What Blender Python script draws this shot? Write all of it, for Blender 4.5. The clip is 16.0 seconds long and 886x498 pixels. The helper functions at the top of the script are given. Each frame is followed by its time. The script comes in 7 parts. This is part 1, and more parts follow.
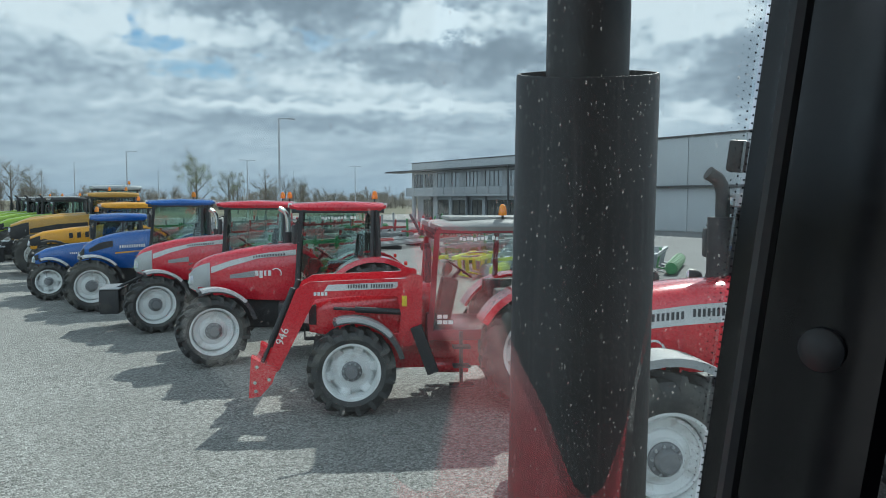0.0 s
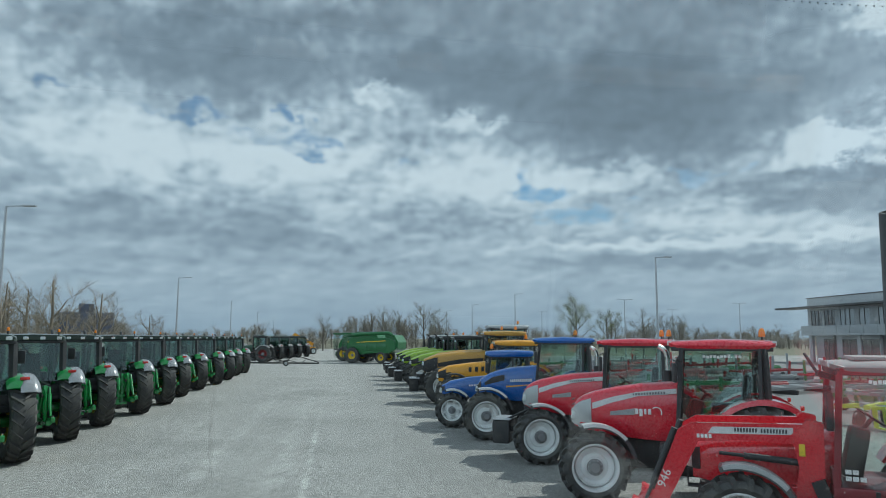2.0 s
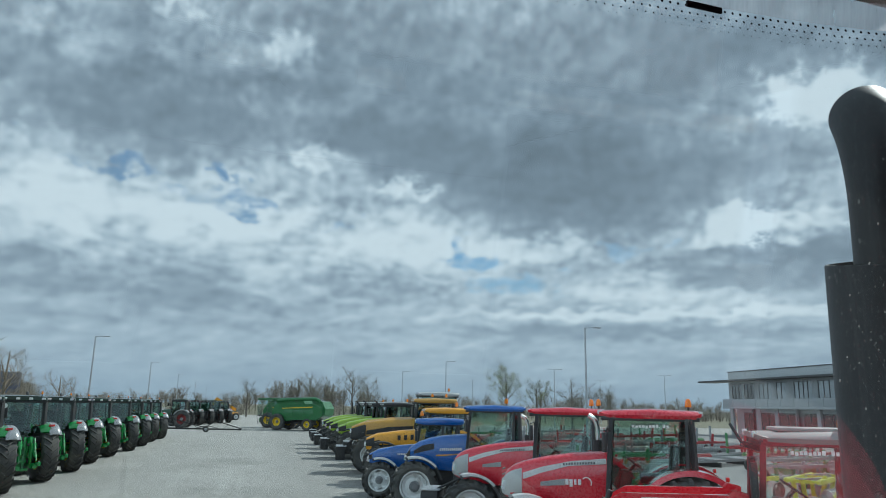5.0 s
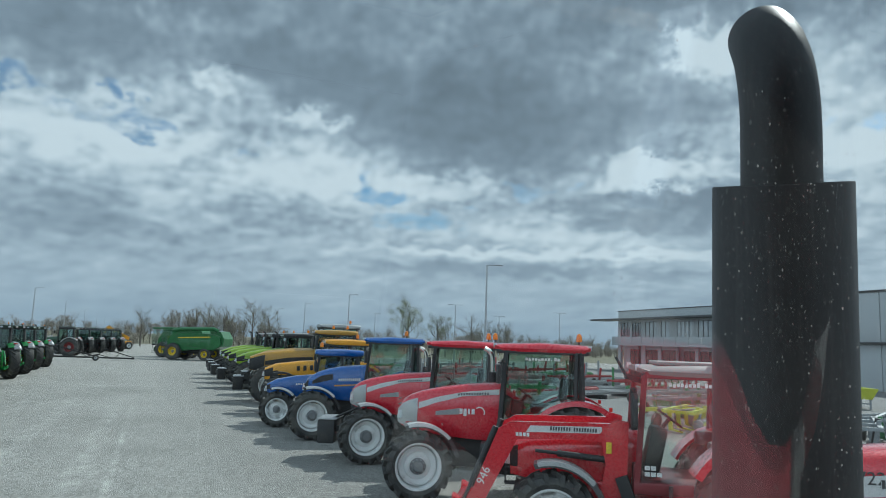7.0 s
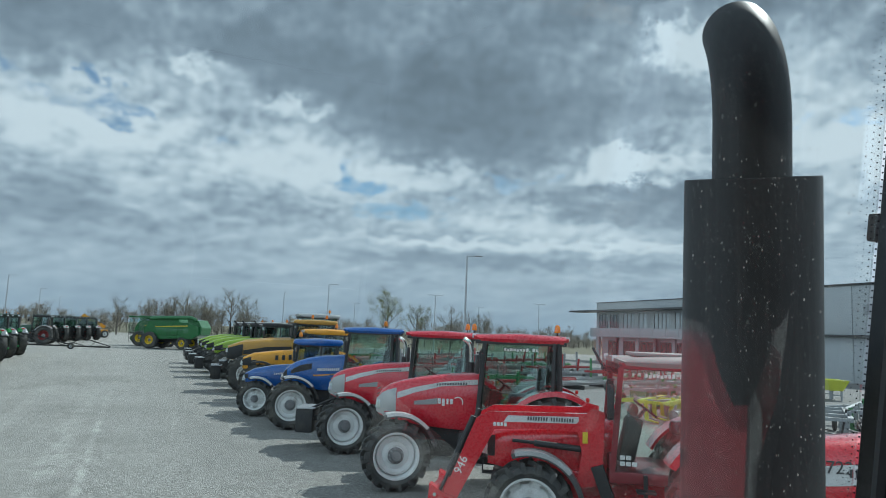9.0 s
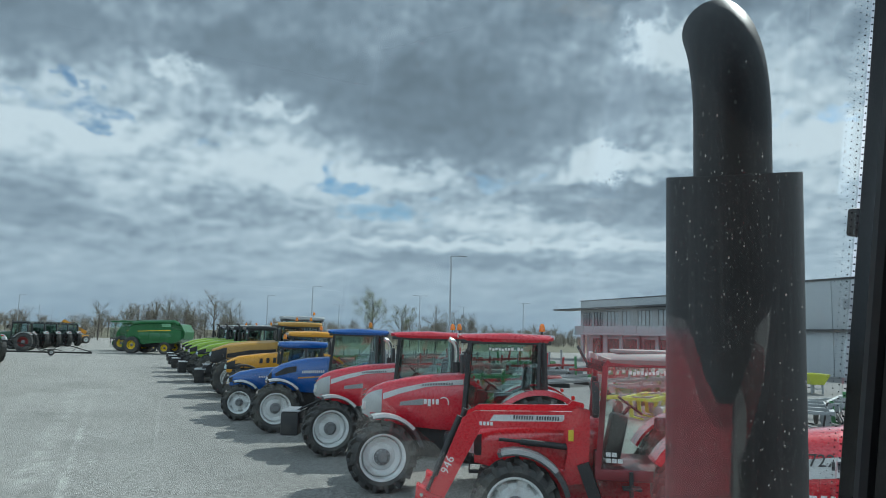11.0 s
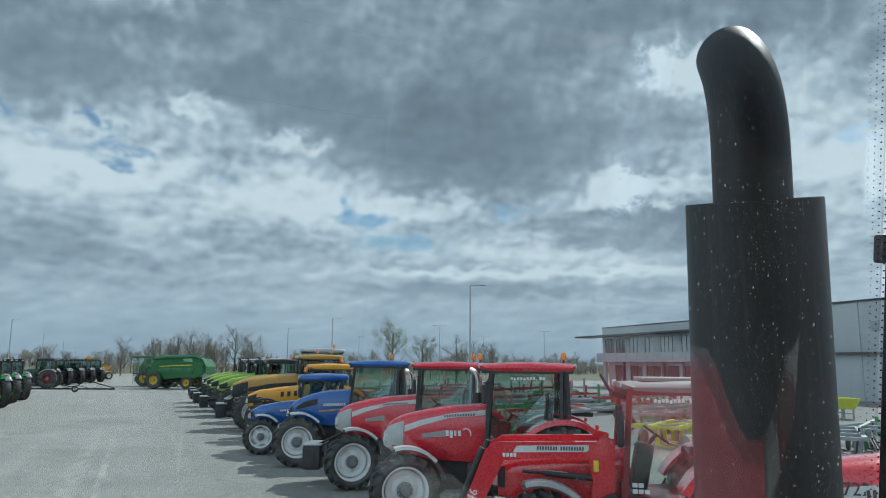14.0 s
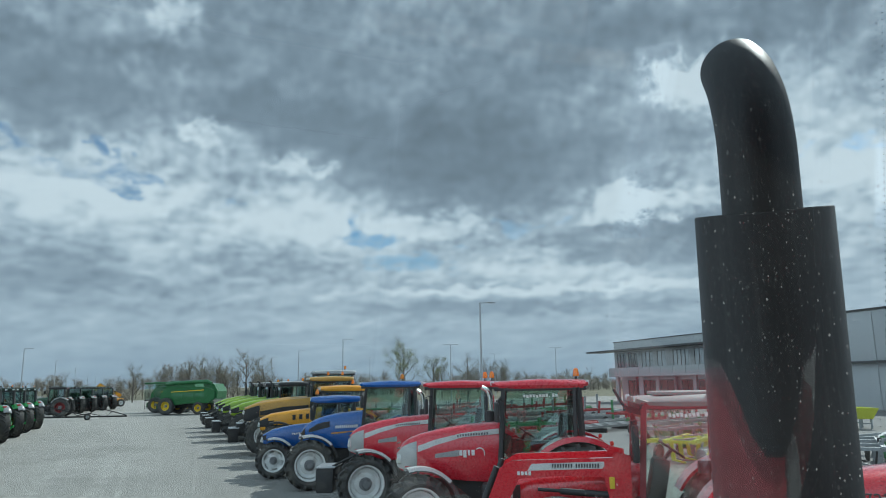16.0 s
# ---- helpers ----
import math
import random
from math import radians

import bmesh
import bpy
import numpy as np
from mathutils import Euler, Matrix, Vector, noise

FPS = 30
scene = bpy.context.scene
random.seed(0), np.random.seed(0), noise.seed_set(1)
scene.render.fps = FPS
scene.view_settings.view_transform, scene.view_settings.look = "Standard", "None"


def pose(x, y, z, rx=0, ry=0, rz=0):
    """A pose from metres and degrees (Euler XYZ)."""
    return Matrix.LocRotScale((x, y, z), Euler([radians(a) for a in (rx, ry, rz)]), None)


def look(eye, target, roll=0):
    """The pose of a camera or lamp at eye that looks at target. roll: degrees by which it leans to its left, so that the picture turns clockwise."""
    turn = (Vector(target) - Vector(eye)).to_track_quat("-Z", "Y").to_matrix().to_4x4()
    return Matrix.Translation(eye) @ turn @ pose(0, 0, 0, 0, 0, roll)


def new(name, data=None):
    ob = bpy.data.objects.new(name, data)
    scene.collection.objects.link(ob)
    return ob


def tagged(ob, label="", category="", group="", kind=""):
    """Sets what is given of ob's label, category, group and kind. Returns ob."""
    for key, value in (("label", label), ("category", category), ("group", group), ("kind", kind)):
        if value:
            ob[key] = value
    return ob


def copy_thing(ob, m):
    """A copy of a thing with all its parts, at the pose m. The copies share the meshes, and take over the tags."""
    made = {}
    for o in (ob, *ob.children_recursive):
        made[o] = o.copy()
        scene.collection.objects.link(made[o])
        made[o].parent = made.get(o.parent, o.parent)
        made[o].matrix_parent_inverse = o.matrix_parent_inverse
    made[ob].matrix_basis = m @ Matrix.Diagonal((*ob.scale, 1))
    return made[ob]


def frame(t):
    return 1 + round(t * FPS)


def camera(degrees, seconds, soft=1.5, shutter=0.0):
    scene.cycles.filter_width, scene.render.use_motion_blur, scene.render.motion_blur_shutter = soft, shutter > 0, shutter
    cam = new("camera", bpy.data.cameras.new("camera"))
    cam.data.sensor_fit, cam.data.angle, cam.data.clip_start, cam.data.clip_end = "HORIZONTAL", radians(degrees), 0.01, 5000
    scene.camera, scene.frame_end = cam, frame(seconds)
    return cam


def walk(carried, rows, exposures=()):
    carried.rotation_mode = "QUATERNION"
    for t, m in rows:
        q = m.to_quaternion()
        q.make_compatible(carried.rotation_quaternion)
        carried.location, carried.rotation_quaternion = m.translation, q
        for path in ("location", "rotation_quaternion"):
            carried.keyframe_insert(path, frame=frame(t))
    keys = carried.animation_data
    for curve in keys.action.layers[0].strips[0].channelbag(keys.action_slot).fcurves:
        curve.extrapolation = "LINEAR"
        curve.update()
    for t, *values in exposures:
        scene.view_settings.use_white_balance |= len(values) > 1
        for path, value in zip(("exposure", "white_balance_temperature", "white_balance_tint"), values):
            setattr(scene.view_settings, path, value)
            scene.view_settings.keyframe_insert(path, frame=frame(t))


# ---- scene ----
cam = camera(63.8, 16.0, soft=0.95)
PATH = [
    (0, 0.090, 0.156, 2.950, 86.00, 0.00, -38.00),
    (0.5, 0.050, 0.234, 2.945, 85.67, -0.57, -32.97),
    (1, 0.020, 0.193, 2.956, 90.98, 0.29, -23.74),
    (1.5, -0.012, 0.104, 2.971, 94.23, 0.99, -15.23),
    (2, -0.076, -0.161, 2.922, 97.12, -0.14, -8.44),
    (2.5, -0.049, -0.250, 2.932, 102.85, -0.62, -5.14),
    (3, -0.056, -0.280, 2.978, 108.91, -0.95, -3.59),
    (3.5, -0.056, -0.310, 2.991, 111.21, -1.02, -3.20),
    (4, -0.055, -0.289, 2.965, 109.68, -0.97, -5.61),
    (4.5, -0.065, -0.227, 2.940, 106.18, -1.01, -9.70),
    (5, -0.092, -0.086, 2.881, 102.50, -1.07, -14.03),
    (7.5, 0.006, 0.005, 2.851, 97.32, -2.18, -22.27),
    (8, 0.009, 0.000, 2.857, 97.13, -2.33, -22.64),
    (8.5, 0.006, -0.002, 2.854, 97.01, -2.42, -23.01),
    (9, -0.003, -0.006, 2.849, 96.80, -2.33, -23.43),
    (11.5, 0.000, -0.000, 2.849, 97.05, -1.36, -24.72),
    (12, 0.004, 0.003, 2.851, 97.47, -1.29, -24.57),
    (12.5, 0.000, 0.000, 2.850, 97.78, -1.10, -24.27),
    (13, 0.002, 0.002, 2.851, 98.15, -0.95, -23.86),
    (13.5, -0.001, 0.001, 2.853, 98.64, -0.78, -23.46),
    (14, 0.001, 0.001, 2.857, 99.20, -0.47, -22.98),
    (14.5, -0.000, 0.002, 2.859, 99.73, -0.15, -22.58),
    (15, -0.005, -0.002, 2.858, 100.22, 0.24, -22.23),
    (15.5, -0.003, 0.000, 2.857, 100.51, 0.60, -22.09),
    (16, -0.003, -0.000, 2.858, 100.69, 0.90, -22.07),
]
walk(cam, [(t, pose(*row)) for t, *row in PATH],
     exposures=[(0.0, 0.20, 5980, 7), (0.5, 0.20, 5930, 7), (1.0, 0.02, 5880, 7), (2.0, -0.04, 5880, 7), (3.5, 0.14, 5880, 7), (4.5, 0.20, 5880, 7), (5.0, 0.04, 5880, 7), (6.2, 0.0, 5880, 7), (16.0, 0.0, 5880, 7)])

# ---- light ----
SUN_EL, SUN_AZ = 44.0, 25.0          # height of the sun, and its bearing from +x towards +y
sun_way = Vector((math.cos(radians(SUN_EL)) * math.cos(radians(SUN_AZ)),
                  math.cos(radians(SUN_EL)) * math.sin(radians(SUN_AZ)), math.sin(radians(SUN_EL))))
sun = new("sun", bpy.data.lights.new("sun", "SUN"))
sun.data.energy, sun.data.angle, sun.data.color = 4.2, radians(0.6), (1.0, 0.95, 0.87)
sun.matrix_world = look((40, 40, 60), Vector((40, 40, 60)) - sun_way)


class Nodes:
    """A short way to write node trees."""
    def __init__(self, tree):
        self.t = tree
        tree.nodes.clear()

    def add(self, kind, inputs=(), **props):
        n = self.t.nodes.new(kind)
        for k, v in props.items():
            if k == "operation":
                n.operation = v
            elif k == "data_type":
                n.data_type = v
            elif k == "feature":
                n.feature = v
            elif k == "blend_type":
                n.blend_type = v
            elif k == "sky_type":
                n.sky_type = v
            elif k == "distribution":
                n.distribution = v
        for k, v in (inputs.items() if isinstance(inputs, dict) else enumerate(inputs)):
            if isinstance(v, bpy.types.NodeSocket):
                self.t.links.new(v, n.inputs[k])
            elif v is not None:
                n.inputs[k].default_value = v
        return n

    def math(self, op, a, b=None, c=None):
        return self.add("ShaderNodeMath", [a, b, c], operation=op).outputs[0]

    def vec(self, op, a, b=None):
        return self.add("ShaderNodeVectorMath", [a, b], operation=op).outputs[0]

    def noise(self, vec, scale, detail=4, rough=0.55, dist=0.0):
        return self.add("ShaderNodeTexNoise", {"Vector": vec, "Scale": scale, "Detail": detail, "Roughness": rough, "Distortion": dist}).outputs[0]

    def ramp(self, fac, *stops):
        n = self.add("ShaderNodeValToRGB", [fac])
        e = n.color_ramp.elements
        while len(e) < len(stops):
            e.new(0.5)
        for k, (p, c) in enumerate(stops):
            e[k].position = p
            e[k].color = (c, c, c, 1) if isinstance(c, (int, float)) else (*c, 1)
        return n.outputs[0]

    def mix(self, fac, a, b):
        n = self.add("ShaderNodeMix", data_type="RGBA")
        for k, v in ((0, fac), (6, a), (7, b)):
            if isinstance(v, bpy.types.NodeSocket):
                self.t.links.new(v, n.inputs[k])
            else:
                n.inputs[k].default_value = v if k == 0 or len(v) == 4 else (*v, 1)
        return n.outputs[2]


def make_world():
    w = bpy.data.worlds.new("sky")
    scene.world = w
    w.use_nodes = True
    n = Nodes(w.node_tree)
    way = n.add("ShaderNodeTexCoord").outputs["Generated"]
    sep = n.add("ShaderNodeSeparateXYZ", [way])
    up = n.math("MAXIMUM", sep.outputs[2], 0.0)
    sky = n.add("ShaderNodeTexSky", sky_type="NISHITA")
    sky.sun_disc, sky.sun_elevation, sky.sun_rotation = False, radians(SUN_EL), radians(90 - SUN_AZ)
    sky.dust_density, sky.air_density = 1.0, 1.0
    blue = n.vec("MULTIPLY", sky.outputs[0], (0.066, 0.086, 0.094))
    # bearing and height in degrees; the clouds draw together towards the horizon
    az = n.math("MULTIPLY", n.math("ARCTAN2", sep.outputs[0], sep.outputs[1]), 57.3)
    el = n.math("MULTIPLY", n.math("ARCSINE", up), 57.3)
    layer = n.add("ShaderNodeCombineXYZ", [n.math("MULTIPLY", az, 0.13), n.math("ADD", n.math("MULTIPLY", el, 0.055), n.math("MULTIPLY", n.math("LOGARITHM", n.math("ADD", el, 5.0), 2.718), 2.5)), 0.35]).outputs[0]
    puff = n.noise(layer, 0.95, 8, 0.50, 0.1)
    lump = n.noise(n.vec("ADD", layer, (5.3, 2.1, 0.0)), 3.1, 7, 0.48, 0.0)
    curl = n.noise(n.vec("ADD", layer, (1.7, 8.4, 0.0)), 9.0, 4, 0.48, 0.0)
    # tops of the puffs catch the light
    relief = n.math("SUBTRACT", lump, n.noise(n.vec("ADD", layer, (5.24, 2.20, 0.0)), 3.1, 7, 0.48, 0.0))
    relief2 = n.math("SUBTRACT", puff, n.noise(n.vec("ADD", layer, (-0.1, 0.24, 0.0)), 0.95, 8, 0.50, 0.1))
    wob = n.math("SUBTRACT", n.noise(n.vec("ADD", layer, (9.2, 3.3, 0.0)), 2.2, 7, 0.58), 0.5)
    wob2 = n.math("SUBTRACT", n.noise(n.vec("ADD", layer, (3.9, 6.6, 0.0)), 2.6, 7, 0.58), 0.5)
    far = n.ramp(n.math("DIVIDE", el, 20.0), (0.1, 0.25), (1.0, 1.0))
    az_w = n.math("ADD", az, n.math("MULTIPLY", wob, 14.0))
    el_w = n.math("ADD", el, n.math("MULTIPLY", n.math("MULTIPLY", wob2, 8.0), far))

    def masses(rows):
        total = 0.0
        for a0, e0, ra, re, k in rows:
            a = n.math("DIVIDE", n.math("SUBTRACT", az_w, a0), ra)
            b = n.math("DIVIDE", n.math("SUBTRACT", el_w, e0), re)
            q = n.math("ADD", n.math("MULTIPLY", a, a), n.math("MULTIPLY", b, b))
            q = n.math("MULTIPLY", q, n.math("SQRT", q))
            total = n.math("ADD", total, n.math("MULTIPLY", n.math("POWER", 2.718, n.math("MULTIPLY", q, -1.0)), k))
        return total

    fine = n.math("ADD", n.math("MULTIPLY", n.math("SUBTRACT", lump, 0.5), 0.36), n.math("MULTIPLY", n.math("SUBTRACT", curl, 0.5), 0.30))
    lit = n.math("ADD", n.math("MULTIPLY", relief, -0.85), n.math("MULTIPLY", relief2, -0.7))
    deck = masses(GREY_MASSES)
    # a closed deck is smooth below, broken cloud is lumpy
    calm = n.ramp(deck, (0.10, 1.0), (0.34, 0.38))
    calm = n.math("MULTIPLY", calm, n.ramp(n.math("DIVIDE", el, 14.0), (0.15, 0.30), (0.9, 1.0)))
    body = n.math("ADD", n.math("MULTIPLY", n.math("SUBTRACT", puff, 0.5), 0.70), n.math("ADD", n.math("MULTIPLY", fine, 1.25), lit))
    thick = n.math("ADD", n.math("MULTIPLY", body, calm), n.math("ADD", deck, masses(BRIGHT_MASSES)))
    thick = n.math("ADD", thick, n.ramp(n.math("DIVIDE", el, 40.0), (0.0, 0.32), (0.20, 0.27), (0.40, 0.225), (0.60, 0.36)))
    grey = n.ramp(thick, (0.04, (0.74, 0.79, 0.82)), (0.18, (0.61, 0.675, 0.72)), (0.28, (0.49, 0.56, 0.62)), (0.40, (0.37, 0.435, 0.495)), (0.58, (0.265, 0.32, 0.375)), (0.88, (0.16, 0.195, 0.23)))
    gap = n.math("SUBTRACT", n.math("ADD", masses(GAPS), n.math("MULTIPLY", fine, -1.5)), n.math("MULTIPLY", n.math("SUBTRACT", puff, 0.5), 0.3))
    col = n.mix(n.ramp(gap, (0.16, 0.0), (0.80, 0.95)), grey, blue)
    low = n.math("POWER", n.math("SUBTRACT", 1.0, up), 18.0)
    col = n.mix(n.math("MULTIPLY", low, 0.72), col, (0.29, 0.38, 0.47))
    # clouds away from the sun are front-lit; raised further to brighten shaded sides
    away = n.math("SUBTRACT", 0.0, n.math("ADD", n.math("MULTIPLY", sep.outputs[0], math.cos(radians(SUN_AZ))), n.math("MULTIPLY", sep.outputs[1], math.sin(radians(SUN_AZ)))))
    gain = n.math("ADD", 1.0, n.math("MULTIPLY", n.math("MAXIMUM", away, 0.0), 1.2))
    bg = n.add("ShaderNodeBackground", [col, gain])
    n.t.links.new(bg.outputs[0], n.add("ShaderNodeOutputWorld").inputs[0])


# bearing from +y towards +x, height, their spreads (degrees), and weight
GREY_MASSES = [
    (24.8, 17.6, 13.6, 4.4, 0.46), (24.0, 25.3, 19.1, 5.9, 0.18), (-8.6, 20.9, 8.6, 3.4, 0.30), (-18.2, 21.9, 5.9, 2.7, 0.16), (6.4, 26.5, 9.1, 6.8, 0.14), (7.7, 20.7, 6.4, 2.5, 0.22),
    (45.6, 26.8, 13.6, 3.2, 0.18), (42.2, 18.3, 4.1, 2.7, 0.16), (42.1, 11.5, 6.0, 1.3, 0.30), (36.0, 9.6, 6.8, 0.7, 0.16), (-14.3, 9.0, 10.6, 1.2, 0.14), (8.2, 9.4, 7.8, 0.9, 0.12),
    (-6.1, 7.6, 13.8, 0.8, 0.12), (19.2, 6.0, 17.0, 0.5, 0.10), (32.0, 5.9, 12.9, 0.6, 0.12), (35.6, 10.2, 6.7, 1.6, 0.14), (63.7, 9.3, 6.4, 4.1, 0.36),
]
BRIGHT_MASSES = [
    (-0.8, 27.5, 2.3, 1.8, -0.30), (2.3, 19.3, 2.3, 0.7, -0.36), (-15.3, 14.1, 7.7, 1.8, -0.18), (-2.8, 13.5, 11.4, 1.6, -0.18), (9.9, 11.8, 4.5, 1.6, -0.20), (21.9, 12.6, 6.4, 1.1, -0.28),
    (38.3, 13.6, 4.1, 1.2, -0.42), (29.4, 9.1, 6.8, 0.9, -0.24), (30.2, 7.3, 13.6, 0.4, -0.34), (42.9, 22.7, 2.7, 1.8, -0.42), (-8.3, 29.2, 3.2, 0.8, -0.25), (53.5, 14.8, 3.2, 2.7, -0.36),
    (12.0, 14.5, 3.0, 1.2, -0.20), (58.3, 13.2, 4.5, 1.2, -0.35), (57.7, 6.6, 3.6, 0.9, -0.30), (10.7, 17.1, 1.8, 0.7, -0.30),
]
GAPS = [
    (-11.7, 17.0, 2.6, 0.7, 0.62), (-3.5, 17.0, 1.4, 1.0, 0.62), (-1.5, 15.2, 1.8, 0.8, 0.60), (-19.4, 18.0, 1.6, 0.7, 0.50), (5.4, 14.2, 2.2, 0.5, 0.45), (15.9, 11.6, 2.2, 1.0, 0.66),
    (19.9, 9.6, 3.6, 0.8, 0.62), (30.0, 12.4, 2.7, 0.5, 0.42), (-7.2, 15.4, 3.6, 0.5, 0.35), (54.0, 16.5, 2.4, 1.0, 0.62), (14.7, 12.6, 1.6, 0.8, 0.45),
]
make_world()

# ---- materials ----


def mat(name, col, rough=0.5, metal=0.0, var=0.12, scale=6.0, bump=0.0, bscale=80.0, coat=0.0, dirt=None, dirt_at=0.62, spec=0.5):
    m = bpy.data.materials.new(name)
    m.use_nodes = True
    n = Nodes(m.node_tree)
    ob = n.add("ShaderNodeTexCoord").outputs["Object"]
    rnd = n.add("ShaderNodeObjectInfo").outputs["Random"]
    at = n.vec("ADD", ob, n.add("ShaderNodeCombineXYZ", [n.math("MULTIPLY", rnd, 17.0), 0.0, 0.0]).outputs[0])
    a = n.noise(at, scale, 5)
    b = n.noise(at, scale * 9, 3)
    f = n.math("ADD", n.math("MULTIPLY", a, 0.7), n.math("MULTIPLY", b, 0.3))
    lo, hi = [max(0.0, c * (1 - var)) for c in col], [min(1.0, c * (1 + var)) for c in col]
    c = n.mix(n.ramp(f, (0.3, 0.0), (0.7, 1.0)), lo, hi)
    r = n.math("ADD", rough - 0.08, n.math("MULTIPLY", b, 0.16))
    if dirt:
        d = n.ramp(n.noise(at, scale * 0.6, 8, 0.65), (dirt_at - 0.1, 0.0), (dirt_at + 0.08, 1.0))
        c = n.mix(n.math("MULTIPLY", d, 0.8), c, dirt)
        r = n.math("ADD", r, n.math("MULTIPLY", d, 0.3))
    s = n.add("ShaderNodeBsdfPrincipled", {"Base Color": c, "Roughness": r, "Metallic": metal, "Specular IOR Level": spec, "Coat Weight": coat, "Coat Roughness": 0.08})
    if bump:
        bn = n.add("ShaderNodeBump", {"Strength": 1.0, "Distance": bump, "Height": n.noise(ob, bscale, 4)})
        n.t.links.new(bn.outputs[0], s.inputs["Normal"])
    n.t.links.new(s.outputs[0], n.add("ShaderNodeOutputMaterial").inputs[0])
    return m


def facing_gloss(n, strength):
    """How much a pane mirrors: little face on, much at a glance."""
    f = n.add("ShaderNodeLayerWeight", [0.5]).outputs["Facing"]
    r = n.math("ADD", 0.04, n.math("MULTIPLY", n.math("POWER", f, 5.0), 0.90))
    return n.math("MINIMUM", n.math("MULTIPLY", r, strength), 0.95)


def glass(name, tint, gloss=1.0):
    m = bpy.data.materials.new(name)
    m.use_nodes = True
    n = Nodes(m.node_tree)
    t = n.add("ShaderNodeBsdfTransparent", [(*tint, 1)])
    g = n.add("ShaderNodeBsdfGlossy", [(1, 1, 1, 1), 0.01])
    x = n.add("ShaderNodeMixShader", [facing_gloss(n, gloss), t.outputs[0], g.outputs[0]])
    n.t.links.new(x.outputs[0], n.add("ShaderNodeOutputMaterial").inputs[0])
    return m


def lamp_lens(name, col, rough=0.15):
    m = bpy.data.materials.new(name)
    m.use_nodes = True
    n = Nodes(m.node_tree)
    ob = n.add("ShaderNodeTexCoord").outputs["Object"]
    w = n.noise(ob, 90.0, 2)
    s = n.add("ShaderNodeBsdfPrincipled", {"Base Color": n.mix(w, [c * 0.8 for c in col], col), "Roughness": rough, "Coat Weight": 0.6, "Subsurface Weight": 0.25})
    n.t.links.new(s.outputs[0], n.add("ShaderNodeOutputMaterial").inputs[0])
    return m


def ground_material():
    m = bpy.data.materials.new("gravel_lot")
    m.use_nodes = True
    n = Nodes(m.node_tree)
    ob = n.add("ShaderNodeTexCoord").outputs["Object"]
    sep = n.add("ShaderNodeSeparateXYZ", [ob])
    stone = n.add("ShaderNodeTexVoronoi", {"Vector": ob, "Scale": 36.0, "Randomness": 1.0})
    stone2 = n.add("ShaderNodeTexVoronoi", {"Vector": ob, "Scale": 100.0, "Randomness": 1.0})
    grain = n.noise(ob, 45.0, 5, 0.7)
    patch = n.noise(ob, 0.22, 6, 0.6)
    mid = n.noise(ob, 1.6, 6, 0.65)
    tone = n.math("ADD", n.math("MULTIPLY", n.add("ShaderNodeSeparateColor", [stone.outputs["Color"]]).outputs[0], 0.45),
                  n.math("MULTIPLY", n.add("ShaderNodeSeparateColor", [stone2.outputs["Color"]]).outputs[1], 0.35))
    tone = n.math("ADD", tone, n.math("MULTIPLY", grain, 0.35))
    c = n.ramp(tone, (0.25, (0.075, 0.073, 0.066)), (0.55, (0.27, 0.263, 0.243)), (0.85, (0.60, 0.59, 0.55)))
    # long faint streaks along the lane, and three pale broken wheel tracks
    along = n.add("ShaderNodeCombineXYZ", [n.math("MULTIPLY", sep.outputs[0], 0.9), n.math("MULTIPLY", sep.outputs[1], 0.035), 0.0]).outputs[0]
    run = n.noise(along, 1.0, 5, 0.6, 0.2)
    lane = n.ramp(n.math("ADD", n.math("MULTIPLY", sep.outputs[0], 0.06), 0.5), (0.18, 0.0), (0.34, 0.6), (0.50, 0.7), (0.60, 0.35), (0.72, 0.0))
    c = n.mix(n.math("MULTIPLY", n.math("MULTIPLY", n.ramp(run, (0.42, 0.0), (0.66, 1.0)), lane), 0.55), c, (0.36, 0.35, 0.32))
    broken = n.noise(n.vec("MULTIPLY", ob, (2.2, 0.9, 1.0)), 1.0, 7, 0.70, 0.3)
    ragged = n.math("MULTIPLY", n.math("SUBTRACT", n.noise(ob, 2.6, 6, 0.7), 0.5), 0.5)
    tracks = 0.0
    for x0, wide, strong in ((-3.0, 0.30, 0.75), (-1.28, 0.32, 0.85), (-0.65, 0.11, 1.0), (-4.6, 0.22, 0.4), (1.4, 0.25, 0.3)):
        off = n.math("ABSOLUTE", n.math("ADD", n.math("SUBTRACT", sep.outputs[0], x0), n.math("MULTIPLY", ragged, wide * 2.0)))
        tracks = n.math("MAXIMUM", tracks, n.math("MULTIPLY", n.ramp(n.math("DIVIDE", off, wide), (0.35, 1.0), (1.0, 0.0)), strong))
    tracks = n.math("MULTIPLY", tracks, n.ramp(broken, (0.44, 0.0), (0.62, 1.0)))
    ends = n.math("MULTIPLY", n.ramp(n.math("DIVIDE", sep.outputs[1], 60.0), (0.0, 1.0), (0.40, 0.9), (0.65, 0.15)), 0.8)
    c = n.mix(n.math("MULTIPLY", tracks, ends), c, (0.55, 0.54, 0.50))
    # darker tone to the right of the lane, its edge broken by the patch noise
    toned = n.ramp(n.math("ADD", n.math("MULTIPLY", sep.outputs[0], 0.1), n.math("MULTIPLY", n.math("SUBTRACT", patch, 0.5), 0.5)), (0.02, 0.0), (0.20, 1.0))
    c = n.mix(n.math("MULTIPLY", toned, 0.22), c, (0.14, 0.137, 0.128))
    c = n.mix(n.math("MULTIPLY", n.ramp(patch, (0.35, 1.0), (0.55, 0.0)), 0.35), c, (0.15, 0.147, 0.135))
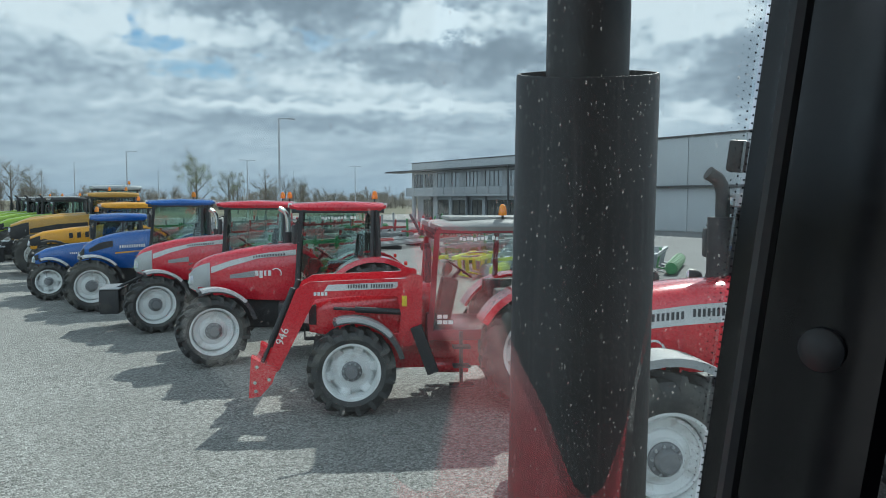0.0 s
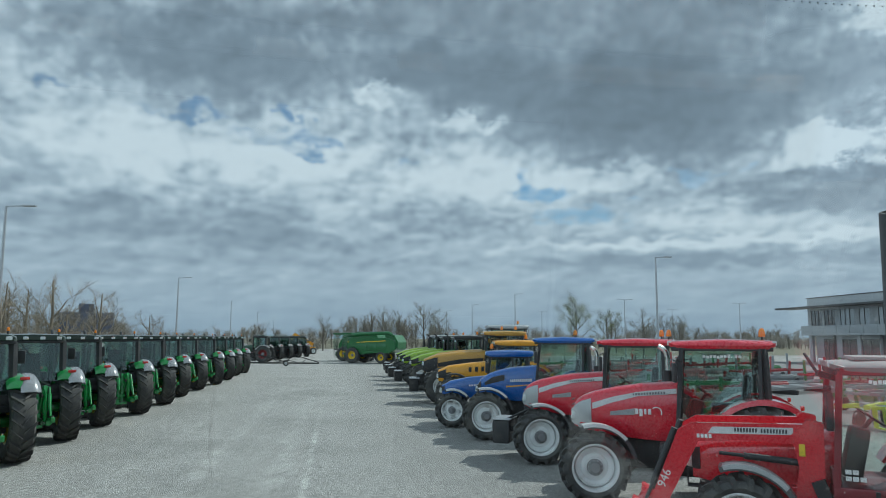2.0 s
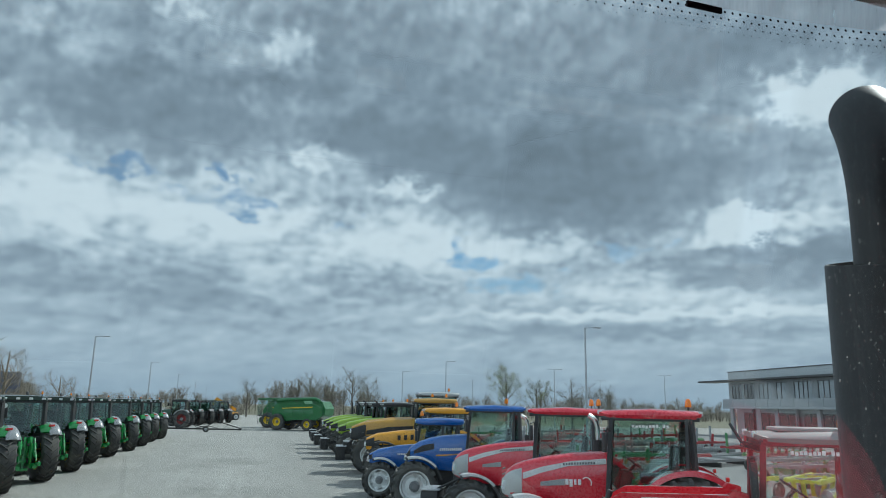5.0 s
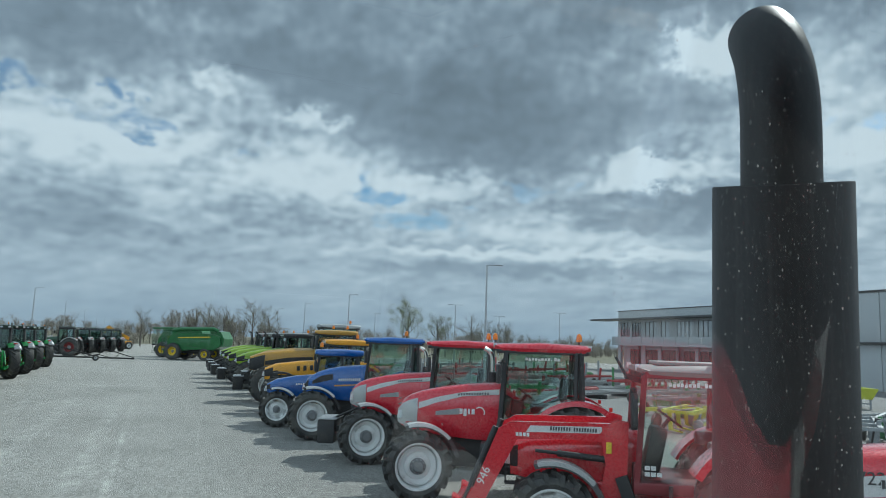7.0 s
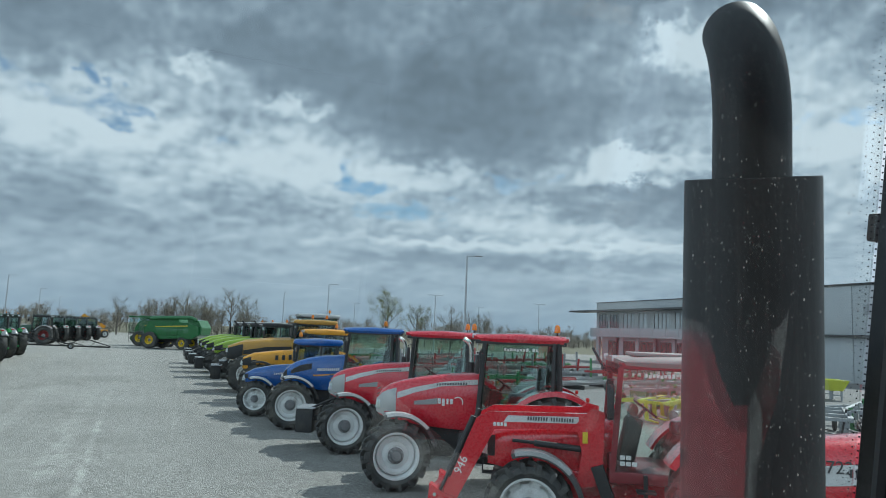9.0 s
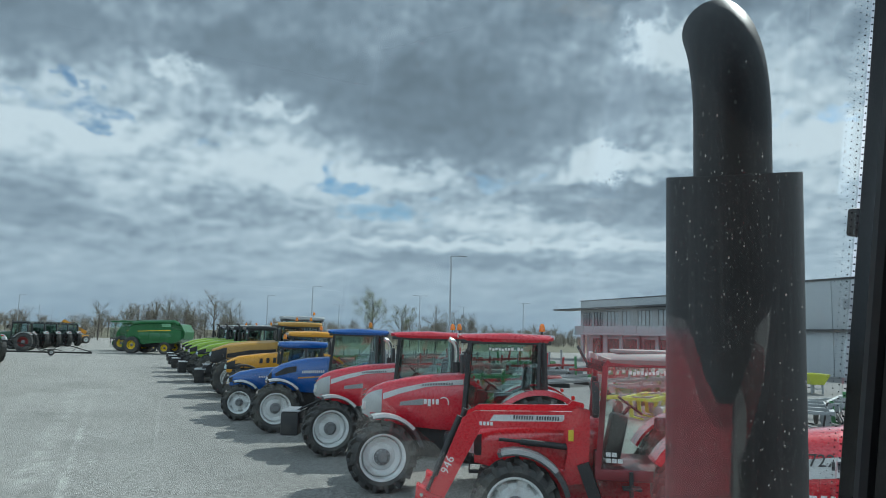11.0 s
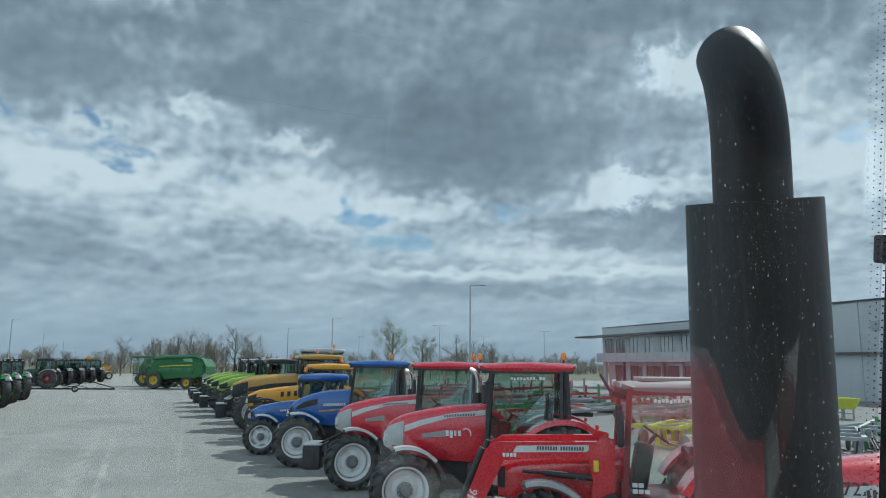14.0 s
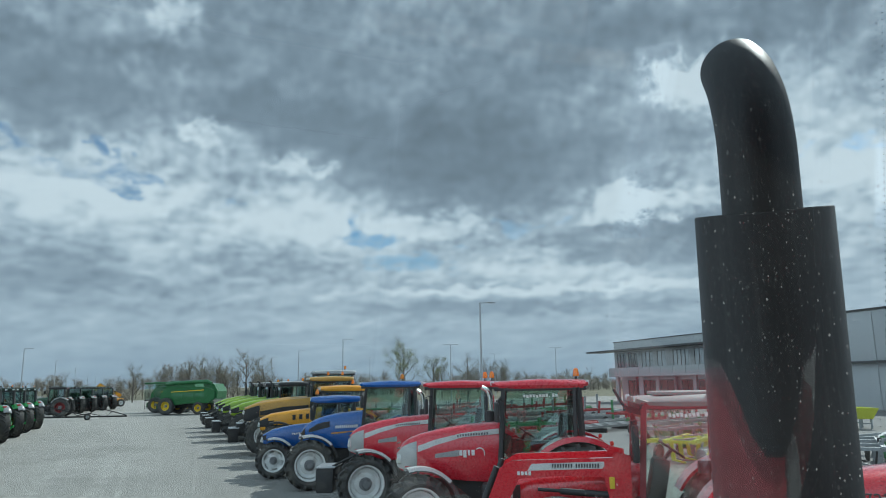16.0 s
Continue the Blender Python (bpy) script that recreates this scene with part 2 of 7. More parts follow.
    c = n.mix(n.math("MULTIPLY", n.ramp(mid, (0.5, 0.0), (0.75, 1.0)), 0.3), c, (0.34, 0.33, 0.30))
    s = n.add("ShaderNodeBsdfPrincipled", {"Base Color": c, "Roughness": 0.92})
    h = n.math("ADD", n.math("MULTIPLY", stone.outputs["Distance"], -0.6), n.math("MULTIPLY", grain, 0.5))
    b = n.add("ShaderNodeBump", {"Strength": 0.9, "Distance": 0.035, "Height": h})
    n.t.links.new(b.outputs[0], s.inputs["Normal"])
    n.t.links.new(s.outputs[0], n.add("ShaderNodeOutputMaterial").inputs[0])
    return m


GRAVEL = ground_material()
RED = mat("red_paint", (0.58, 0.008, 0.026), 0.28, coat=1.0, var=0.08, scale=3)
RED2 = mat("signal_red_paint", (0.62, 0.010, 0.024), 0.28, coat=1.0, var=0.08, scale=3)
BLUE = mat("blue_paint", (0.003, 0.085, 0.34), 0.28, coat=1.0, scale=3)
YELLOW = mat("machine_yellow_paint", (0.70, 0.315, 0.010), 0.36, coat=0.4, scale=3)
GOLD = mat("ochre_paint", (0.45, 0.24, 0.030), 0.36, coat=0.4, scale=3)
LIME = mat("lime_green_paint", (0.25, 0.39, 0.02), 0.34, coat=0.5, scale=3)
GREEN = mat("green_paint", (0.014, 0.18, 0.035), 0.20, coat=1.0, scale=3)
DKGREEN = mat("dark_green_paint", (0.02, 0.075, 0.035), 0.36, coat=0.4, scale=3)
SILVER = mat("silver_grey_panel", (0.42, 0.43, 0.43), 0.38, 0.25, scale=4)
FENDER_GREY = mat("grey_fender_plastic", (0.30, 0.31, 0.31), 0.45, scale=5, dirt=(0.35, 0.33, 0.29))
FENDER_CAP = mat("silver_grey_fender_cap", (0.34, 0.345, 0.35), 0.28, 0.4, scale=5, coat=0.4)
FENDER_DARK = mat("dark_fender_plastic", (0.07, 0.072, 0.075), 0.28, var=0.15, scale=5, coat=0.3)
# the body green made brighter, so that the linkage looks sunlit
LIT_LINK_GREEN = mat("lit_green_linkage_paint", (0.02, 0.26, 0.055), 0.25, scale=4, coat=1.0)
FENDER_WHITE = mat("pale_silver_fender_cap", (0.66, 0.67, 0.67), 0.30, 0.1, scale=5, coat=0.4, dirt=(0.42, 0.40, 0.36), dirt_at=0.68)
HUB_GREY = mat("grey_hub_paint", (0.20, 0.205, 0.21), 0.5, 0.1, scale=6, dirt=(0.12, 0.11, 0.10))
ROOF_GREY = mat("grey_roof_plastic", (0.25, 0.25, 0.24), 0.5, scale=4, dirt=(0.3, 0.28, 0.25))
BLACK = mat("black_plastic", (0.022, 0.023, 0.025), 0.5, scale=5, dirt=(0.07, 0.065, 0.06))
IRON = mat("dark_cast_iron", (0.03, 0.03, 0.031), 0.6, 0.3, scale=5, bump=0.002, dirt=(0.10, 0.09, 0.075))
RUBBER = mat("tyre_rubber", (0.046, 0.046, 0.045), 0.62, scale=4, bump=0.002, dirt=(0.13, 0.125, 0.11), dirt_at=0.55)
RIM = mat("pale_grey_rim", (0.74, 0.75, 0.74), 0.40, 0.05, scale=5, dirt=(0.30, 0.27, 0.23), dirt_at=0.66)
RIM_YELLOW = mat("yellow_rim", (0.70, 0.50, 0.02), 0.4, scale=5)
WHITE = mat("white_paint", (0.74, 0.74, 0.72), 0.45, scale=4)
DECAL = mat("pale_decal", (0.62, 0.62, 0.61), 0.4, scale=4)
INK = mat("dark_lettering", (0.05, 0.05, 0.055), 0.45)
CHROME = mat("bright_steel", (0.62, 0.62, 0.60), 0.22, 0.9, scale=5)
STEEL = mat("galvanised_steel", (0.42, 0.43, 0.44), 0.42, 0.7, scale=6)
SEAT = mat("black_seat_cloth", (0.03, 0.031, 0.034), 0.85, scale=8, bump=0.002)
GLASS = glass("tinted_cab_glass", (0.79, 0.875, 0.845), 1.1)
GLASS_BRIGHT = glass("green_cab_glass", (0.70, 0.815, 0.785), 1.8)
GLASS_CLEAR = glass("clear_cab_glass", (0.93, 0.96, 0.95), 0.9)
AMBER = lamp_lens("amber_lens", (0.85, 0.25, 0.01))
REDLENS = lamp_lens("red_lens", (0.6, 0.03, 0.02))
LENS = lamp_lens("clear_lens", (0.66, 0.68, 0.68), 0.08)

# ---- mesh helpers ----


def finish(bm, name, material, smooth=38):
    bmesh.ops.recalc_face_normals(bm, faces=bm.faces[:])
    me = bpy.data.meshes.new(name)
    bm.to_mesh(me)
    bm.free()
    me.materials.append(material)
    if smooth:
        me.polygons.foreach_set("use_smooth", [True] * len(me.polygons))
        me.set_sharp_from_angle(angle=radians(smooth))
    return me


def part(name, bm, material, parent, label="", smooth=38, m=None):
    """Links a bmesh (or a ready mesh) as one mesh object under a thing or a part."""
    me = bm if isinstance(bm, bpy.types.Mesh) else finish(bm, name, material, smooth)
    ob = new(name, me)
    ob.parent = parent
    if m is not None:
        ob.matrix_basis = m
    if label:
        ob["label"] = label
    return ob


def thing(name, label, category, group="", m=None):
    ob = tagged(new(name), label, category, group)
    if m is not None:
        ob.matrix_basis = m
    return ob


def single(name, bm, material, label, category, group="", kind="", m=None, smooth=38):
    """A thing that is one mesh."""
    ob = tagged(new(name, finish(bm, name, material, smooth)), label, category, group, kind)
    if m is not None:
        ob.matrix_basis = m
    return ob


def B():
    return bmesh.new()


def box(bm, c, s, bev=0.0, turn=None):
    m = Matrix.Translation(c)
    if turn:
        m = m @ Euler([radians(a) for a in turn]).to_matrix().to_4x4()
    r = bmesh.ops.create_cube(bm, size=1.0, matrix=m @ Matrix.Diagonal((*s, 1)))
    if bev:
        es = list({e for v in r["verts"] for e in v.link_edges})
        bmesh.ops.bevel(bm, geom=es, offset=bev, segments=2, affect="EDGES", profile=0.6)
    return bm


def ring_of(bm, c, ax, ay, r, seg):
    return [bm.verts.new(c + (ax * math.cos(2 * math.pi * k / seg) + ay * math.sin(2 * math.pi * k / seg)) * r) for k in range(seg)]


def bridge(bm, a, b):
    n = len(a)
    for k in range(n):
        bm.faces.new((a[k], a[(k + 1) % n], b[(k + 1) % n], b[k]))


def tube(bm, pts, r, seg=8, cap=True):
    pts = [Vector(p) for p in pts]
    rs = r if isinstance(r, (list, tuple)) else [r] * len(pts)
    prev = None
    ref = None
    first = None
    for k, p in enumerate(pts):
        t = (pts[min(k + 1, len(pts) - 1)] - pts[max(k - 1, 0)]).normalized()
        if ref is None:
            ref = t.orthogonal().normalized()
        ref = (ref - t * ref.dot(t)).normalized()
        ring = ring_of(bm, p, ref, t.cross(ref), rs[k], seg)
        if prev:
            bridge(bm, prev, ring)
        else:
            first = ring
        prev = ring
    if cap:
        bm.faces.new(first)
        bm.faces.new(prev)
    return bm


def rod(bm, a, b, r, r2=None, seg=10):
    return tube(bm, [a, b], [r, r if r2 is None else r2], seg)


def lathe(bm, prof, seg=32, closed=False):
    """prof: (radius, y); turned about the y axis."""
    rings = []
    for r, y in prof:
        rings.append([bm.verts.new((r * math.cos(2 * math.pi * k / seg), y, r * math.sin(2 * math.pi * k / seg))) for k in range(seg)])
    for a, b in zip(rings, rings[1:]):
        bridge(bm, a, b)
    if closed:
        bridge(bm, rings[-1], rings[0])
    else:
        bm.faces.new(rings[0])
        bm.faces.new(rings[-1])
    return bm


def plate(bm, pts, y0, y1):
    """A side view outline (x, z), given thickness from y0 to y1."""
    a = [bm.verts.new((x, y0, z)) for x, z in pts]
    b = [bm.verts.new((x, y1, z)) for x, z in pts]
    bridge(bm, a, b)
    bm.faces.new(a)
    bm.faces.new(b)
    return bm


def pane(bm, corners, th=0.008):
    """A thin slab between corners."""
    cs = [Vector(c) for c in corners]
    nrm = (cs[1] - cs[0]).cross(cs[2] - cs[0]).normalized() * th / 2
    a = [bm.verts.new(c + nrm) for c in cs]
    b = [bm.verts.new(c - nrm) for c in cs]
    bridge(bm, a, b)
    bm.faces.new(a)
    bm.faces.new(b)
    return bm


def beam(bm, a, b, w, h):
    """A square bar from a to b, w wide and h high."""
    a, b = Vector(a), Vector(b)
    t = (b - a).normalized()
    side = t.cross(Vector((0, 0, 1)))
    side = side.normalized() if side.length > 1e-3 else Vector((0, 1, 0))
    upw = side.cross(t).normalized()
    r = []
    for p in (a, b):
        r.append([bm.verts.new(p + side * sx * w / 2 + upw * sz * h / 2) for sx, sz in ((-1, -1), (1, -1), (1, 1), (-1, 1))])
    bridge(bm, r[0], r[1])
    bm.faces.new(r[0])
    bm.faces.new(r[1])
    return bm


def loft(bm, rings, cap=True):
    rs = [[bm.verts.new(p) for p in ring] for ring in rings]
    for a, b in zip(rs, rs[1:]):
        bridge(bm, a, b)
    if cap:
        bm.faces.new(rs[0])
        bm.faces.new(rs[-1])
    return bm


def lettering(text, size, material, parent, m, name="lettering", depth=0.002):
    cu = bpy.data.curves.new(name, "FONT")
    cu.body, cu.size, cu.align_x, cu.align_y, cu.extrude, cu.resolution_u = text, size, "CENTER", "CENTER", depth, 2
    tmp = new("lettering_source", cu)
    bpy.context.view_layer.update()
    me = bpy.data.meshes.new_from_object(tmp.evaluated_get(bpy.context.evaluated_depsgraph_get()))
    bpy.data.objects.remove(tmp)
    bpy.data.curves.remove(cu)
    me.materials.clear()
    me.materials.append(material)
    ob = new(name, me)
    ob.parent, ob.matrix_basis = parent, m
    return ob


# on a tractor's left side: text reads from nose to cab
LEFT_SIDE = Matrix.Rotation(radians(180), 4, "Z") @ Matrix.Rotation(radians(90), 4, "X")

# ---- wheels ----
WHEELS = {}


def wheel_meshes(R, w, r, rim, lobed):
    key = (R, w, r, rim.name, lobed)
    if key in WHEELS:
        return WHEELS[key]
    bm = B()
    hw = w / 2
    carc = R - 0.070
    lathe(bm, [(r, -hw * 0.80), (r + 0.05, -hw * 0.92), ((r + carc) / 2, -hw), (carc - 0.05, -hw * 0.96), (carc, -hw * 0.80), (carc + 0.012, -hw * 0.3),
               (carc + 0.012, hw * 0.3), (carc, hw * 0.80), (carc - 0.05, hw * 0.96), ((r + carc) / 2, hw), (r + 0.05, hw * 0.92), (r, hw * 0.80)], 44, closed=True)
    n = max(16, int(R * 23))
    for side in (-1, 1):
        for k in range(n):
            a0 = 2 * math.pi * (k + (0.5 if side > 0 else 0)) / n
            rows = []
            for f, da, top in ((0.02, 0.0, R), (0.55, 0.14, R), (0.98, 0.24, R - 0.012), (1.03, 0.27, R - 0.075)):
                y = side * hw * f
                wd = 0.024 / R * 0.62 / 0.5
                lowr = carc - 0.03 if f < 1 else carc - 0.09
                rows.append([(rad * math.cos(a0 + da + s * wd), y, rad * math.sin(a0 + da + s * wd)) for rad, s in ((lowr, -1.3), (top, -0.8), (top, 0.8), (lowr, 1.3))])
            loft(bm, rows)
    tyre = finish(bm, "tyre", RUBBER, 32)
    bm = B()
    dish = hw * 0.15
    lathe(bm, [(r * 0.985, -hw * 0.80), (r + 0.012, -hw * 0.84), (r + 0.012, -hw * 0.78), (r * 0.93, -hw * 0.72), (r * 0.90, -hw * 0.3), (r * 0.90, hw * 0.28), (r * 0.93, hw * 0.72),
               (r + 0.012, hw * 0.78), (r + 0.012, hw * 0.84), (r * 0.965, hw * 0.82), (r * 0.93, hw * 0.70), (r * 0.90, hw * 0.45), (r * 0.885, hw * 0.1), (r * 0.88, -hw * 0.3), (r * 0.9, -hw * 0.7)], 40, closed=True)
    # the disc: on some wheels it meets the rim in six lobes with hollows between them, on others it is a smooth cone with a stepped edge
    rings = []
    if lobed:
        prof = ((0.90, dish + 0.035, dish - 0.10), (0.82, dish + 0.035, dish - 0.085), (0.76, dish + 0.02, dish - 0.03), (0.66, dish, dish - 0.005), (0.50, dish + 0.015, dish + 0.015), (0.40, dish + 0.055, dish + 0.055), (0.04, dish + 0.055, dish + 0.055))
    else:
        prof = tuple((f, dish + d, dish + d) for f, d in ((0.90, -0.075), (0.875, -0.02), (0.85, 0.030), (0.78, 0.036), (0.765, 0.014), (0.60, -0.012), (0.56, 0.010), (0.44, 0.030), (0.40, 0.055), (0.04, 0.055)))
    for rad, d_in, d_out in prof:
        ring = []
        for k in range(64):
            a = 2 * math.pi * k / 64
            lobe = min(1.0, max(0.0, 0.5 + 1.6 * math.cos(6 * a)))
            ring.append((r * rad * math.cos(a), d_out + (d_in - d_out) * lobe, r * rad * math.sin(a)))
        rings.append(ring)
    rings.append([(x, dish - 0.14, z) for x, y, z in rings[-1]])
    rings.append([(x, dish - 0.14, z) for x, y, z in rings[0]])
    loft(bm, rings, cap=False)
    if not lobed and r > 0.3:
        for k in range(24):
            a = 2 * math.pi * k / 24
            rod(bm, (r * 0.815 * math.cos(a), dish + 0.03, r * 0.815 * math.sin(a)), (r * 0.815 * math.cos(a), dish + 0.046, r * 0.815 * math.sin(a)), 0.010, seg=6)
    rimm = finish(bm, "rim", rim, 30)
    bm = B()
    lathe(bm, [(r * 0.36, dish + 0.03), (r * 0.36, dish + 0.075), (r * 0.33, dish + 0.085), (r * 0.25, dish + 0.09), (r * 0.24, dish + 0.15), (r * 0.20, dish + 0.17), (0.01, dish + 0.175)], 24)
    hub = finish(bm, "hub", HUB_GREY)
    bm = B()
    for k in range(10):
        a = 2 * math.pi * (k + 0.5) / 10
        rod(bm, (r * 0.30 * math.cos(a), dish + 0.08, r * 0.30 * math.sin(a)), (r * 0.30 * math.cos(a), dish + 0.112, r * 0.30 * math.sin(a)), 0.015, seg=6)
    nuts = finish(bm, "wheel_nuts", STEEL)
    WHEELS[key] = (tyre, rimm, hub, nuts)
    return WHEELS[key]


def wheel(parent, name, x, y, R, w, r, rim, steer=0.0, spin=0.0, lobed=False):
    """A wheel part: the tyre carries the rim and the hub. Its outer face looks to +y on the left side."""
    tyre, rimm, hub, nuts = wheel_meshes(R, w, r, rim, lobed)
    flip = 0 if y > 0 else 180
    o = part(name, tyre, None, parent, m=pose(x, y, R, 0, 0, flip + steer) @ Matrix.Rotation(spin, 4, "Y"))
    part("rim", rimm, None, o)
    part("hub", hub, None, o)
    tagged(part("wheel_nuts", nuts, None, o), kind="stuff")
    return o


# ---- tractors: x ahead, y to the left, z up, from the ground below the rear axle ----


def hood_ring(x, hw, zb, zt):
    h = zt - zb
    half = [(hw * 0.90, zb), (hw, zb + 0.18 * h), (hw, zt - 0.34 * h), (hw * 0.95, zt - 0.17 * h), (hw * 0.80, zt - 0.06 * h), (hw * 0.45, zt - 0.012 * h)]
    return [(x, y, z) for y, z in half] + [(x, 0, zt)] + [(x, -y, z) for y, z in reversed(half)]


def hood_at(st, x):
    """The hood's half width, bottom and top at x."""
    for a, b in zip(st, st[1:]):
        if min(a[0], b[0]) <= x <= max(a[0], b[0]):
            f = (x - a[0]) / (b[0] - a[0])
            return [a[k] + f * (b[k] - a[k]) for k in (1, 2, 3)]
    return list(st[-1][1:4]) if x > st[-1][0] else list(st[0][1:4])


def side_strip(bm, st, pts, side=1, off=0.006, th=0.004):
    """A flush panel on the hood's side; pts: (x, lower share, upper share) of the hood's height there."""
    lo, hi, fine = [], [], []
    for (xa, aa, ba), (xb, ab, bb) in zip(pts, pts[1:]):
        n = max(1, int(abs(xb - xa) / 0.12))
        fine += [(xa + (xb - xa) * k / n, aa + (ab - aa) * k / n, ba + (bb - ba) * k / n) for k in range(n)]
    for x, a, b in fine + [pts[-1]]:
        hw, zb, zt = hood_at(st, x)
        lo.append((x, side * (hw + off), zb + a * (zt - zb)))
        hi.append((x, side * (hw + off), zb + b * (zt - zb)))
    rows = []
    for p, q in zip(lo, hi):
        inn = -side * th
        rows.append([p, q, (q[0], q[1] + inn, q[2]), (p[0], p[1] + inn, p[2])])
    return loft(bm, rows)


def arc_shell(bm, cx, cz, R, a0, a1, y0, y1, th=0.035, lip=0.0, seg=14):
    """A mudguard: an arc of radius R about (cx, cz) from angle a0 to a1 (degrees, from +x upwards), between y0 and y1."""
    rows = []
    for k in range(seg + 1):
        a = radians(a0 + (a1 - a0) * k / seg)
        c, s = math.cos(a), math.sin(a)
        ring = [(cx + c * R, y0, cz + s * R), (cx + c * (R + th), y0, cz + s * (R + th)), (cx + c * (R + th), y1, cz + s * (R + th))]
        if lip:
            ring += [(cx + c * (R - lip), y1 * 1.02, cz + s * (R - lip)), (cx + c * (R - lip), y1 * 1.02 - math.copysign(0.02, y1), cz + s * (R - lip))]
        ring += [(cx + c * R, y1 - math.copysign(0.02, y1), cz + s * R)]
        rows.append(ring)
    return loft(bm, rows)


def dome_guard(bm, s, R, y0, y1, a0, a1, rise=0.10, base=0.06):
    """A mudguard bulging over the wheel, its outer side and its ends drawn down."""
    rows = []
    for k in range(19):
        f = k / 18
        a = radians(a0 + (a1 - a0) * f)
        end = 1 - abs(2 * f - 1) ** 5
        ring = []
        for j in range(13):
            u = j / 6 - 1
            rad = R + base + rise * (1 - abs(u) ** 2.4) * (0.45 + 0.55 * end) - 0.09 * max(0.0, u) ** 3 - 0.05 * (1 - end)
            ring.append((rad * math.cos(a), s * ((y0 + y1) / 2 + u * (y1 - y0) / 2), R + rad * math.sin(a)))
        low = R + 0.02
        ring += [(low * math.cos(a), s * y1 * 0.985, R + low * math.sin(a)), (low * math.cos(a), s * y0 * 1.015, R + low * math.sin(a))]
        rows.append(ring)
    return loft(bm, rows)


def tractor(p):
    """One tractor with all its parts, from the dictionary p; see the kinds below."""
    t = thing("tractor", p["label"], "tractor", p.get("group", ""))
    wb, Rf, Rr = p["wb"], p["Rf"], p["Rr"]
    paint = p["paint"]
    tf, tr = p.get("tf", 0.82), p.get("tr", 0.88)
    rim = p.get("rim", RIM)
    steer = p.get("steer", 0.0)
    for s in (1, -1):
        wheel(t, "front_wheel", wb, s * tf, Rf, p["wf"], p["rf"], rim, steer, 0.2, p.get("lobed", False))
        wheel(t, "rear_wheel", 0, s * tr, Rr, p["wr"], p["rr"], rim, 0, 0.1, p.get("lobed", False))
    st = p["hood"]                     # (x, half width, bottom, top) from cab to nose
    xc0, xc1, hc, z0, z1 = p["cab"]    # rear, front, half width, sill, roof top
    # chassis
    bm = B()
    box(bm, (0.15, 0, Rr * 0.95), (1.1, 0.62, 0.66), 0.06)
    box(bm, ((0.6 + wb) / 2, 0, Rr * 0.9), (wb - 0.4, 0.46, 0.55), 0.05)
    box(bm, (wb - 0.2, 0, Rf + 0.28), (1.1, 0.42, 0.42), 0.05)
    rod(bm, (0, -tr, Rr), (0, tr, Rr), 0.15, seg=14)
    for s in (1, -1):
        rod(bm, (0.9, s * 0.2, Rr * 0.6), (1.5, s * 0.2, Rr * 0.62), 0.12)
    part("chassis", bm, p.get("chassis", IRON), t)
    bm = B()
    rod(bm, (wb, -tf + 0.1, Rf), (wb, tf - 0.1, Rf), 0.10, seg=12)
    box(bm, (wb, 0, Rf + 0.05), (0.34, 0.5, 0.3), 0.05)
    for s in (1, -1):
        rod(bm, (wb, s * (tf - 0.28), Rf - 0.16), (wb, s * (tf - 0.28), Rf + 0.16), 0.13, seg=12)
    part("front_axle", bm, p.get("chassis", IRON), t)
    # hood
    bm = B()
    loft(bm, [hood_ring(*q) for q in st])
    hood = part("hood", bm, paint, t, smooth=50)
    xn, hn, zbn, ztn = st[-1]
    for s in (1, -1):
        for pts, m, lab in p.get("panels", ()):
            bm = B()
            side_strip(bm, st, pts, s)
            part("side_panel", bm, m, hood, lab)
        for bars in p.get("bars", ()):      # brand marks as plain bars: (x0, x1, low, high, material)
            bm = B()
            side_strip(bm, st, [(bars[0], bars[2], bars[3]), (bars[1], bars[2], bars[3])], s, 0.011)
            part("marking", bm, bars[4], hood)
    if p.get("logo"):
        lx, ls, lw = p["logo"]
        for s in (1, -1):
            hw, zb, zt = hood_at(st, lx)
            zc = zb + ls * (zt - zb)
            bm = B()
            for k in range(4):
                box(bm, (lx + (0.12 - k * 0.080) * lw, s * (hw + 0.007), zc - (0.02 if k == 1 else 0.0) * lw), (0.062 * lw * (0.7 if k == 2 else 1), 0.008, (0.14 if k == 1 else 0.105) * lw), 0.003)
            logo = part("logo", bm, WHITE, hood, "white dealer mark as plain bars")
            bm = B()
            pts = []
            for k in range(11):
                a = radians(-25 + 160 * k / 10)
                pts.append((lx - 0.25 * lw - 0.095 * lw * math.cos(a), s * (hw + 0.008), zc - 0.01 * lw + 0.10 * lw * math.sin(a)))
            tube(bm, pts, 0.014 * lw, 4)
            part("logo_arc", bm, WHITE, logo, "white arc")
    # nose grille and headlights
    gm = p.get("grille", BLACK)
    bm = B()
    g0, g1 = p.get("grille_z", (zbn + 0.05, ztn - 0.12))
    gl = p.get("grille_len", 0.10)
    rows = []
    n_g = 7
    for k in range(n_g):
        x = xn - gl + (gl - 0.01) * k / (n_g - 1)
        hw, zb, zt = hood_at(st, x)
        lo, hi = max(zb + 0.01, g0), zt - 0.16 * (zt - zb)
        q = hw + 0.013
        rows.append([(x, q * 0.9, lo), (x, q, lo + 0.1), (x, q, hi - 0.12), (x, hw * 0.96 + 0.013, hi), (x, -hw * 0.96 - 0.013, hi), (x, -q, hi - 0.12), (x, -q, lo + 0.1), (x, -q * 0.9, lo)])
    rows.append([(xn + 0.04, y * 0.9, z0_ + (0.03 if z0_ < (g0 + g1) / 2 else -0.04)) for _, y, z0_ in rows[-1]])
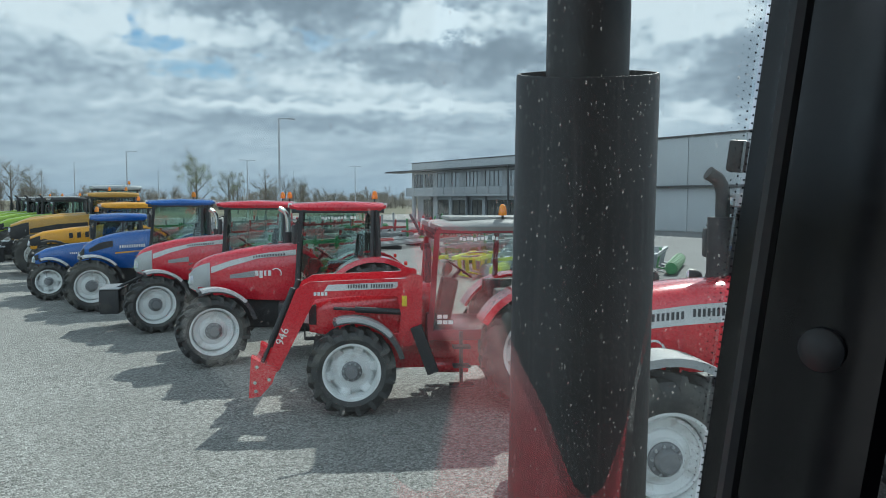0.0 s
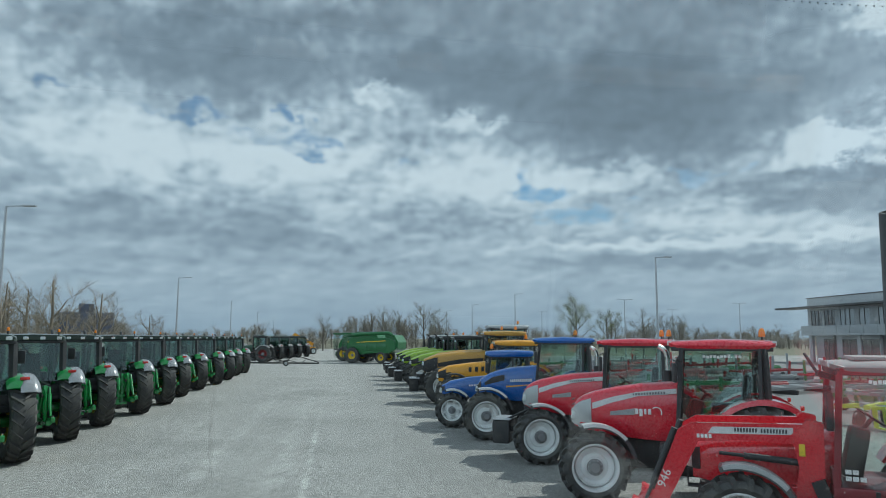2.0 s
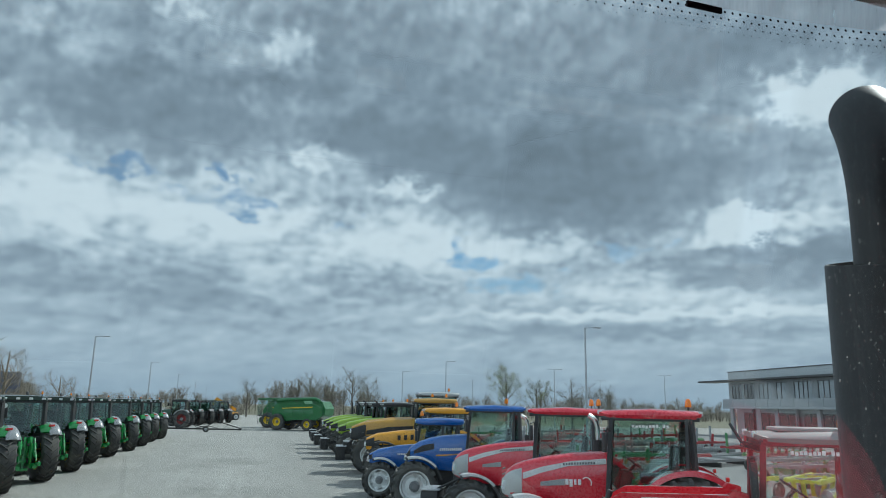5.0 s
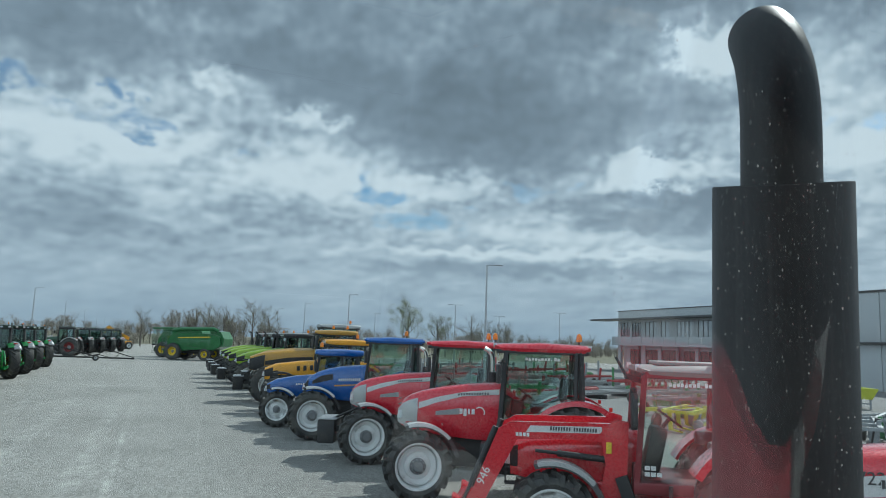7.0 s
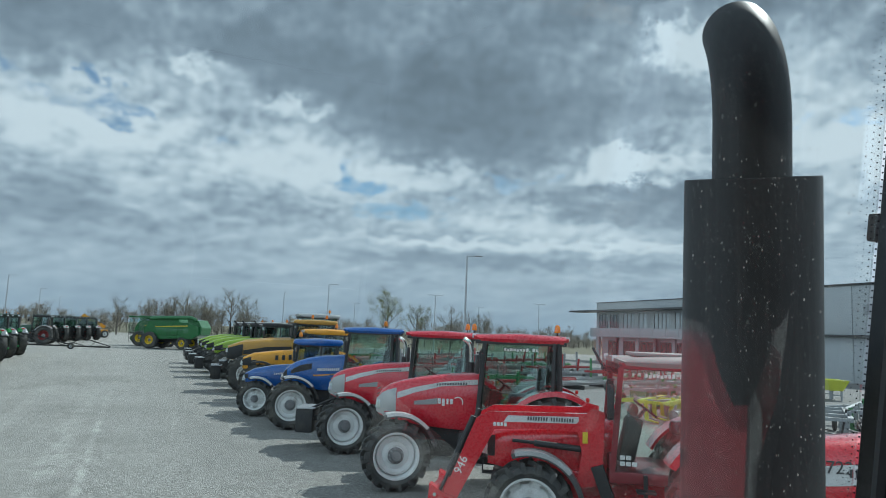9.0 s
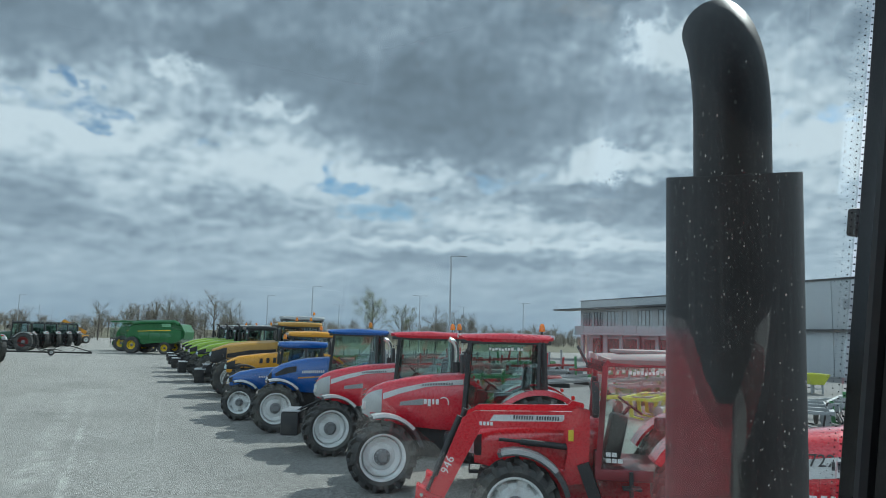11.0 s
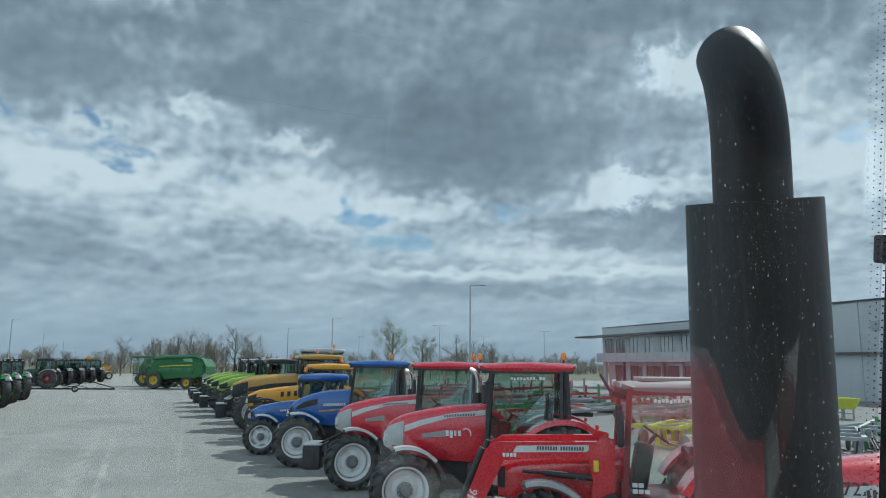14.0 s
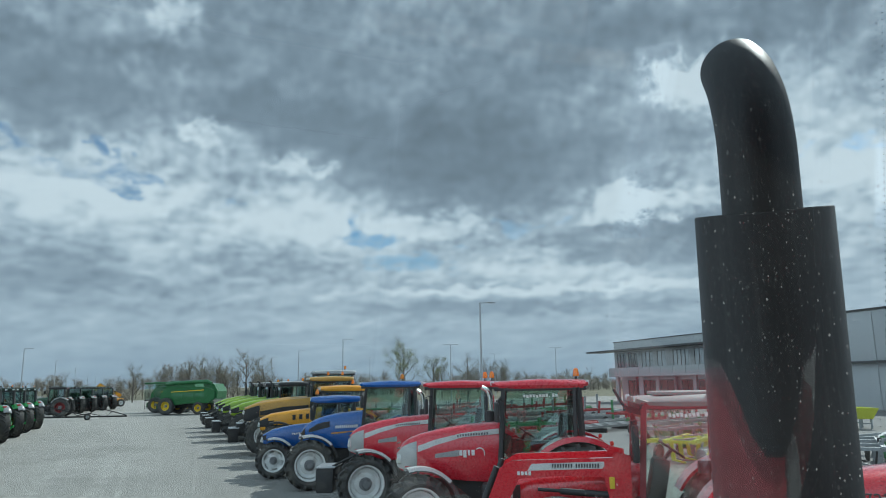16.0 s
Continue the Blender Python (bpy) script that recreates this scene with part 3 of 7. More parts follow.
    loft(bm, rows)
    gr = part("grille", bm, gm, hood)
    for k in range(5):
        bm = B()
        z = g0 + (g1 - g0) * (k + 0.8) / 6
        box(bm, (xn + 0.036, 0, z), (0.02, hn * 1.5, 0.02), 0.004)
        part("grille_bar", bm, BLACK, gr)
    for s in (1, -1):
        bm = B()
        hz = p.get("light_z", g0 + (g1 - g0) * 0.55)
        box(bm, (xn + 0.02 - p.get("light_back", 0.0), s * (hn * 0.86 + p.get("light_out", 0.0)), hz), (0.12, 0.09, 0.17), 0.035, (0, -12, s * 20))
        part("headlight", bm, LENS, hood, "clear headlight")
    # cab
    lean, tin = p.get("lean", 0.16), 0.10
    zg = z1 - p.get("roof_th", 0.22)
    A0, A1 = Vector((xc1, hc - 0.12, z0)), Vector((xc1 - lean, hc - tin, zg))
    xb = xc0 + (xc1 - xc0) * p.get("bpost", 0.40)
    Bp0, Bp1 = Vector((xb, hc, z0)), Vector((xb - 0.04, hc - tin * 0.8, zg))
    C0, C1 = Vector((xc0, hc - 0.06, z0 + 0.25)), Vector((xc0 + 0.05, hc - tin, zg))
    mir = lambda v: Vector((v.x, -v.y, v.z))  # noqa: E731
    pm = p.get("posts", BLACK)
    cab = B()
    box(cab, ((xc0 + xc1) / 2, 0, z0 - 0.06), (xc1 - xc0 + 0.1, hc * 1.8, 0.16), 0.04)
    box(cab, (xc0 + 0.06, 0, z0 + 0.12), (0.14, hc * 1.8, 0.30), 0.04)
    box(cab, (xc1 - 0.02, 0, z0 + 0.10), (0.12, hc * 1.3, 0.26), 0.04)
    cab = part("cab_floor", cab, pm, t)
    for f in (lambda v: v, mir):
        for a, b, w in ((A0, A1, 0.075), (Bp0, Bp1, 0.06), (C0, C1, p.get("post_w", 0.085))):
            bm = B()
            beam(bm, f(a), f(b), w, w)
            part("cab_post", bm, pm, cab)
        bm = B()
        beam(bm, f(A1), f(C1), 0.07, 0.08)
        part("cab_rail", bm, pm, cab)
        bm = B()
        pane(bm, [f(A0.lerp(A1, 0.02)), f(A0.lerp(A1, 0.98)), f(Bp0.lerp(Bp1, 0.98)), f(Bp0.lerp(Bp1, 0.02))])
        dr = part("door_glass", bm, p.get("glass", GLASS), cab)
        if p.get("sticker"):
            q0, q1 = A0.lerp(A1, 0.90), Bp0.lerp(Bp1, 0.90)
            for k in range(11):
                u0 = q0.lerp(q1, 0.28 + 0.045 * k)
                u1 = q0.lerp(q1, 0.28 + 0.045 * k + (0.012 if k == 8 else 0.033))
                up_ = Vector((0, 0, (0.045, 0.045, 0.045, 0.045, 0.045, 0.045, 0.045, 0.058, 0.012, 0.058, 0.045)[k]))
                off = Vector((0, 0.012, -0.012 if k in (1, 4) else 0))
                bm = B()
                pane(bm, [f(u0 + off), f(u1 + off), f(u1 + off + up_), f(u0 + off + up_)], 0.003)
                part("window_lettering", bm, WHITE, dr, "white bar of window lettering")
        if p.get("papers"):
            for k in range(5):
                bm = B()
                q = A0.lerp(Bp0, 0.08 + 0.065 * (k % 3)) + Vector((0, 0.014, 0.10 + 0.08 * (k // 3)))
                e = (Bp0 - A0).normalized() * 0.065
                pane(bm, [f(q), f(q + e), f(q + e + Vector((0, 0, 0.055))), f(q + Vector((0, 0, 0.055)))], 0.003)
                part("paper_notice", bm, WHITE, dr)
        bm = B()
        q = f(A0.lerp(Bp0, 0.86) + Vector((0, 0, 0.42)))
        box(bm, (q.x, q.y + math.copysign(0.03, q.y), q.z), (0.12, 0.04, 0.05), 0.01)
        part("door_handle", bm, BLACK, dr)
        bm = B()
        pane(bm, [f(Bp0.lerp(Bp1, 0.25)), f(Bp0.lerp(Bp1, 0.98)), f(C1), f(C0.lerp(C1, 0.1))])
        part("quarter_glass", bm, p.get("glass", GLASS), cab)
    bm = B()
    pane(bm, [A0, A1, mir(A1), mir(A0)])
    part("windscreen", bm, p.get("glass", GLASS), cab)
    bm = B()
    pane(bm, [C0.lerp(C1, 0.1), C1, mir(C1), mir(C0).lerp(mir(C1), 0.1)])
    rw = part("rear_window", bm, p.get("glass", GLASS), cab)
    if p.get("busy_linkage"):
        bm = B()
        rod(bm, (xc0 + 0.02, 0.30, zg - 0.06), (xc0 - 0.015, -0.05, zg - 0.52), 0.010, seg=6)
        part("wiper", bm, BLACK, rw)
        bm = B()
        lathe(bm, [(0.085, 0), (0.085, 0.004), (0.01, 0.005)], 20)
        part("speed_sticker", bm, WHITE, rw, "round white sticker", m=pose(xc0 + 0.025, hc - 0.30, zg - 0.16, 0, 0, 90))
    for v0, v1, w in ((A1, mir(A1), 0.07), (C1, mir(C1), 0.08)):
        bm = B()
        beam(bm, v0, v1, w, 0.08)
        part("cab_rail", bm, pm, cab)
    # roof
    rx0, rx1, rh = xc0 - 0.14, xc1 - lean + p.get("roof_over", 0.16), hc - 0.02
    bm = B()
    rings = []
    for f, e in ((0.0, 0.90), (0.06, 0.98), (0.5, 1.0), (0.92, 0.97), (1.0, 0.86)):
        x = rx0 + (rx1 - rx0) * f
        crown = z1 - 0.05 * abs(f - 0.45) ** 1.5 * 2.2
        h = rh * e
        zl = zg - 0.01 + (0.05 if f in (0.0, 1.0) else 0)
        rings.append([(x, h * 0.96, zl), (x, h, zl + 0.06), (x, h * 0.97, crown - 0.06), (x, h * 0.82, crown - 0.015), (x, 0, crown), (x, -h * 0.82, crown - 0.015), (x, -h * 0.97, crown - 0.06), (x, -h, zl + 0.06), (x, -h * 0.96, zl)])
    loft(bm, rings)
    roof = part("roof", bm, p.get("roof", paint), t, smooth=45)
    bm = B()
    box(bm, ((rx0 + rx1) / 2, 0, zg - 0.012), (rx1 - rx0 - 0.08, rh * 1.88, 0.075), 0.02)
    part("roof_underside", bm, BLACK, roof, "black underside of the roof")
    if p.get("roof_panel"):
        bm = B()
        box(bm, ((rx0 + rx1) / 2 + 0.05, 0, z1 - 0.005), ((rx1 - rx0) * 0.66, rh * 1.3, 0.05), 0.02)
        part("roof_panel", bm, p["roof_panel"], roof)
    for x, y in p.get("beacons", ()):
        bm = B()
        rod(bm, (x, y, z1 - 0.06), (x, y, z1 + 0.05), 0.018)
        lathe_at = [(0.06, 0), (0.062, 0.03), (0.055, 0.10), (0.04, 0.145), (0.015, 0.16)]
        bc = part("beacon_stem", bm, BLACK, roof)
        bm = B()
        lathe(bm, [(r_ * p.get("beacon_s", 1.0), h_ * p.get("beacon_s", 1.0)) for r_, h_ in lathe_at], 14)
        part("beacon", bm, AMBER, bc, "amber rotating beacon", m=pose(x, y, z1 + 0.04, 90, 0, 0))
    for x, n in ((rx1 - 0.01, p.get("lights_front", 4)), (rx0 + 0.01, p.get("lights_rear", 2))):
        for k in range(n):
            y = (k - (n - 1) / 2) * 1.5 * rh / max(1, n - 1) if n > 1 else 0
            bm = B()
            box(bm, (x, y, zg + 0.09), (0.07, 0.13, 0.085), 0.018)
            part("work_light", bm, LENS, roof)
    if p.get("plate"):
        bm = B()
        box(bm, (rx1 + 0.03, hc * 0.62, z1 - 0.06), (0.02, 0.36, 0.12), 0.004, (0, -8, 12))
        np_ = part("number_plate", bm, WHITE, roof, "white plate with plain dark bars")
        for k in range(6):
            bm = B()
            box(bm, (rx1 + 0.042 + (0.05 * (k - 2.5)) * -0.21, hc * 0.62 + 0.05 * (k - 2.5), z1 - 0.06), (0.006, 0.03, 0.07), 0.001, (0, -8, 12))
            part("plate_bar", bm, INK, np_)
    # inside the cab
    seat = B()
    box(seat, (xc0 + 0.55, 0, z0 + 0.42), (0.48, 0.5, 0.14), 0.05)
    box(seat, (xc0 + 0.33, 0, z0 + 0.80), (0.15, 0.48, 0.70), 0.06, (0, -8, 0))
    box(seat, (xc0 + 0.55, 0, z0 + 0.2), (0.3, 0.34, 0.36), 0.04)
    part("driver_seat", seat, p.get("seat", SEAT), cab)
    bm = B()
    box(bm, (xc1 - 0.30, 0, z0 + 0.36), (0.24, 0.36, 0.66), 0.06, (0, -12, 0))
    part("dashboard", bm, BLACK, cab)
    bm = B()
    box(bm, (xc0 + 0.62, -0.36, z0 + 0.52), (0.62, 0.16, 0.2), 0.05)
    part("armrest_console", bm, BLACK, cab)
    bm = B()
    ring = []
    c = Vector((xc1 - 0.52, 0, z0 + 0.80))
    ax, ay = Vector((math.cos(radians(35)), 0, math.sin(radians(35)))), Vector((0, 1, 0))
    for k in range(17):
        a = 2 * math.pi * k / 16
        ring.append(c + (ax * math.cos(a) + ay * math.sin(a)) * 0.2)
    tube(bm, ring, 0.016, 6, cap=False)
    rod(bm, c, c + Vector((0.24, 0, -0.3)), 0.03)
    beam(bm, c + ay * 0.19, c - ay * 0.19, 0.03, 0.02)
    part("steering_wheel", bm, BLACK, cab)
    # rear mudguards
    fm = p.get("rear_fender", paint)
    for s in (1, -1):
        bm = B()
        if p.get("domed"):
            dome_guard(bm, s, Rr, hc - 0.22, tr + 0.16, 34, 128)
        else:
            arc_shell(bm, 0, Rr, Rr + 0.07, p.get("fender_a0", 28), p.get("fender_a1", 150), s * (hc - 0.25), s * (tr + p["wr"] * 0.42), 0.04, 0.05, 18)
        fd = part("rear_fender", bm, fm, t)
        if p.get("fender_tip"):
            bm = B()
            dome_guard(bm, s, Rr, tr - 0.08, tr + 0.36, 62, 136, 0.075, 0.075)
            part("fender_extension", bm, p["fender_tip"], fd)
        bm = B()
        a = radians(116 if p.get("domed") else min(124, p.get("fender_a1", 150) - 6))
        box(bm, (math.cos(a) * (Rr + 0.12) - 0.02, s * (tr + 0.02), Rr + math.sin(a) * (Rr + 0.12) + 0.03), (0.06, p.get("tail_w", 0.12), 0.08), 0.02)
        part("tail_light", bm, REDLENS, fd, "red tail light")
        if p.get("front_fender"):
            bm = B()
            arc_shell(bm, 0, 0, Rf + 0.10, 70, 166, -s * p["wf"] * 0.45, s * p["wf"] * 0.45, 0.03, 0.04, 12)
            rod(bm, (0, -s * 0.05, Rf + 0.1), (-0.05, -s * 0.30, 0.15), 0.025, seg=6)
            ff = part("front_fender", bm, p["front_fender"], t, m=pose(wb, s * tf, Rf, 0, 0, steer))
            if p.get("fender_edge"):
                bm = B()
                arc_shell(bm, 0, 0, Rf + 0.133, 74, 138, s * p["wf"] * 0.0, s * p["wf"] * 0.475, 0.010, 0.05, 14)
                part("fender_trim", bm, p["fender_edge"], ff, "pale worn fender edge")
    # steps, tank, mirrors
    for s in (1, -1):
        bm = B()
        if p.get("steps") == "post":
            beam(bm, (xc1 - 0.42, s * hc, 0.36), (xc1 - 0.42, s * (hc - 0.04), z0), 0.05, 0.04)
            for k, wd in enumerate((0.34, 0.24, 0.24)):
                box(bm, (xc1 - 0.42, s * (hc + 0.02), 0.36 + k * 0.27), (wd, 0.18, 0.035), 0.008)
        for k in range(3) if p.get("steps") != "post" else ():
            box(bm, (xc1 - 0.32, s * (hc + 0.02 - 0.0 * k), 0.42 + k * 0.28), (0.34, 0.20, 0.035), 0.008)
        for dx in (-0.17, 0.17) if p.get("steps") != "post" else ():
            beam(bm, (xc1 - 0.32 + dx, s * (hc + 0.02), 0.40), (xc1 - 0.32 + dx, s * (hc - 0.02), z0), 0.025, 0.05)
        part("cab_steps", bm, BLACK, t)
        if p.get("tank", True):
            bm = B()
            box(bm, (xc1 - 0.75 if s < 0 else xc1 + 0.12, s * (hc - 0.22), Rr * 0.92), (0.85 if s < 0 else 0.42, 0.36, 0.50), 0.08)
            part("fuel_tank", bm, BLACK, t)
        if p.get("pillar_lamps"):
            lx, lz = xc1 + 0.24, p["pillar_lamps"]
            bm = B()
            tube(bm, [(xc1 - 0.02, s * (hc - 0.1), lz - 0.05), (lx, s * (hc - 0.02), lz - 0.05), (lx, s * (hc + 0.02), lz - 0.30)], 0.018, 6)
            lb = part("lamp_bracket", bm, BLACK, t)
            for dz, m_, r_, sq in ((0.08, LENS, 0.080, 1.0), (-0.12, AMBER, 0.048, 1.15), (-0.32, LENS, 0.088, 0.62)):
                bm = B()
                lathe(bm, [(0.01, 0.05), (r_ * 0.8, 0.045), (r_, 0.02), (r_ * 0.98, 0.0), (0.01, 0.0)], 20)
                part("front_lamp", bm, m_, lb, m=pose(lx + 0.05, s * (hc + 0.03), lz + dz, 0, 0, -90 + s * 28) @ Matrix.Diagonal((1, 1, sq, 1)))
                bm = B()
                lathe(bm, [(r_ * 1.08, 0.015), (r_ * 1.02, -0.05), (r_ * 0.5, -0.11), (0.01, -0.12), (0.01, -0.02), (r_, 0.0)], 20)
                part("lamp_shell", bm, BLACK, lb, m=pose(lx + 0.05, s * (hc + 0.03), lz + dz, 0, 0, -90 + s * 28) @ Matrix.Diagonal((1, 1, sq, 1)))
        if not p.get("mirrors", True):
            continue
        bm = B()
        a = A0.lerp(A1, 0.82)
        q = Vector((a.x + 0.10, (hc + 0.34), a.z - 0.12))
        tube(bm, [(a.x, s * a.y, a.z + 0.05), (a.x + 0.06, s * (hc + 0.1), a.z + 0.12), (q.x, s * q.y, q.z + 0.2)], 0.016, 6)
        arm = part("mirror_arm", bm, BLACK, cab)
        bm = B()
        box(bm, (q.x, s * q.y, q.z), (0.07, 0.20, 0.34), 0.03, (0, 0, s * 12))
        part("mirror", bm, BLACK, arm)
    # exhaust on the right of the hood
    if p.get("exhaust", True):
        ex, ey = p.get("exhaust_at", (xc1 + 0.18, -hc + 0.18))
        ztop = z1 - p.get("exhaust_drop", 0.0)
        bm = B()
        er = p.get("exhaust_r", 0.085)
        rod(bm, (ex, ey, z0 + 0.25), (ex, ey, ztop - 0.38), er, seg=20)
        e = part("exhaust_silencer", bm, BLACK, t)
        bm = B()
        tube(bm, [(ex, ey, ztop - 0.40), (ex, ey, ztop - 0.14), (ex + 0.02, ey, ztop - 0.04), (ex + 0.07, ey, ztop + 0.03), (ex + 0.17, ey, ztop + 0.09)], min(0.075, er * 0.6), 12)
        part("exhaust_pipe", bm, BLACK if p.get("exhaust_black", True) else CHROME, e)
    # rear linkage
    lm = p.get("linkage", IRON)
    for s in (1, -1):
        bm = B()
        beam(bm, (-0.25, s * 0.30, Rr * 0.66), (-1.0, s * 0.42, 0.62), 0.08, 0.15)
        rod(bm, (-1.0, s * 0.42, 0.62), (-1.12, s * 0.42, 0.62), 0.07)
        part("lower_link", bm, lm, t)
        bm = B()
        rod(bm, (-0.70, s * 0.37, 0.68), (-0.62, s * 0.33, Rr + 0.55), 0.05)
        beam(bm, (-0.28, s * 0.28, Rr + 0.50), (-0.66, s * 0.33, Rr + 0.58), 0.07, 0.12)
        rod(bm, (-0.46, s * 0.22, Rr * 0.75), (-0.60, s * 0.30, Rr + 0.5), 0.065)
        part("lift_arm", bm, lm, t)
    bm = B()
    box(bm, (-0.42, 0, Rr * 0.98), (0.22, 0.46, 0.72), 0.03)
    for k in range(4):
        box(bm, (-0.55, 0.15 - 0.1 * k, Rr + 0.30), (0.10, 0.07, 0.16), 0.012)
        rod(bm, (-0.55, 0.15 - 0.1 * k, Rr + 0.05), (-0.66, 0.15 - 0.1 * k, Rr + 0.02), 0.03, seg=8)
    rod(bm, (-0.55, 0, Rr + 0.42), (-0.72, 0, Rr - 0.25), 0.035)
    box(bm, (-0.5, 0, 0.55), (0.5, 0.14, 0.12), 0.02)
    part("hitch", bm, lm, t)
    if p.get("busy_linkage"):
        for s in (1, -1):
            bm = B()
            rod(bm, (-0.78, s * 0.36, 0.66), (-0.74, s * 0.34, Rr + 0.42), 0.035, seg=8)
            rod(bm, (-0.76, s * 0.345, Rr - 0.1), (-0.75, s * 0.34, Rr + 0.24), 0.062, seg=10)
            part("lift_rod", bm, lm, t)
            bm = B()
            tube(bm, [(-0.45, s * 0.40, Rr + 0.55), (-0.60, s * 0.48, Rr + 0.30), (-0.52, s * 0.50, Rr - 0.10), (-0.40, s * 0.46, Rr - 0.35)], 0.022, 6)
            part("hydraulic_hose", bm, BLACK, t)
            bm = B()
            beam(bm, (-0.60, s * 0.16, 0.42), (-0.52, s * 0.16, Rr + 0.62), 0.07, 0.10)
            part("hitch_rail", bm, lm, t)
        bm = B()
        rod(bm, (-0.60, 0, Rr + 0.62), (-0.86, 0.02, Rr + 0.02), 0.038, seg=8)
        rod(bm, (-0.66, 0.004, Rr + 0.48), (-0.78, 0.012, Rr + 0.20), 0.06, seg=10)
        part("top_link", bm, lm, t)
        bm = B()
        box(bm, (-0.62, 0, 0.50), (0.34, 0.62, 0.09), 0.02)
        box(bm, (-0.60, 0, 0.78), (0.10, 0.52, 0.12), 0.02)
        part("drawbar", bm, lm, t)
        for s in (1, -1):
            bm = B()
            beam(bm, (-0.40, s * 0.34, Rr * 0.62), (-1.16, s * 0.50, 0.70), 0.07, 0.13)
            box(bm, (-1.18, s * 0.50, 0.71), (0.14, 0.11, 0.15), 0.03)
            arm_ = part("link_hook", bm, lm, t)
            bm = B()
            rod(bm, (-1.20, s * 0.50, 0.64), (-1.20, s * 0.50, 0.82), 0.022, seg=8)
            part("hook_pin", bm, CHROME, arm_)
            bm = B()
            rod(bm, (-0.62, s * 0.44, Rr + 0.58), (-1.02, s * 0.46, 0.80), 0.030, seg=8)
            rod(bm, (-0.70, s * 0.444, Rr + 0.40), (-0.86, s * 0.452, Rr - 0.02), 0.052, seg=10)
            part("lift_cylinder", bm, lm, t)
            bm = B()
            box(bm, (-0.56, s * 0.36, Rr + 0.52), (0.16, 0.10, 0.20), 0.03)
            part("lift_lug", bm, lm, t)
        for k in range(6):
            bm = B()
            yk = -0.26 + 0.104 * k
            box(bm, (-0.62, yk, Rr + (0.22 if k % 2 else 0.36)), (0.12, 0.06, 0.10), 0.012)
            rod(bm, (-0.66, yk, Rr + (0.22 if k % 2 else 0.36)), (-0.73, yk, Rr + (0.21 if k % 2 else 0.35)), 0.026, seg=8)
            part("hydraulic_coupler", bm, BLACK if k % 3 == 0 else lm, t)
    # front weight on its bracket
    if p.get("weight"):
        wx, ww, wm = p["weight"]
        bm = B()
        box(bm, (xn + wx, 0, Rf + 0.02), (0.42, ww, 0.56), 0.05)
        box(bm, (xn + wx + 0.22, 0, Rf + 0.12), (0.08, ww * 0.5, 0.2), 0.02)
        wt = part("front_weight", bm, wm, t)
        bm = B()
        for s in (1, -1):
            beam(bm, (xn - 0.25, s * 0.26, Rf + 0.15), (xn + wx, s * 0.26, Rf + 0.05), 0.06, 0.12)
            rod(bm, (xn - 0.1, s * 0.2, Rf + 0.55), (xn + wx, s * 0.2, Rf + 0.25), 0.025)
        part("weight_bracket", bm, IRON, wt)
        bm = B()
        box(bm, (xn + wx - 0.02, 0, Rf + 0.315), (0.46, ww * 1.04, 0.03), 0.01)
        part("weight_top", bm, STEEL, wt, "grey steel top plate")
    return t


def place(h, x, y, p, hub=True):
    """The pose of a tractor that heads to h degrees (from +x towards +y); x, y: its left front wheel's outer hub, or else its right rear wheel."""
    d = Vector((math.cos(radians(h)), math.sin(radians(h)), 0))
    left = Vector((-d.y, d.x, 0))
    if hub:
        o = Vector((x, y, 0)) - d * p["wb"] - left * (p.get("tf", 0.82) + p["wf"] * 0.2)
    else:
        o = Vector((x, y, 0)) + left * p.get("tr", 0.88)
    return Matrix.Translation(o) @ Matrix.Rotation(radians(h), 4, "Z")

# ---- ground, sky line ----
bm = B()
N_ = 40
for i in range(N_ + 1):
    for j in range(N_ + 1):
        # finer near the lot, reaching out to the horizon
        f = lambda k: math.copysign(abs(k / N_ * 2 - 1) ** 2.6, k / N_ * 2 - 1)  # noqa: E731
        bm.verts.new((f(i) * 2400, f(j) * 2400 + 40, 0.0))
bm.verts.ensure_lookup_table()
for i in range(N_):
    for j in range(N_):
        a = i * (N_ + 1) + j
        bm.faces.new((bm.verts[a], bm.verts[a + N_ + 1], bm.verts[a + N_ + 2], bm.verts[a + 1]))
single("ground", bm, GRAVEL, "grey compacted gravel lot with pale wheel tracks", "ground", kind="structure", smooth=0)

GRASS = mat("spring_grass", (0.13, 0.122, 0.078), 0.95, var=0.5, scale=0.05, bump=0.05, bscale=3.0)
CONCRETE = mat("grey_concrete", (0.165, 0.165, 0.16), 0.9, var=0.15, scale=0.4, bump=0.003, bscale=30)
for name, x0, y0, x1, y1, m, lab in (("field_1", -900, 190, 900, 1500, GRASS, "dull green spring field beyond the lot"),
                                     ("field_3", 19, 116, 620, 189.9, GRASS, "rough green strip beyond the yard"),
                                     ("field_2", -600, -100, -24, 189.9, GRASS, "rough green verge beside the lot"),
                                     ("concrete_yard", 17, -30, 57, 110, CONCRETE, "pale concrete yard in front of the building")):
    bm = B()
    box(bm, ((x0 + x1) / 2, (y0 + y1) / 2, 0.0), (x1 - x0, y1 - y0, 0.012))
    single(name, bm, m, lab, "ground", kind="structure", smooth=0)

IMPL_LABEL = mat("yellow_label", (0.75, 0.55, 0.03), 0.5)
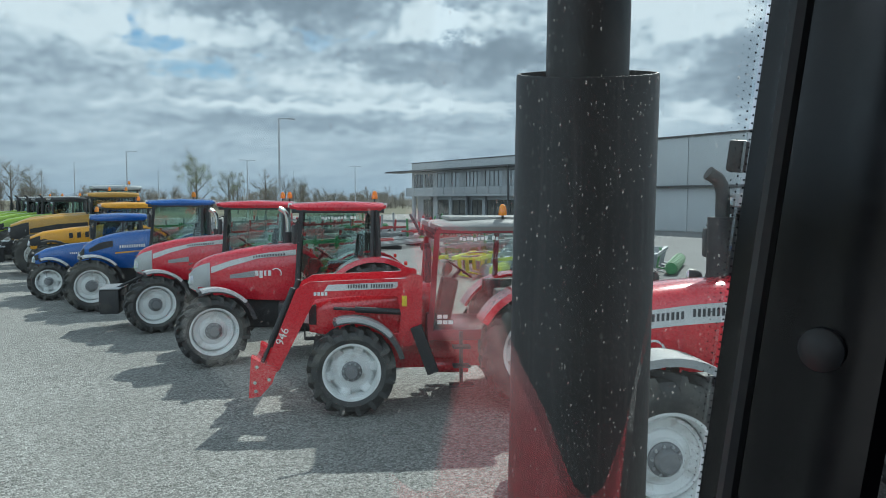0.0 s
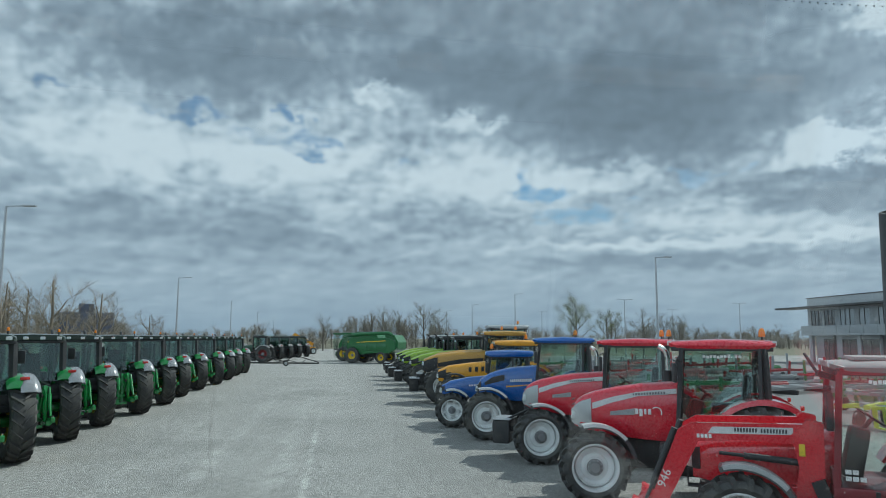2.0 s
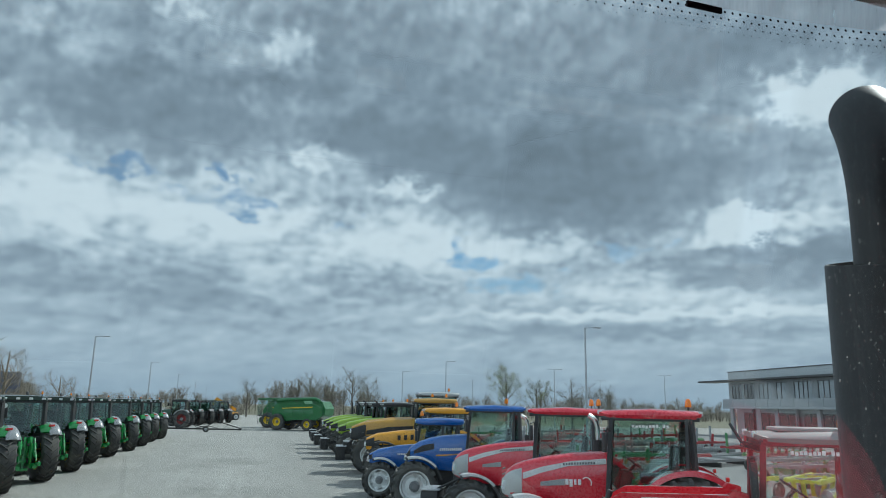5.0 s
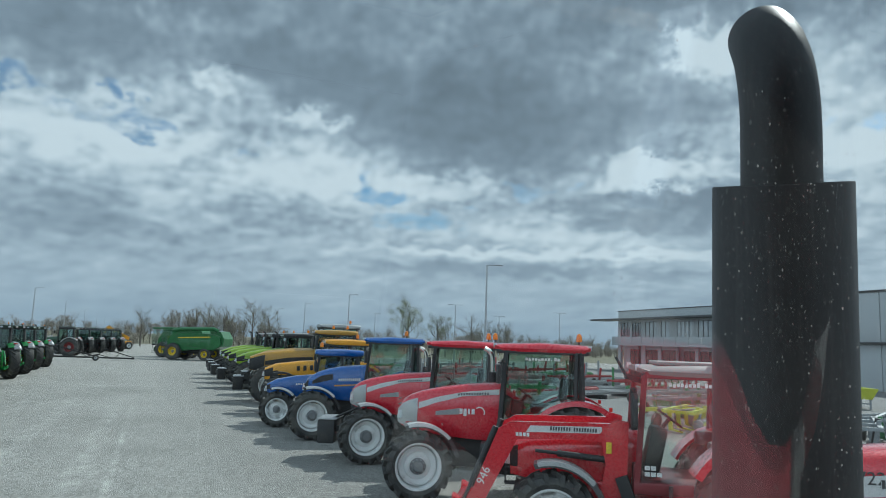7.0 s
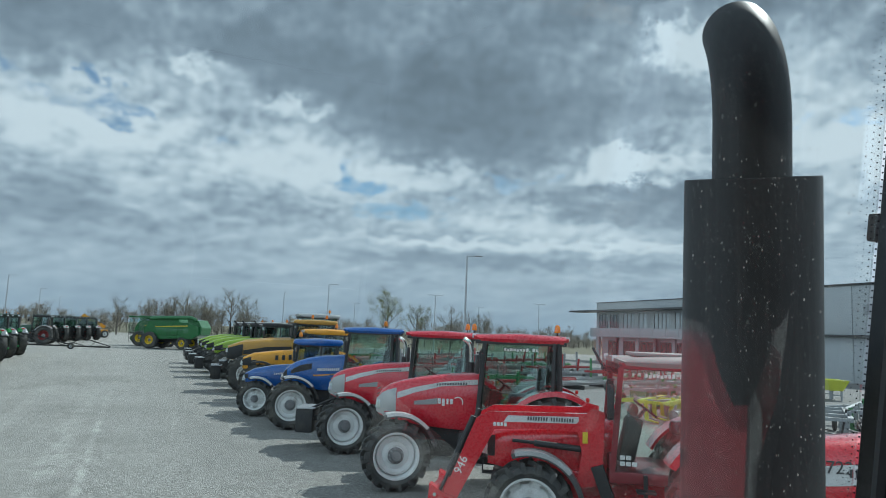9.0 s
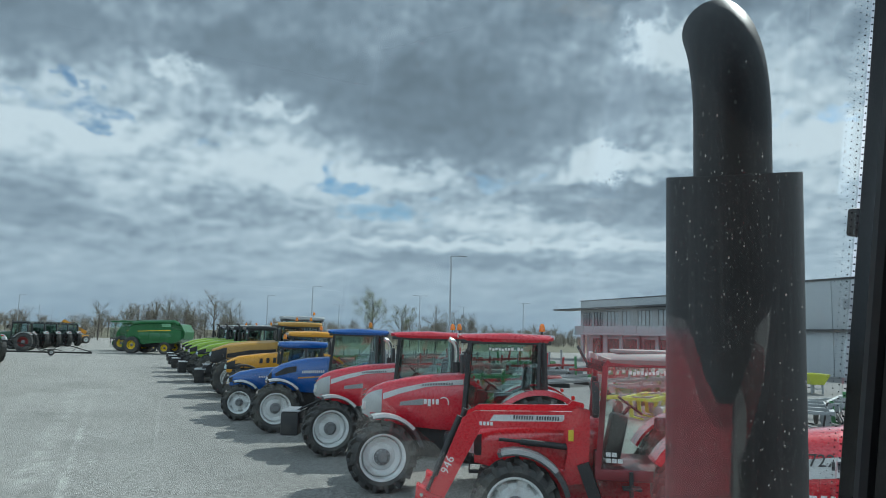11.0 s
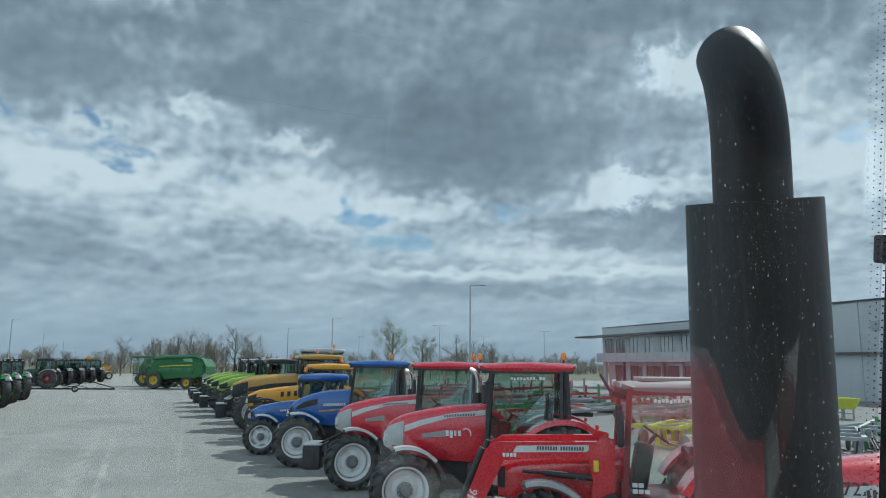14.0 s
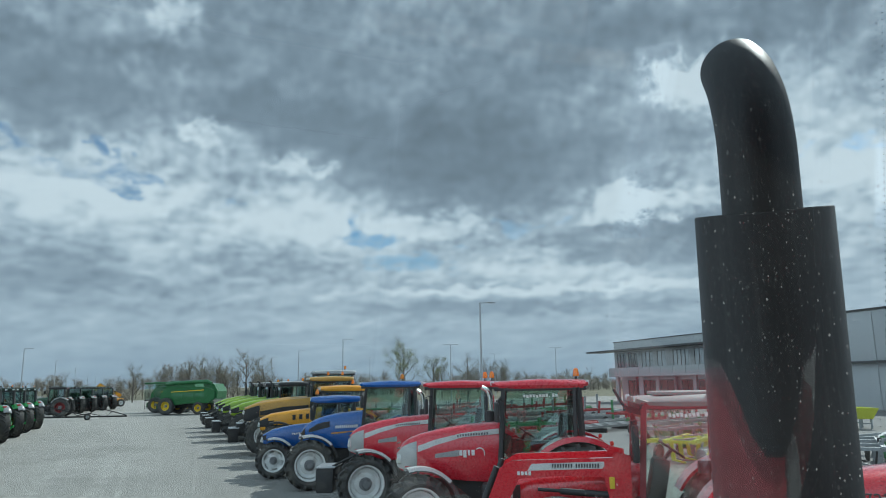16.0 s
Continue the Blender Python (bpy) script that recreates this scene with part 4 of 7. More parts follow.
# ---- tractor kinds ----
# the red paint again, with the shade on the cab posts put into its colour
SHADED_RED = mat("shaded_red_cab_post", (0.20, 0.012, 0.020), 0.4, scale=4, coat=0.4)
MF = dict(lobed=True, label="red loader tractor with a grey roof and pale rims", wb=2.60, Rf=0.61, wf=0.40, rf=0.385, Rr=0.83, wr=0.48, rr=0.52, tf=0.80, tr=0.84,
          paint=RED2, roof=ROOF_GREY, roof_panel=ROOF_GREY, posts=SHADED_RED, front_fender=FENDER_DARK, exhaust=False, sticker=True, papers=True, seat=FENDER_GREY, cab=(-0.35, 1.50, 0.80, 1.10, 2.68), chassis=RED2,
          hood=[(1.45, 0.37, 0.98, 1.74), (2.2, 0.36, 0.98, 1.68), (2.9, 0.33, 1.0, 1.60), (3.2, 0.28, 1.05, 1.50)], beacons=[(0.45, 0.55)], bpost=0.36, lean=0.10,
          exhaust_drop=0.2, lights_front=2, fender_a1=165, roof_over=0.10, steps="post", tank=False, fender_edge=SILVER, glass=GLASS_CLEAR, mirrors=False, roof_th=0.16)
MF7 = dict(label="large red tractor with a pale stripe along the hood", wb=2.95, Rf=0.76, wf=0.48, rf=0.42, Rr=0.98, wr=0.58, rr=0.54, tf=0.90, tr=0.95,
           paint=RED2, roof=SILVER, posts=BLACK, front_fender=FENDER_GREY, cab=(-0.15, 1.62, 0.86, 1.35, 3.06),
           hood=[(1.75, 0.40, 1.34, 2.20), (2.5, 0.40, 1.34, 2.16), (3.3, 0.37, 1.34, 2.06), (3.7, 0.30, 1.4, 1.92)],
           panels=[([(1.78, 0.58, 0.80), (3.55, 0.52, 0.74)], DECAL, "pale grey stripe"), ([(2.55, 0.16, 0.50), (2.60, 0.16, 0.50)], RED, ""), ([(2.75, 0.16, 0.50), (2.80, 0.16, 0.50)], RED, ""), ([(2.95, 0.16, 0.50), (3.00, 0.16, 0.50)], RED, "")],
           bars=[(1.84 + 0.046 * k, 1.866 + 0.046 * k, 0.64, 0.73, INK) for k in range(14)] + [(2.55 + 0.046 * k, 2.576 + 0.046 * k, 0.625, 0.715, INK) for k in range(10)] + [(1.95 + 0.05 * k, 1.975 + 0.05 * k, 0.45, 0.51, WHITE) for k in range(5)], logo=(3.1, 0.28, 1.1),
           exhaust_at=(1.70, -0.62), exhaust_drop=-0.08, exhaust_r=0.15, lights_front=4, pillar_lamps=2.02, plate=True, glass=GLASS_CLEAR)
MC = dict(label="red tractor with a silver grille and pale rims", wb=2.85, Rf=0.63, wf=0.46, rf=0.41, Rr=0.90, wr=0.55, rr=0.52, tf=0.86, tr=0.90,
          paint=RED, grille=SILVER, grille_len=0.36, sticker=True, papers=True, light_z=1.46, light_out=0.05, light_back=0.04, grille_z=(1.28, 1.86), front_fender=FENDER_DARK, fender_edge=FENDER_WHITE, cab=(-0.12, 1.40, 0.82, 1.12, 2.92),
          hood=[(1.35, 0.40, 1.05, 2.14), (2.0, 0.40, 1.08, 2.09), (2.5, 0.385, 1.12, 2.015), (2.9, 0.36, 1.18, 1.925), (3.12, 0.33, 1.22, 1.845), (3.24, 0.285, 1.26, 1.765), (3.31, 0.22, 1.29, 1.66)],
          panels=[([(1.40, 0.80, 0.89), (2.1, 0.78, 0.86), (2.6, 0.68, 0.80), (2.93, 0.56, 0.72)], DECAL, "pale grey stripe"), ([(2.15, 0.44, 0.56), (2.6, 0.42, 0.50)], FENDER_GREY, "")],
          bars=[(1.60 + 0.05 * k, 1.628 + 0.05 * k, 0.80, 0.84, INK) for k in range(12)], logo=(2.0, 0.50, 0.95), roof=RED, roof_over=0.22, lean=0.12, fender_a0=20, fender_a1=148, beacons=[(-0.15, -0.62)], steer=16, bpost=0.10, roof_th=0.17, exhaust_drop=0.24, exhaust_black=False)
MC2 = dict(MC, label="red tractor with a black front weight block", weight=(0.55, 0.95, BLACK), logo=None, sticker=False, papers=False, beacons=[(0.0, -0.55), (-0.15, 0.1)], steer=20, exhaust_drop=0.32, cab=(-0.12, 1.40, 0.82, 1.12, 2.93))
NH = dict(label="blue tractor with black fenders and pale rims", wb=2.78, Rf=0.68, wf=0.46, rf=0.42, Rr=0.92, wr=0.55, rr=0.52, tf=0.86, tr=0.90, paint=BLUE, roof=BLUE,
          front_fender=BLACK, fender_edge=FENDER_WHITE, cab=(-0.25, 1.35, 0.82, 1.15, 2.97), hood=[(1.3, 0.40, 1.05, 2.12), (2.0, 0.39, 1.08, 2.06), (2.4, 0.375, 1.14, 1.98), (2.7, 0.345, 1.21, 1.875), (2.9, 0.30, 1.27, 1.76), (3.0, 0.25, 1.29, 1.67), (3.06, 0.18, 1.31, 1.56)],
          panels=[([(2.25, 0.62, 0.80), (2.6, 0.55, 0.80), (2.85, 0.50, 0.66)], BLACK, "black side grille"), ([(1.4, 0.46, 0.49), (2.2, 0.40, 0.44)], YELLOW, "")],
          bars=[(1.45 + 0.06 * k, 1.485 + 0.06 * k, 0.56, 0.64, WHITE) for k in range(11)], beacons=[(0.1, -0.6)], steer=12, roof_over=0.2, exhaust=False, bpost=0.15, roof_th=0.18)
NH2 = dict(lobed=True, label="small blue tractor with black fenders", wb=2.32, Rf=0.56, wf=0.38, rf=0.34, Rr=0.78, wr=0.44, rr=0.46, tf=0.76, tr=0.80, paint=BLUE, roof=BLUE, front_fender=BLACK, fender_edge=FENDER_WHITE,
           cab=(-0.25, 1.20, 0.74, 1.0, 2.53), hood=[(1.15, 0.34, 0.90, 1.66), (1.8, 0.33, 0.92, 1.60), (2.4, 0.30, 0.98, 1.48), (2.7, 0.22, 1.05, 1.32)],
           bars=[(1.3 + 0.055 * k, 1.33 + 0.055 * k, 0.56, 0.64, WHITE) for k in range(9)], beacons=[(1.0, 0.5)], exhaust=False)
CH = dict(label="yellow tractor with a black grille", wb=2.9, Rf=0.72, wf=0.48, rf=0.40, Rr=0.95, wr=0.58, rr=0.52, tf=0.9, tr=0.92, paint=YELLOW, roof=YELLOW, rim=RIM,
          cab=(-0.3, 1.3, 0.82, 1.2, 2.86), hood=[(1.2, 0.40, 1.15, 2.05), (2.2, 0.39, 1.15, 1.96), (3.1, 0.36, 1.2, 1.84), (3.5, 0.28, 1.25, 1.66)], grille_len=0.3,
          panels=[([(1.7, 0.55, 0.78), (1.82, 0.55, 0.78)], BLACK, ""), ([(1.95, 0.55, 0.78), (2.07, 0.55, 0.78)], BLACK, ""), ([(2.2, 0.55, 0.78), (2.32, 0.55, 0.78)], BLACK, ""), ([(3.0, 0.1, 0.6), (3.3, 0.1, 0.6)], BLACK, ""), ([(1.25, 0.05, 0.36), (2.96, 0.08, 0.34)], BLACK, "black lower side panel")],
          beacons=[(0.0, 0.0)], front_fender=BLACK, lights_front=4, exhaust=False)
CH2 = dict(CH, label="ochre tractor with a black nose and a front plate", paint=GOLD, roof=GOLD, wb=3.2, Rf=0.80, Rr=1.0, cab=(-0.5, 1.3, 0.86, 1.45, 3.26), grille_len=0.62, grille_z=(1.35, 2.08),
           hood=[(1.2, 0.45, 1.3, 2.36), (2.4, 0.44, 1.3, 2.30), (3.5, 0.42, 1.34, 2.16), (4.0, 0.34, 1.4, 1.96)], panels=[([(1.3, 0.36, 0.68), (2.4, 0.38, 0.66), (3.36, 0.34, 0.54)], BLACK, "black side panel")],
           bars=[(3.5, 3.75, 0.40, 0.52, WHITE)], beacons=[(-0.2, 0.3), (0.4, 0.0)], weight=(0.45, 1.2, IRON), front_fender=None)
CH3 = dict(CH2, label="tall ochre tractor with a grey roof", roof=SILVER, cab=(-0.9, 1.0, 0.90, 1.65, 3.62), beacons=[(-0.6, 0.2)])
CL = dict(label="lime green tractor with black side louvres", wb=2.9, Rf=0.75, wf=0.48, rf=0.40, Rr=0.98, wr=0.58, rr=0.52, tf=0.9, tr=0.94, paint=LIME, roof=BLACK, roof_panel=WHITE, rim=RIM, grille_len=0.40,
          cab=(-0.5, 1.1, 0.84, 1.3, 3.08), hood=[(1.0, 0.42, 1.2, 2.24), (2.0, 0.41, 1.2, 2.16), (2.9, 0.38, 1.25, 1.98), (3.5, 0.30, 1.35, 1.72)],
          panels=[([(1.5 + 0.2 * k, 0.50, 0.76), (1.58 + 0.2 * k, 0.50, 0.76)], BLACK, "") for k in range(6)], beacons=[(-0.3, 0.3)], front_fender=BLACK, weight=(0.75, 1.2, IRON))
ROOF_DARK = mat("black_green_roof", (0.012, 0.030, 0.018), 0.3, coat=0.5)
FE_RIM = mat("dull_red_rim", (0.17, 0.015, 0.015), 0.5, scale=5)
JD = dict(label="green tractor seen from behind, with green linkage and grey fender tops", wb=2.75, Rf=0.72, wf=0.46, rf=0.40, Rr=0.96, wr=0.54, rr=0.52, tf=0.86, tr=0.97, post_w=0.13, tail_w=0.2, paint=GREEN, roof=ROOF_DARK, glass=GLASS_BRIGHT, busy_linkage=True, rim=RIM_YELLOW,
          rear_fender=GREEN, fender_tip=FENDER_CAP, chassis=GREEN, cab=(-0.30, 1.35, 0.84, 1.32, 3.02), hood=[(1.3, 0.40, 1.2, 2.10), (2.2, 0.38, 1.2, 2.0), (3.0, 0.34, 1.25, 1.86), (3.3, 0.26, 1.3, 1.7)],
          linkage=LIT_LINK_GREEN, lights_rear=4, beacon_s=0.6, beacons=[(-0.2, -0.62)], fender_a0=30, fender_a1=134, domed=True, front_fender=BLACK)
FE = dict(JD, domed=False, label="dark green tractor with red rims and pale fenders", paint=DKGREEN, roof=BLACK, roof_panel=DKGREEN, rim=FE_RIM, chassis=IRON, busy_linkage=False, rear_fender=FENDER_GREY, fender_tip=None, linkage=IRON, beacons=[], cab=(-0.30, 1.35, 0.86, 1.4, 3.15))

ROW = "tractors parked side by side along the lane"
for kind, h, x, y in ((MF7, 147, 5.18, 3.63), (MC, 152, 4.53, 12.45), (MC2, 156, 4.66, 16.38), (NH, 164, 4.23, 20.45), (NH2, 168, 3.74, 23.5), (CH, 172, 4.42, 27.2), (CH2, 174, 4.6, 31.6), (CH3, 176, 5.4, 35.6)):
    t = tractor(dict(kind, group=ROW))
    t.matrix_basis = place(h, x, y, kind)
    if kind is MF7:
        lettering("7722", 0.15, INK, t, Matrix.Translation((3.10, 0.3935, 1.885)) @ Matrix.Rotation(radians(4.3), 4, "Z") @ LEFT_SIDE)
lime = tractor(dict(CL, group=ROW))
lime.matrix_basis = place(178, 4.75, 40.0, CL)
for h, x, y in ((179, 4.75, 44.5), (181, 4.9, 49.0), (180, 5.1, 54.0)):
    copy_thing(lime, place(h, x, y, CL))

# ---- the loader tractor ----
mfl = tractor(dict(MF, group=ROW))
mfl.matrix_basis = place(149, 5.00, 8.46, MF)
for s in (1, -1):
    y = s * 0.50
    bm = B()
    plate(bm, [(1.72, 1.58), (1.74, 1.84), (3.18, 1.80), (3.36, 1.70), (3.80, 0.62), (3.70, 0.50), (3.60, 0.58), (3.10, 1.56), (2.60, 1.60)], y - 0.055, y + 0.055)
    arm = part("loader_arm", bm, RED2, mfl)
    bm = B()
    plate(bm, [(1.95, 1.70), (1.95, 1.79), (2.92, 1.76), (2.98, 1.67)], y + s * 0.056, y + s * 0.060)
    part("arm_stripe", bm, DECAL, arm, "pale stripe")
    bm = B()
    for a, b in [(2.02 + 0.036 * k + (0.03 if k > 8 else 0), 2.042 + 0.036 * k + (0.03 if k > 8 else 0)) for k in range(17)]:
        plate(bm, [(a, 1.715), (a, 1.765), (b, 1.757), (b, 1.707)], y + s * 0.061, y + s * 0.064)
    part("marking", bm, INK, arm)
    bm = B()
    for k in range(4):
        box(bm, (3.10 - 0.05 * k, y + s * 0.060, 1.635), (0.036, 0.006, 0.05))
    part("logo", bm, WHITE, arm, "white dealer mark as plain bars")
    if s > 0:
        lettering("946", 0.17, WHITE, arm, Matrix.Translation((3.55, y + 0.058, 1.05)) @ LEFT_SIDE @ Matrix.Rotation(radians(68), 4, "Z"))
    bm = B()
    plate(bm, [(1.62, 0.9), (1.60, 1.86), (1.78, 1.90), (1.98, 1.70), (1.90, 1.30), (1.98, 0.85)], y - 0.085, y - 0.06)
    plate(bm, [(1.62, 0.9), (1.60, 1.86), (1.78, 1.90), (1.98, 1.70), (1.90, 1.30), (1.98, 0.85)], y + 0.06, y + 0.085)
    box(bm, (1.85, s * 0.32, 0.95), (0.34, 0.36, 0.2), 0.02)
    part("loader_mast", bm, RED2, mfl)
    bm = B()
    rod(bm, (1.85, y, 1.35), (2.55, y, 1.40), 0.045)
    rod(bm, (2.5, y, 1.40), (2.85, y, 1.42), 0.025)
    part("lift_cylinder", bm, BLACK, arm)
    bm = B()
    rod(bm, (3.40, y + s * 0.02, 1.72), (3.72, y + s * 0.02, 0.95), 0.042)
    rod(bm, (3.7, y + s * 0.02, 1.0), (3.86, y + s * 0.02, 0.62), 0.024)
    part("tilt_cylinder", bm, BLACK, arm)
    bm = B()
    plate(bm, [(3.62, 0.62), (3.78, 0.66), (3.98, 0.78), (4.02, 0.20), (3.86, 0.22), (3.70, 0.40)], y - 0.09, y + 0.09)
    br = part("tool_carrier_plate", bm, RED2, mfl)
    for x, z in ((3.92, 0.30), (3.93, 0.42), (3.90, 0.64), (3.74, 0.46)):
        bm = B()
        rod(bm, (x, y + s * 0.09, z), (x, y + s * 0.115, z), 0.026, seg=8)
        part("pin", bm, CHROME, br)
bm = B()
box(bm, (3.92, 0, 0.66), (0.09, 0.95, 0.09), 0.01)
box(bm, (3.95, 0, 0.26), (0.07, 0.95, 0.09), 0.01)
box(bm, (3.52, 0, 0.92), (0.12, 0.9, 0.12), 0.015)
part("loader_cross_tube", bm, RED2, mfl)
bm = B()
beam(bm, (1.70, 0.62, 1.16), (1.46, 0.66, 0.50), 0.10, 0.16)
part("side_step_shield", bm, BLACK, mfl)
bm = B()
box(bm, (1.86, 0.592, 1.52), (0.07, 0.006, 0.15), 0.002)
part("warning_label", bm, IMPL_LABEL, mfl, "yellow warning label")
bm = B()
rod(bm, (1.54, 0.70, 1.80), (1.56, 0.82, 2.34), 0.045, seg=12)
box(bm, (1.55, 0.82, 2.06), (0.09, 0.16, 0.44), 0.03)
part("folded_mirror", bm, BLACK, mfl)
bm = B()
beam(bm, (1.40, 0.62, 2.42), (1.66, 0.78, 2.50), 0.05, 0.07)
rod(bm, (1.64, 0.77, 2.48), (1.78, 0.68, 2.74), 0.02, seg=8)
part("mirror_bracket", bm, BLACK, mfl)

# ---- the green row ----
jd = tractor(dict(JD, group="green tractors in a row"))
GREEN_ROW = [14.0, 18.3, 22.0, 25.4, 29.2, 33.2, 37.4, 41.8, 46.6, 51.6, 57.0, 61.5]
for k, y in enumerate(GREEN_ROW):
    m = place(119 + 3 * math.sin(k * 2.1), -7.65 + 0.15 * math.sin(k * 1.7), y, JD, hub=False)
    if k == 0:
        jd.matrix_basis = m
    else:
        copy_thing(jd, m)

# ---- dark tractors at the far end ----
fe = tractor(dict(FE, group="dark tractors at the far end"))
for k in range(6):
    m = place(171, -11.4, 88, FE) if k == 0 else place(112, -9.6 + 1.0 * k, 90 + 4.4 * k, FE, hub=False)
    if k == 0:
        fe.matrix_basis = m
    else:
        copy_thing(fe, m)


# ---- combine harvester ----
CGREEN = mat("harvester_green_paint", (0.010, 0.125, 0.028), 0.30, coat=0.5, scale=2)
def combine():
    t = thing("combine_harvester", "green combine harvester with yellow rims and a yellow stripe", "combine", "combines at the end of the lane")
    for s in (1, -1):
        wheel(t, "front_wheel", 0, s * 1.35, 0.92, 0.70, 0.46, RIM_YELLOW)
        wheel(t, "rear_wheel", -3.6, s * 1.2, 0.68, 0.5, 0.36, RIM_YELLOW)
    bm = B()
    plate(bm, [(0.75, 1.2), (0.75, 2.1), (0.2, 2.95), (-4.3, 2.9), (-5.4, 2.6), (-5.5, 1.6), (-4.6, 1.15), (-2.6, 1.25), (-1.2, 1.0)], -1.4, 1.4)
    bmesh.ops.bevel(bm, geom=bm.edges[:], offset=0.08, segments=2, affect="EDGES")
    body = part("body", bm, CGREEN, t)
    for s in (1, -1):
        bm = B()
        plate(bm, [(-0.5, 2.35), (-0.5, 2.42), (-4.2, 2.62), (-4.2, 2.52)], s * 1.402, s * 1.41)
        part("stripe", bm, RIM_YELLOW, body, "yellow stripe")
        for k in range(3):
            bm = B()
            box(bm, (-1.2 - k * 1.25, s * 1.41, 1.85), (1.15, 0.03, 0.75), 0.02)
            part("side_door", bm, CGREEN, body)
    bm = B()
    plate(bm, [(0.0, 2.95), (-0.3, 3.55), (-2.9, 3.55), (-3.2, 2.92)], -1.3, 1.3)
    part("grain_tank", bm, CGREEN, t)
    bm = B()
    plate(bm, [(-4.2, 2.5), (-4.0, 3.3), (-5.2, 3.2), (-5.7, 2.4), (-5.6, 1.7)], -1.15, 1.15)
    part("rear_hood", bm, CGREEN, t)
    bm = B()
    tube(bm, [(0.1, 1.3, 3.2), (-1.0, 1.42, 3.35), (-4.6, 1.42, 3.45), (-5.1, 1.42, 3.2)], 0.2, 14)
    part("unloading_auger", bm, CGREEN, t)
    bm = B()
    plate(bm, [(1.7, 1.5), (1.85, 2.4), (1.6, 3.3), (0.25, 3.3), (0.2, 1.6)], -0.85, 0.85)
    c = part("cab_glass", bm, GLASS, t)
    bm = B()
    box(bm, (0.95, 0, 3.4), (1.7, 1.9, 0.2), 0.06)
    part("cab_roof", bm, CGREEN, c)
    bm = B()
    box(bm, (1.0, 0, 1.45), (1.5, 1.7, 0.16), 0.03)
    box(bm, (0.7, 0, 2.0), (0.5, 0.5, 0.9), 0.05)
    part("cab_floor", bm, BLACK, c)
    bm = B()
    plate(bm, [(0.6, 1.5), (1.5, 1.1), (1.5, 0.6), (0.6, 0.8)], -0.75, 0.75)
    part("feeder_house", bm, CGREEN, t)
    bm = B()
    box(bm, (-1.8, 0, 0.95), (4.0, 1.2, 0.5), 0.05)
    rod(bm, (0, -1.3, 0.92), (0, 1.3, 0.92), 0.18)
    rod(bm, (-3.6, -1.2, 0.68), (-3.6, 1.2, 0.68), 0.12)
    part("chassis", bm, IRON, t)
    bm = B()
    for k in range(5):
        box(bm, (1.3, 1.15, 0.5 + 0.25 * k), (0.4, 0.3, 0.03), 0.005)
    beam(bm, (1.12, 1.15, 0.4), (1.12, 1.15, 2.4), 0.03, 0.03)
    beam(bm, (1.48, 1.15, 0.4), (1.48, 1.15, 2.4), 0.03, 0.03)
    part("ladder", bm, BLACK, t)
    return t


harvester = combine()
harvester.matrix_basis = pose(2.5, 85.0, 0, 0, 0, 150)
copy_thing(harvester, pose(1.5, 93.0, 0, 0, 0, 152))


# ---- long black truss bar lying across the lane's end ----
bm = B()
beam(bm, (-17.5, 0, 0.45), (-1.4, 0, 0.28), 0.12, 0.14)
beam(bm, (-17.5, 0, 1.55), (-8.5, 0, 1.40), 0.10, 0.10)
beam(bm, (-8.5, 0, 1.40), (-4.9, 0, 0.45), 0.10, 0.10)
beam(bm, (-4.0, 0, 1.15), (-1.4, 0, 0.35), 0.08, 0.08)
for k in range(7):
    x = -17.0 + k * 1.9
    zt = 1.45 if x < -8.5 else max(0.5, 1.4 - (x + 8.5) * 0.27)
    beam(bm, (x, 0, 0.42), (x + 0.95, 0, zt), 0.06, 0.06)
    beam(bm, (x + 0.95, 0, zt), (x + 1.9, 0, 0.40), 0.06, 0.06)
beam(bm, (-4.8, 0, 0.4), (-4.0, 0, 1.15), 0.07, 0.07)
beam(bm, (-3.2, 0, 0.3), (-2.7, 0, 0.75), 0.05, 0.05)
truss = single("implement_boom", bm, IRON, "long black steel truss boom lying on the gravel", "implement", m=pose(-0.4, 75.6, 0))
for x in (-4.77, -11.0, -17.0):
    wheel(truss, "support_wheel", x, -0.14, 0.30, 0.2, 0.15, RIM)


# ---- yellow telehandler with its arm up ----
t = thing("telehandler", "yellow telehandler with its arm raised", "telehandler", m=pose(-5.6, 128, 0, 0, 0, 200))
for s in (1, -1):
    wheel(t, "front_wheel", 1.3, s * 0.9, 0.6, 0.42, 0.32, RIM)
    wheel(t, "rear_wheel", -1.3, s * 0.9, 0.6, 0.42, 0.32, RIM)
bm = B()
box(bm, (0, 0, 0.95), (3.6, 1.3, 0.7), 0.08)
part("chassis", bm, YELLOW, t)
bm = B()
beam(bm, (-1.6, -0.3, 1.7), (1.9, -0.3, 3.5), 0.4, 0.5)
beam(bm, (1.8, -0.3, 3.45), (2.6, -0.3, 2.2), 0.35, 0.4)
part("boom", bm, YELLOW, t)
bm = B()
box(bm, (0.1, 0.4, 1.85), (1.3, 0.8, 1.1), 0.08)
part("cab", bm, GLASS, t)
bm = B()
box(bm, (0.1, 0.4, 2.44), (1.35, 0.85, 0.08), 0.03)
part("cab_roof", bm, BLACK, t)


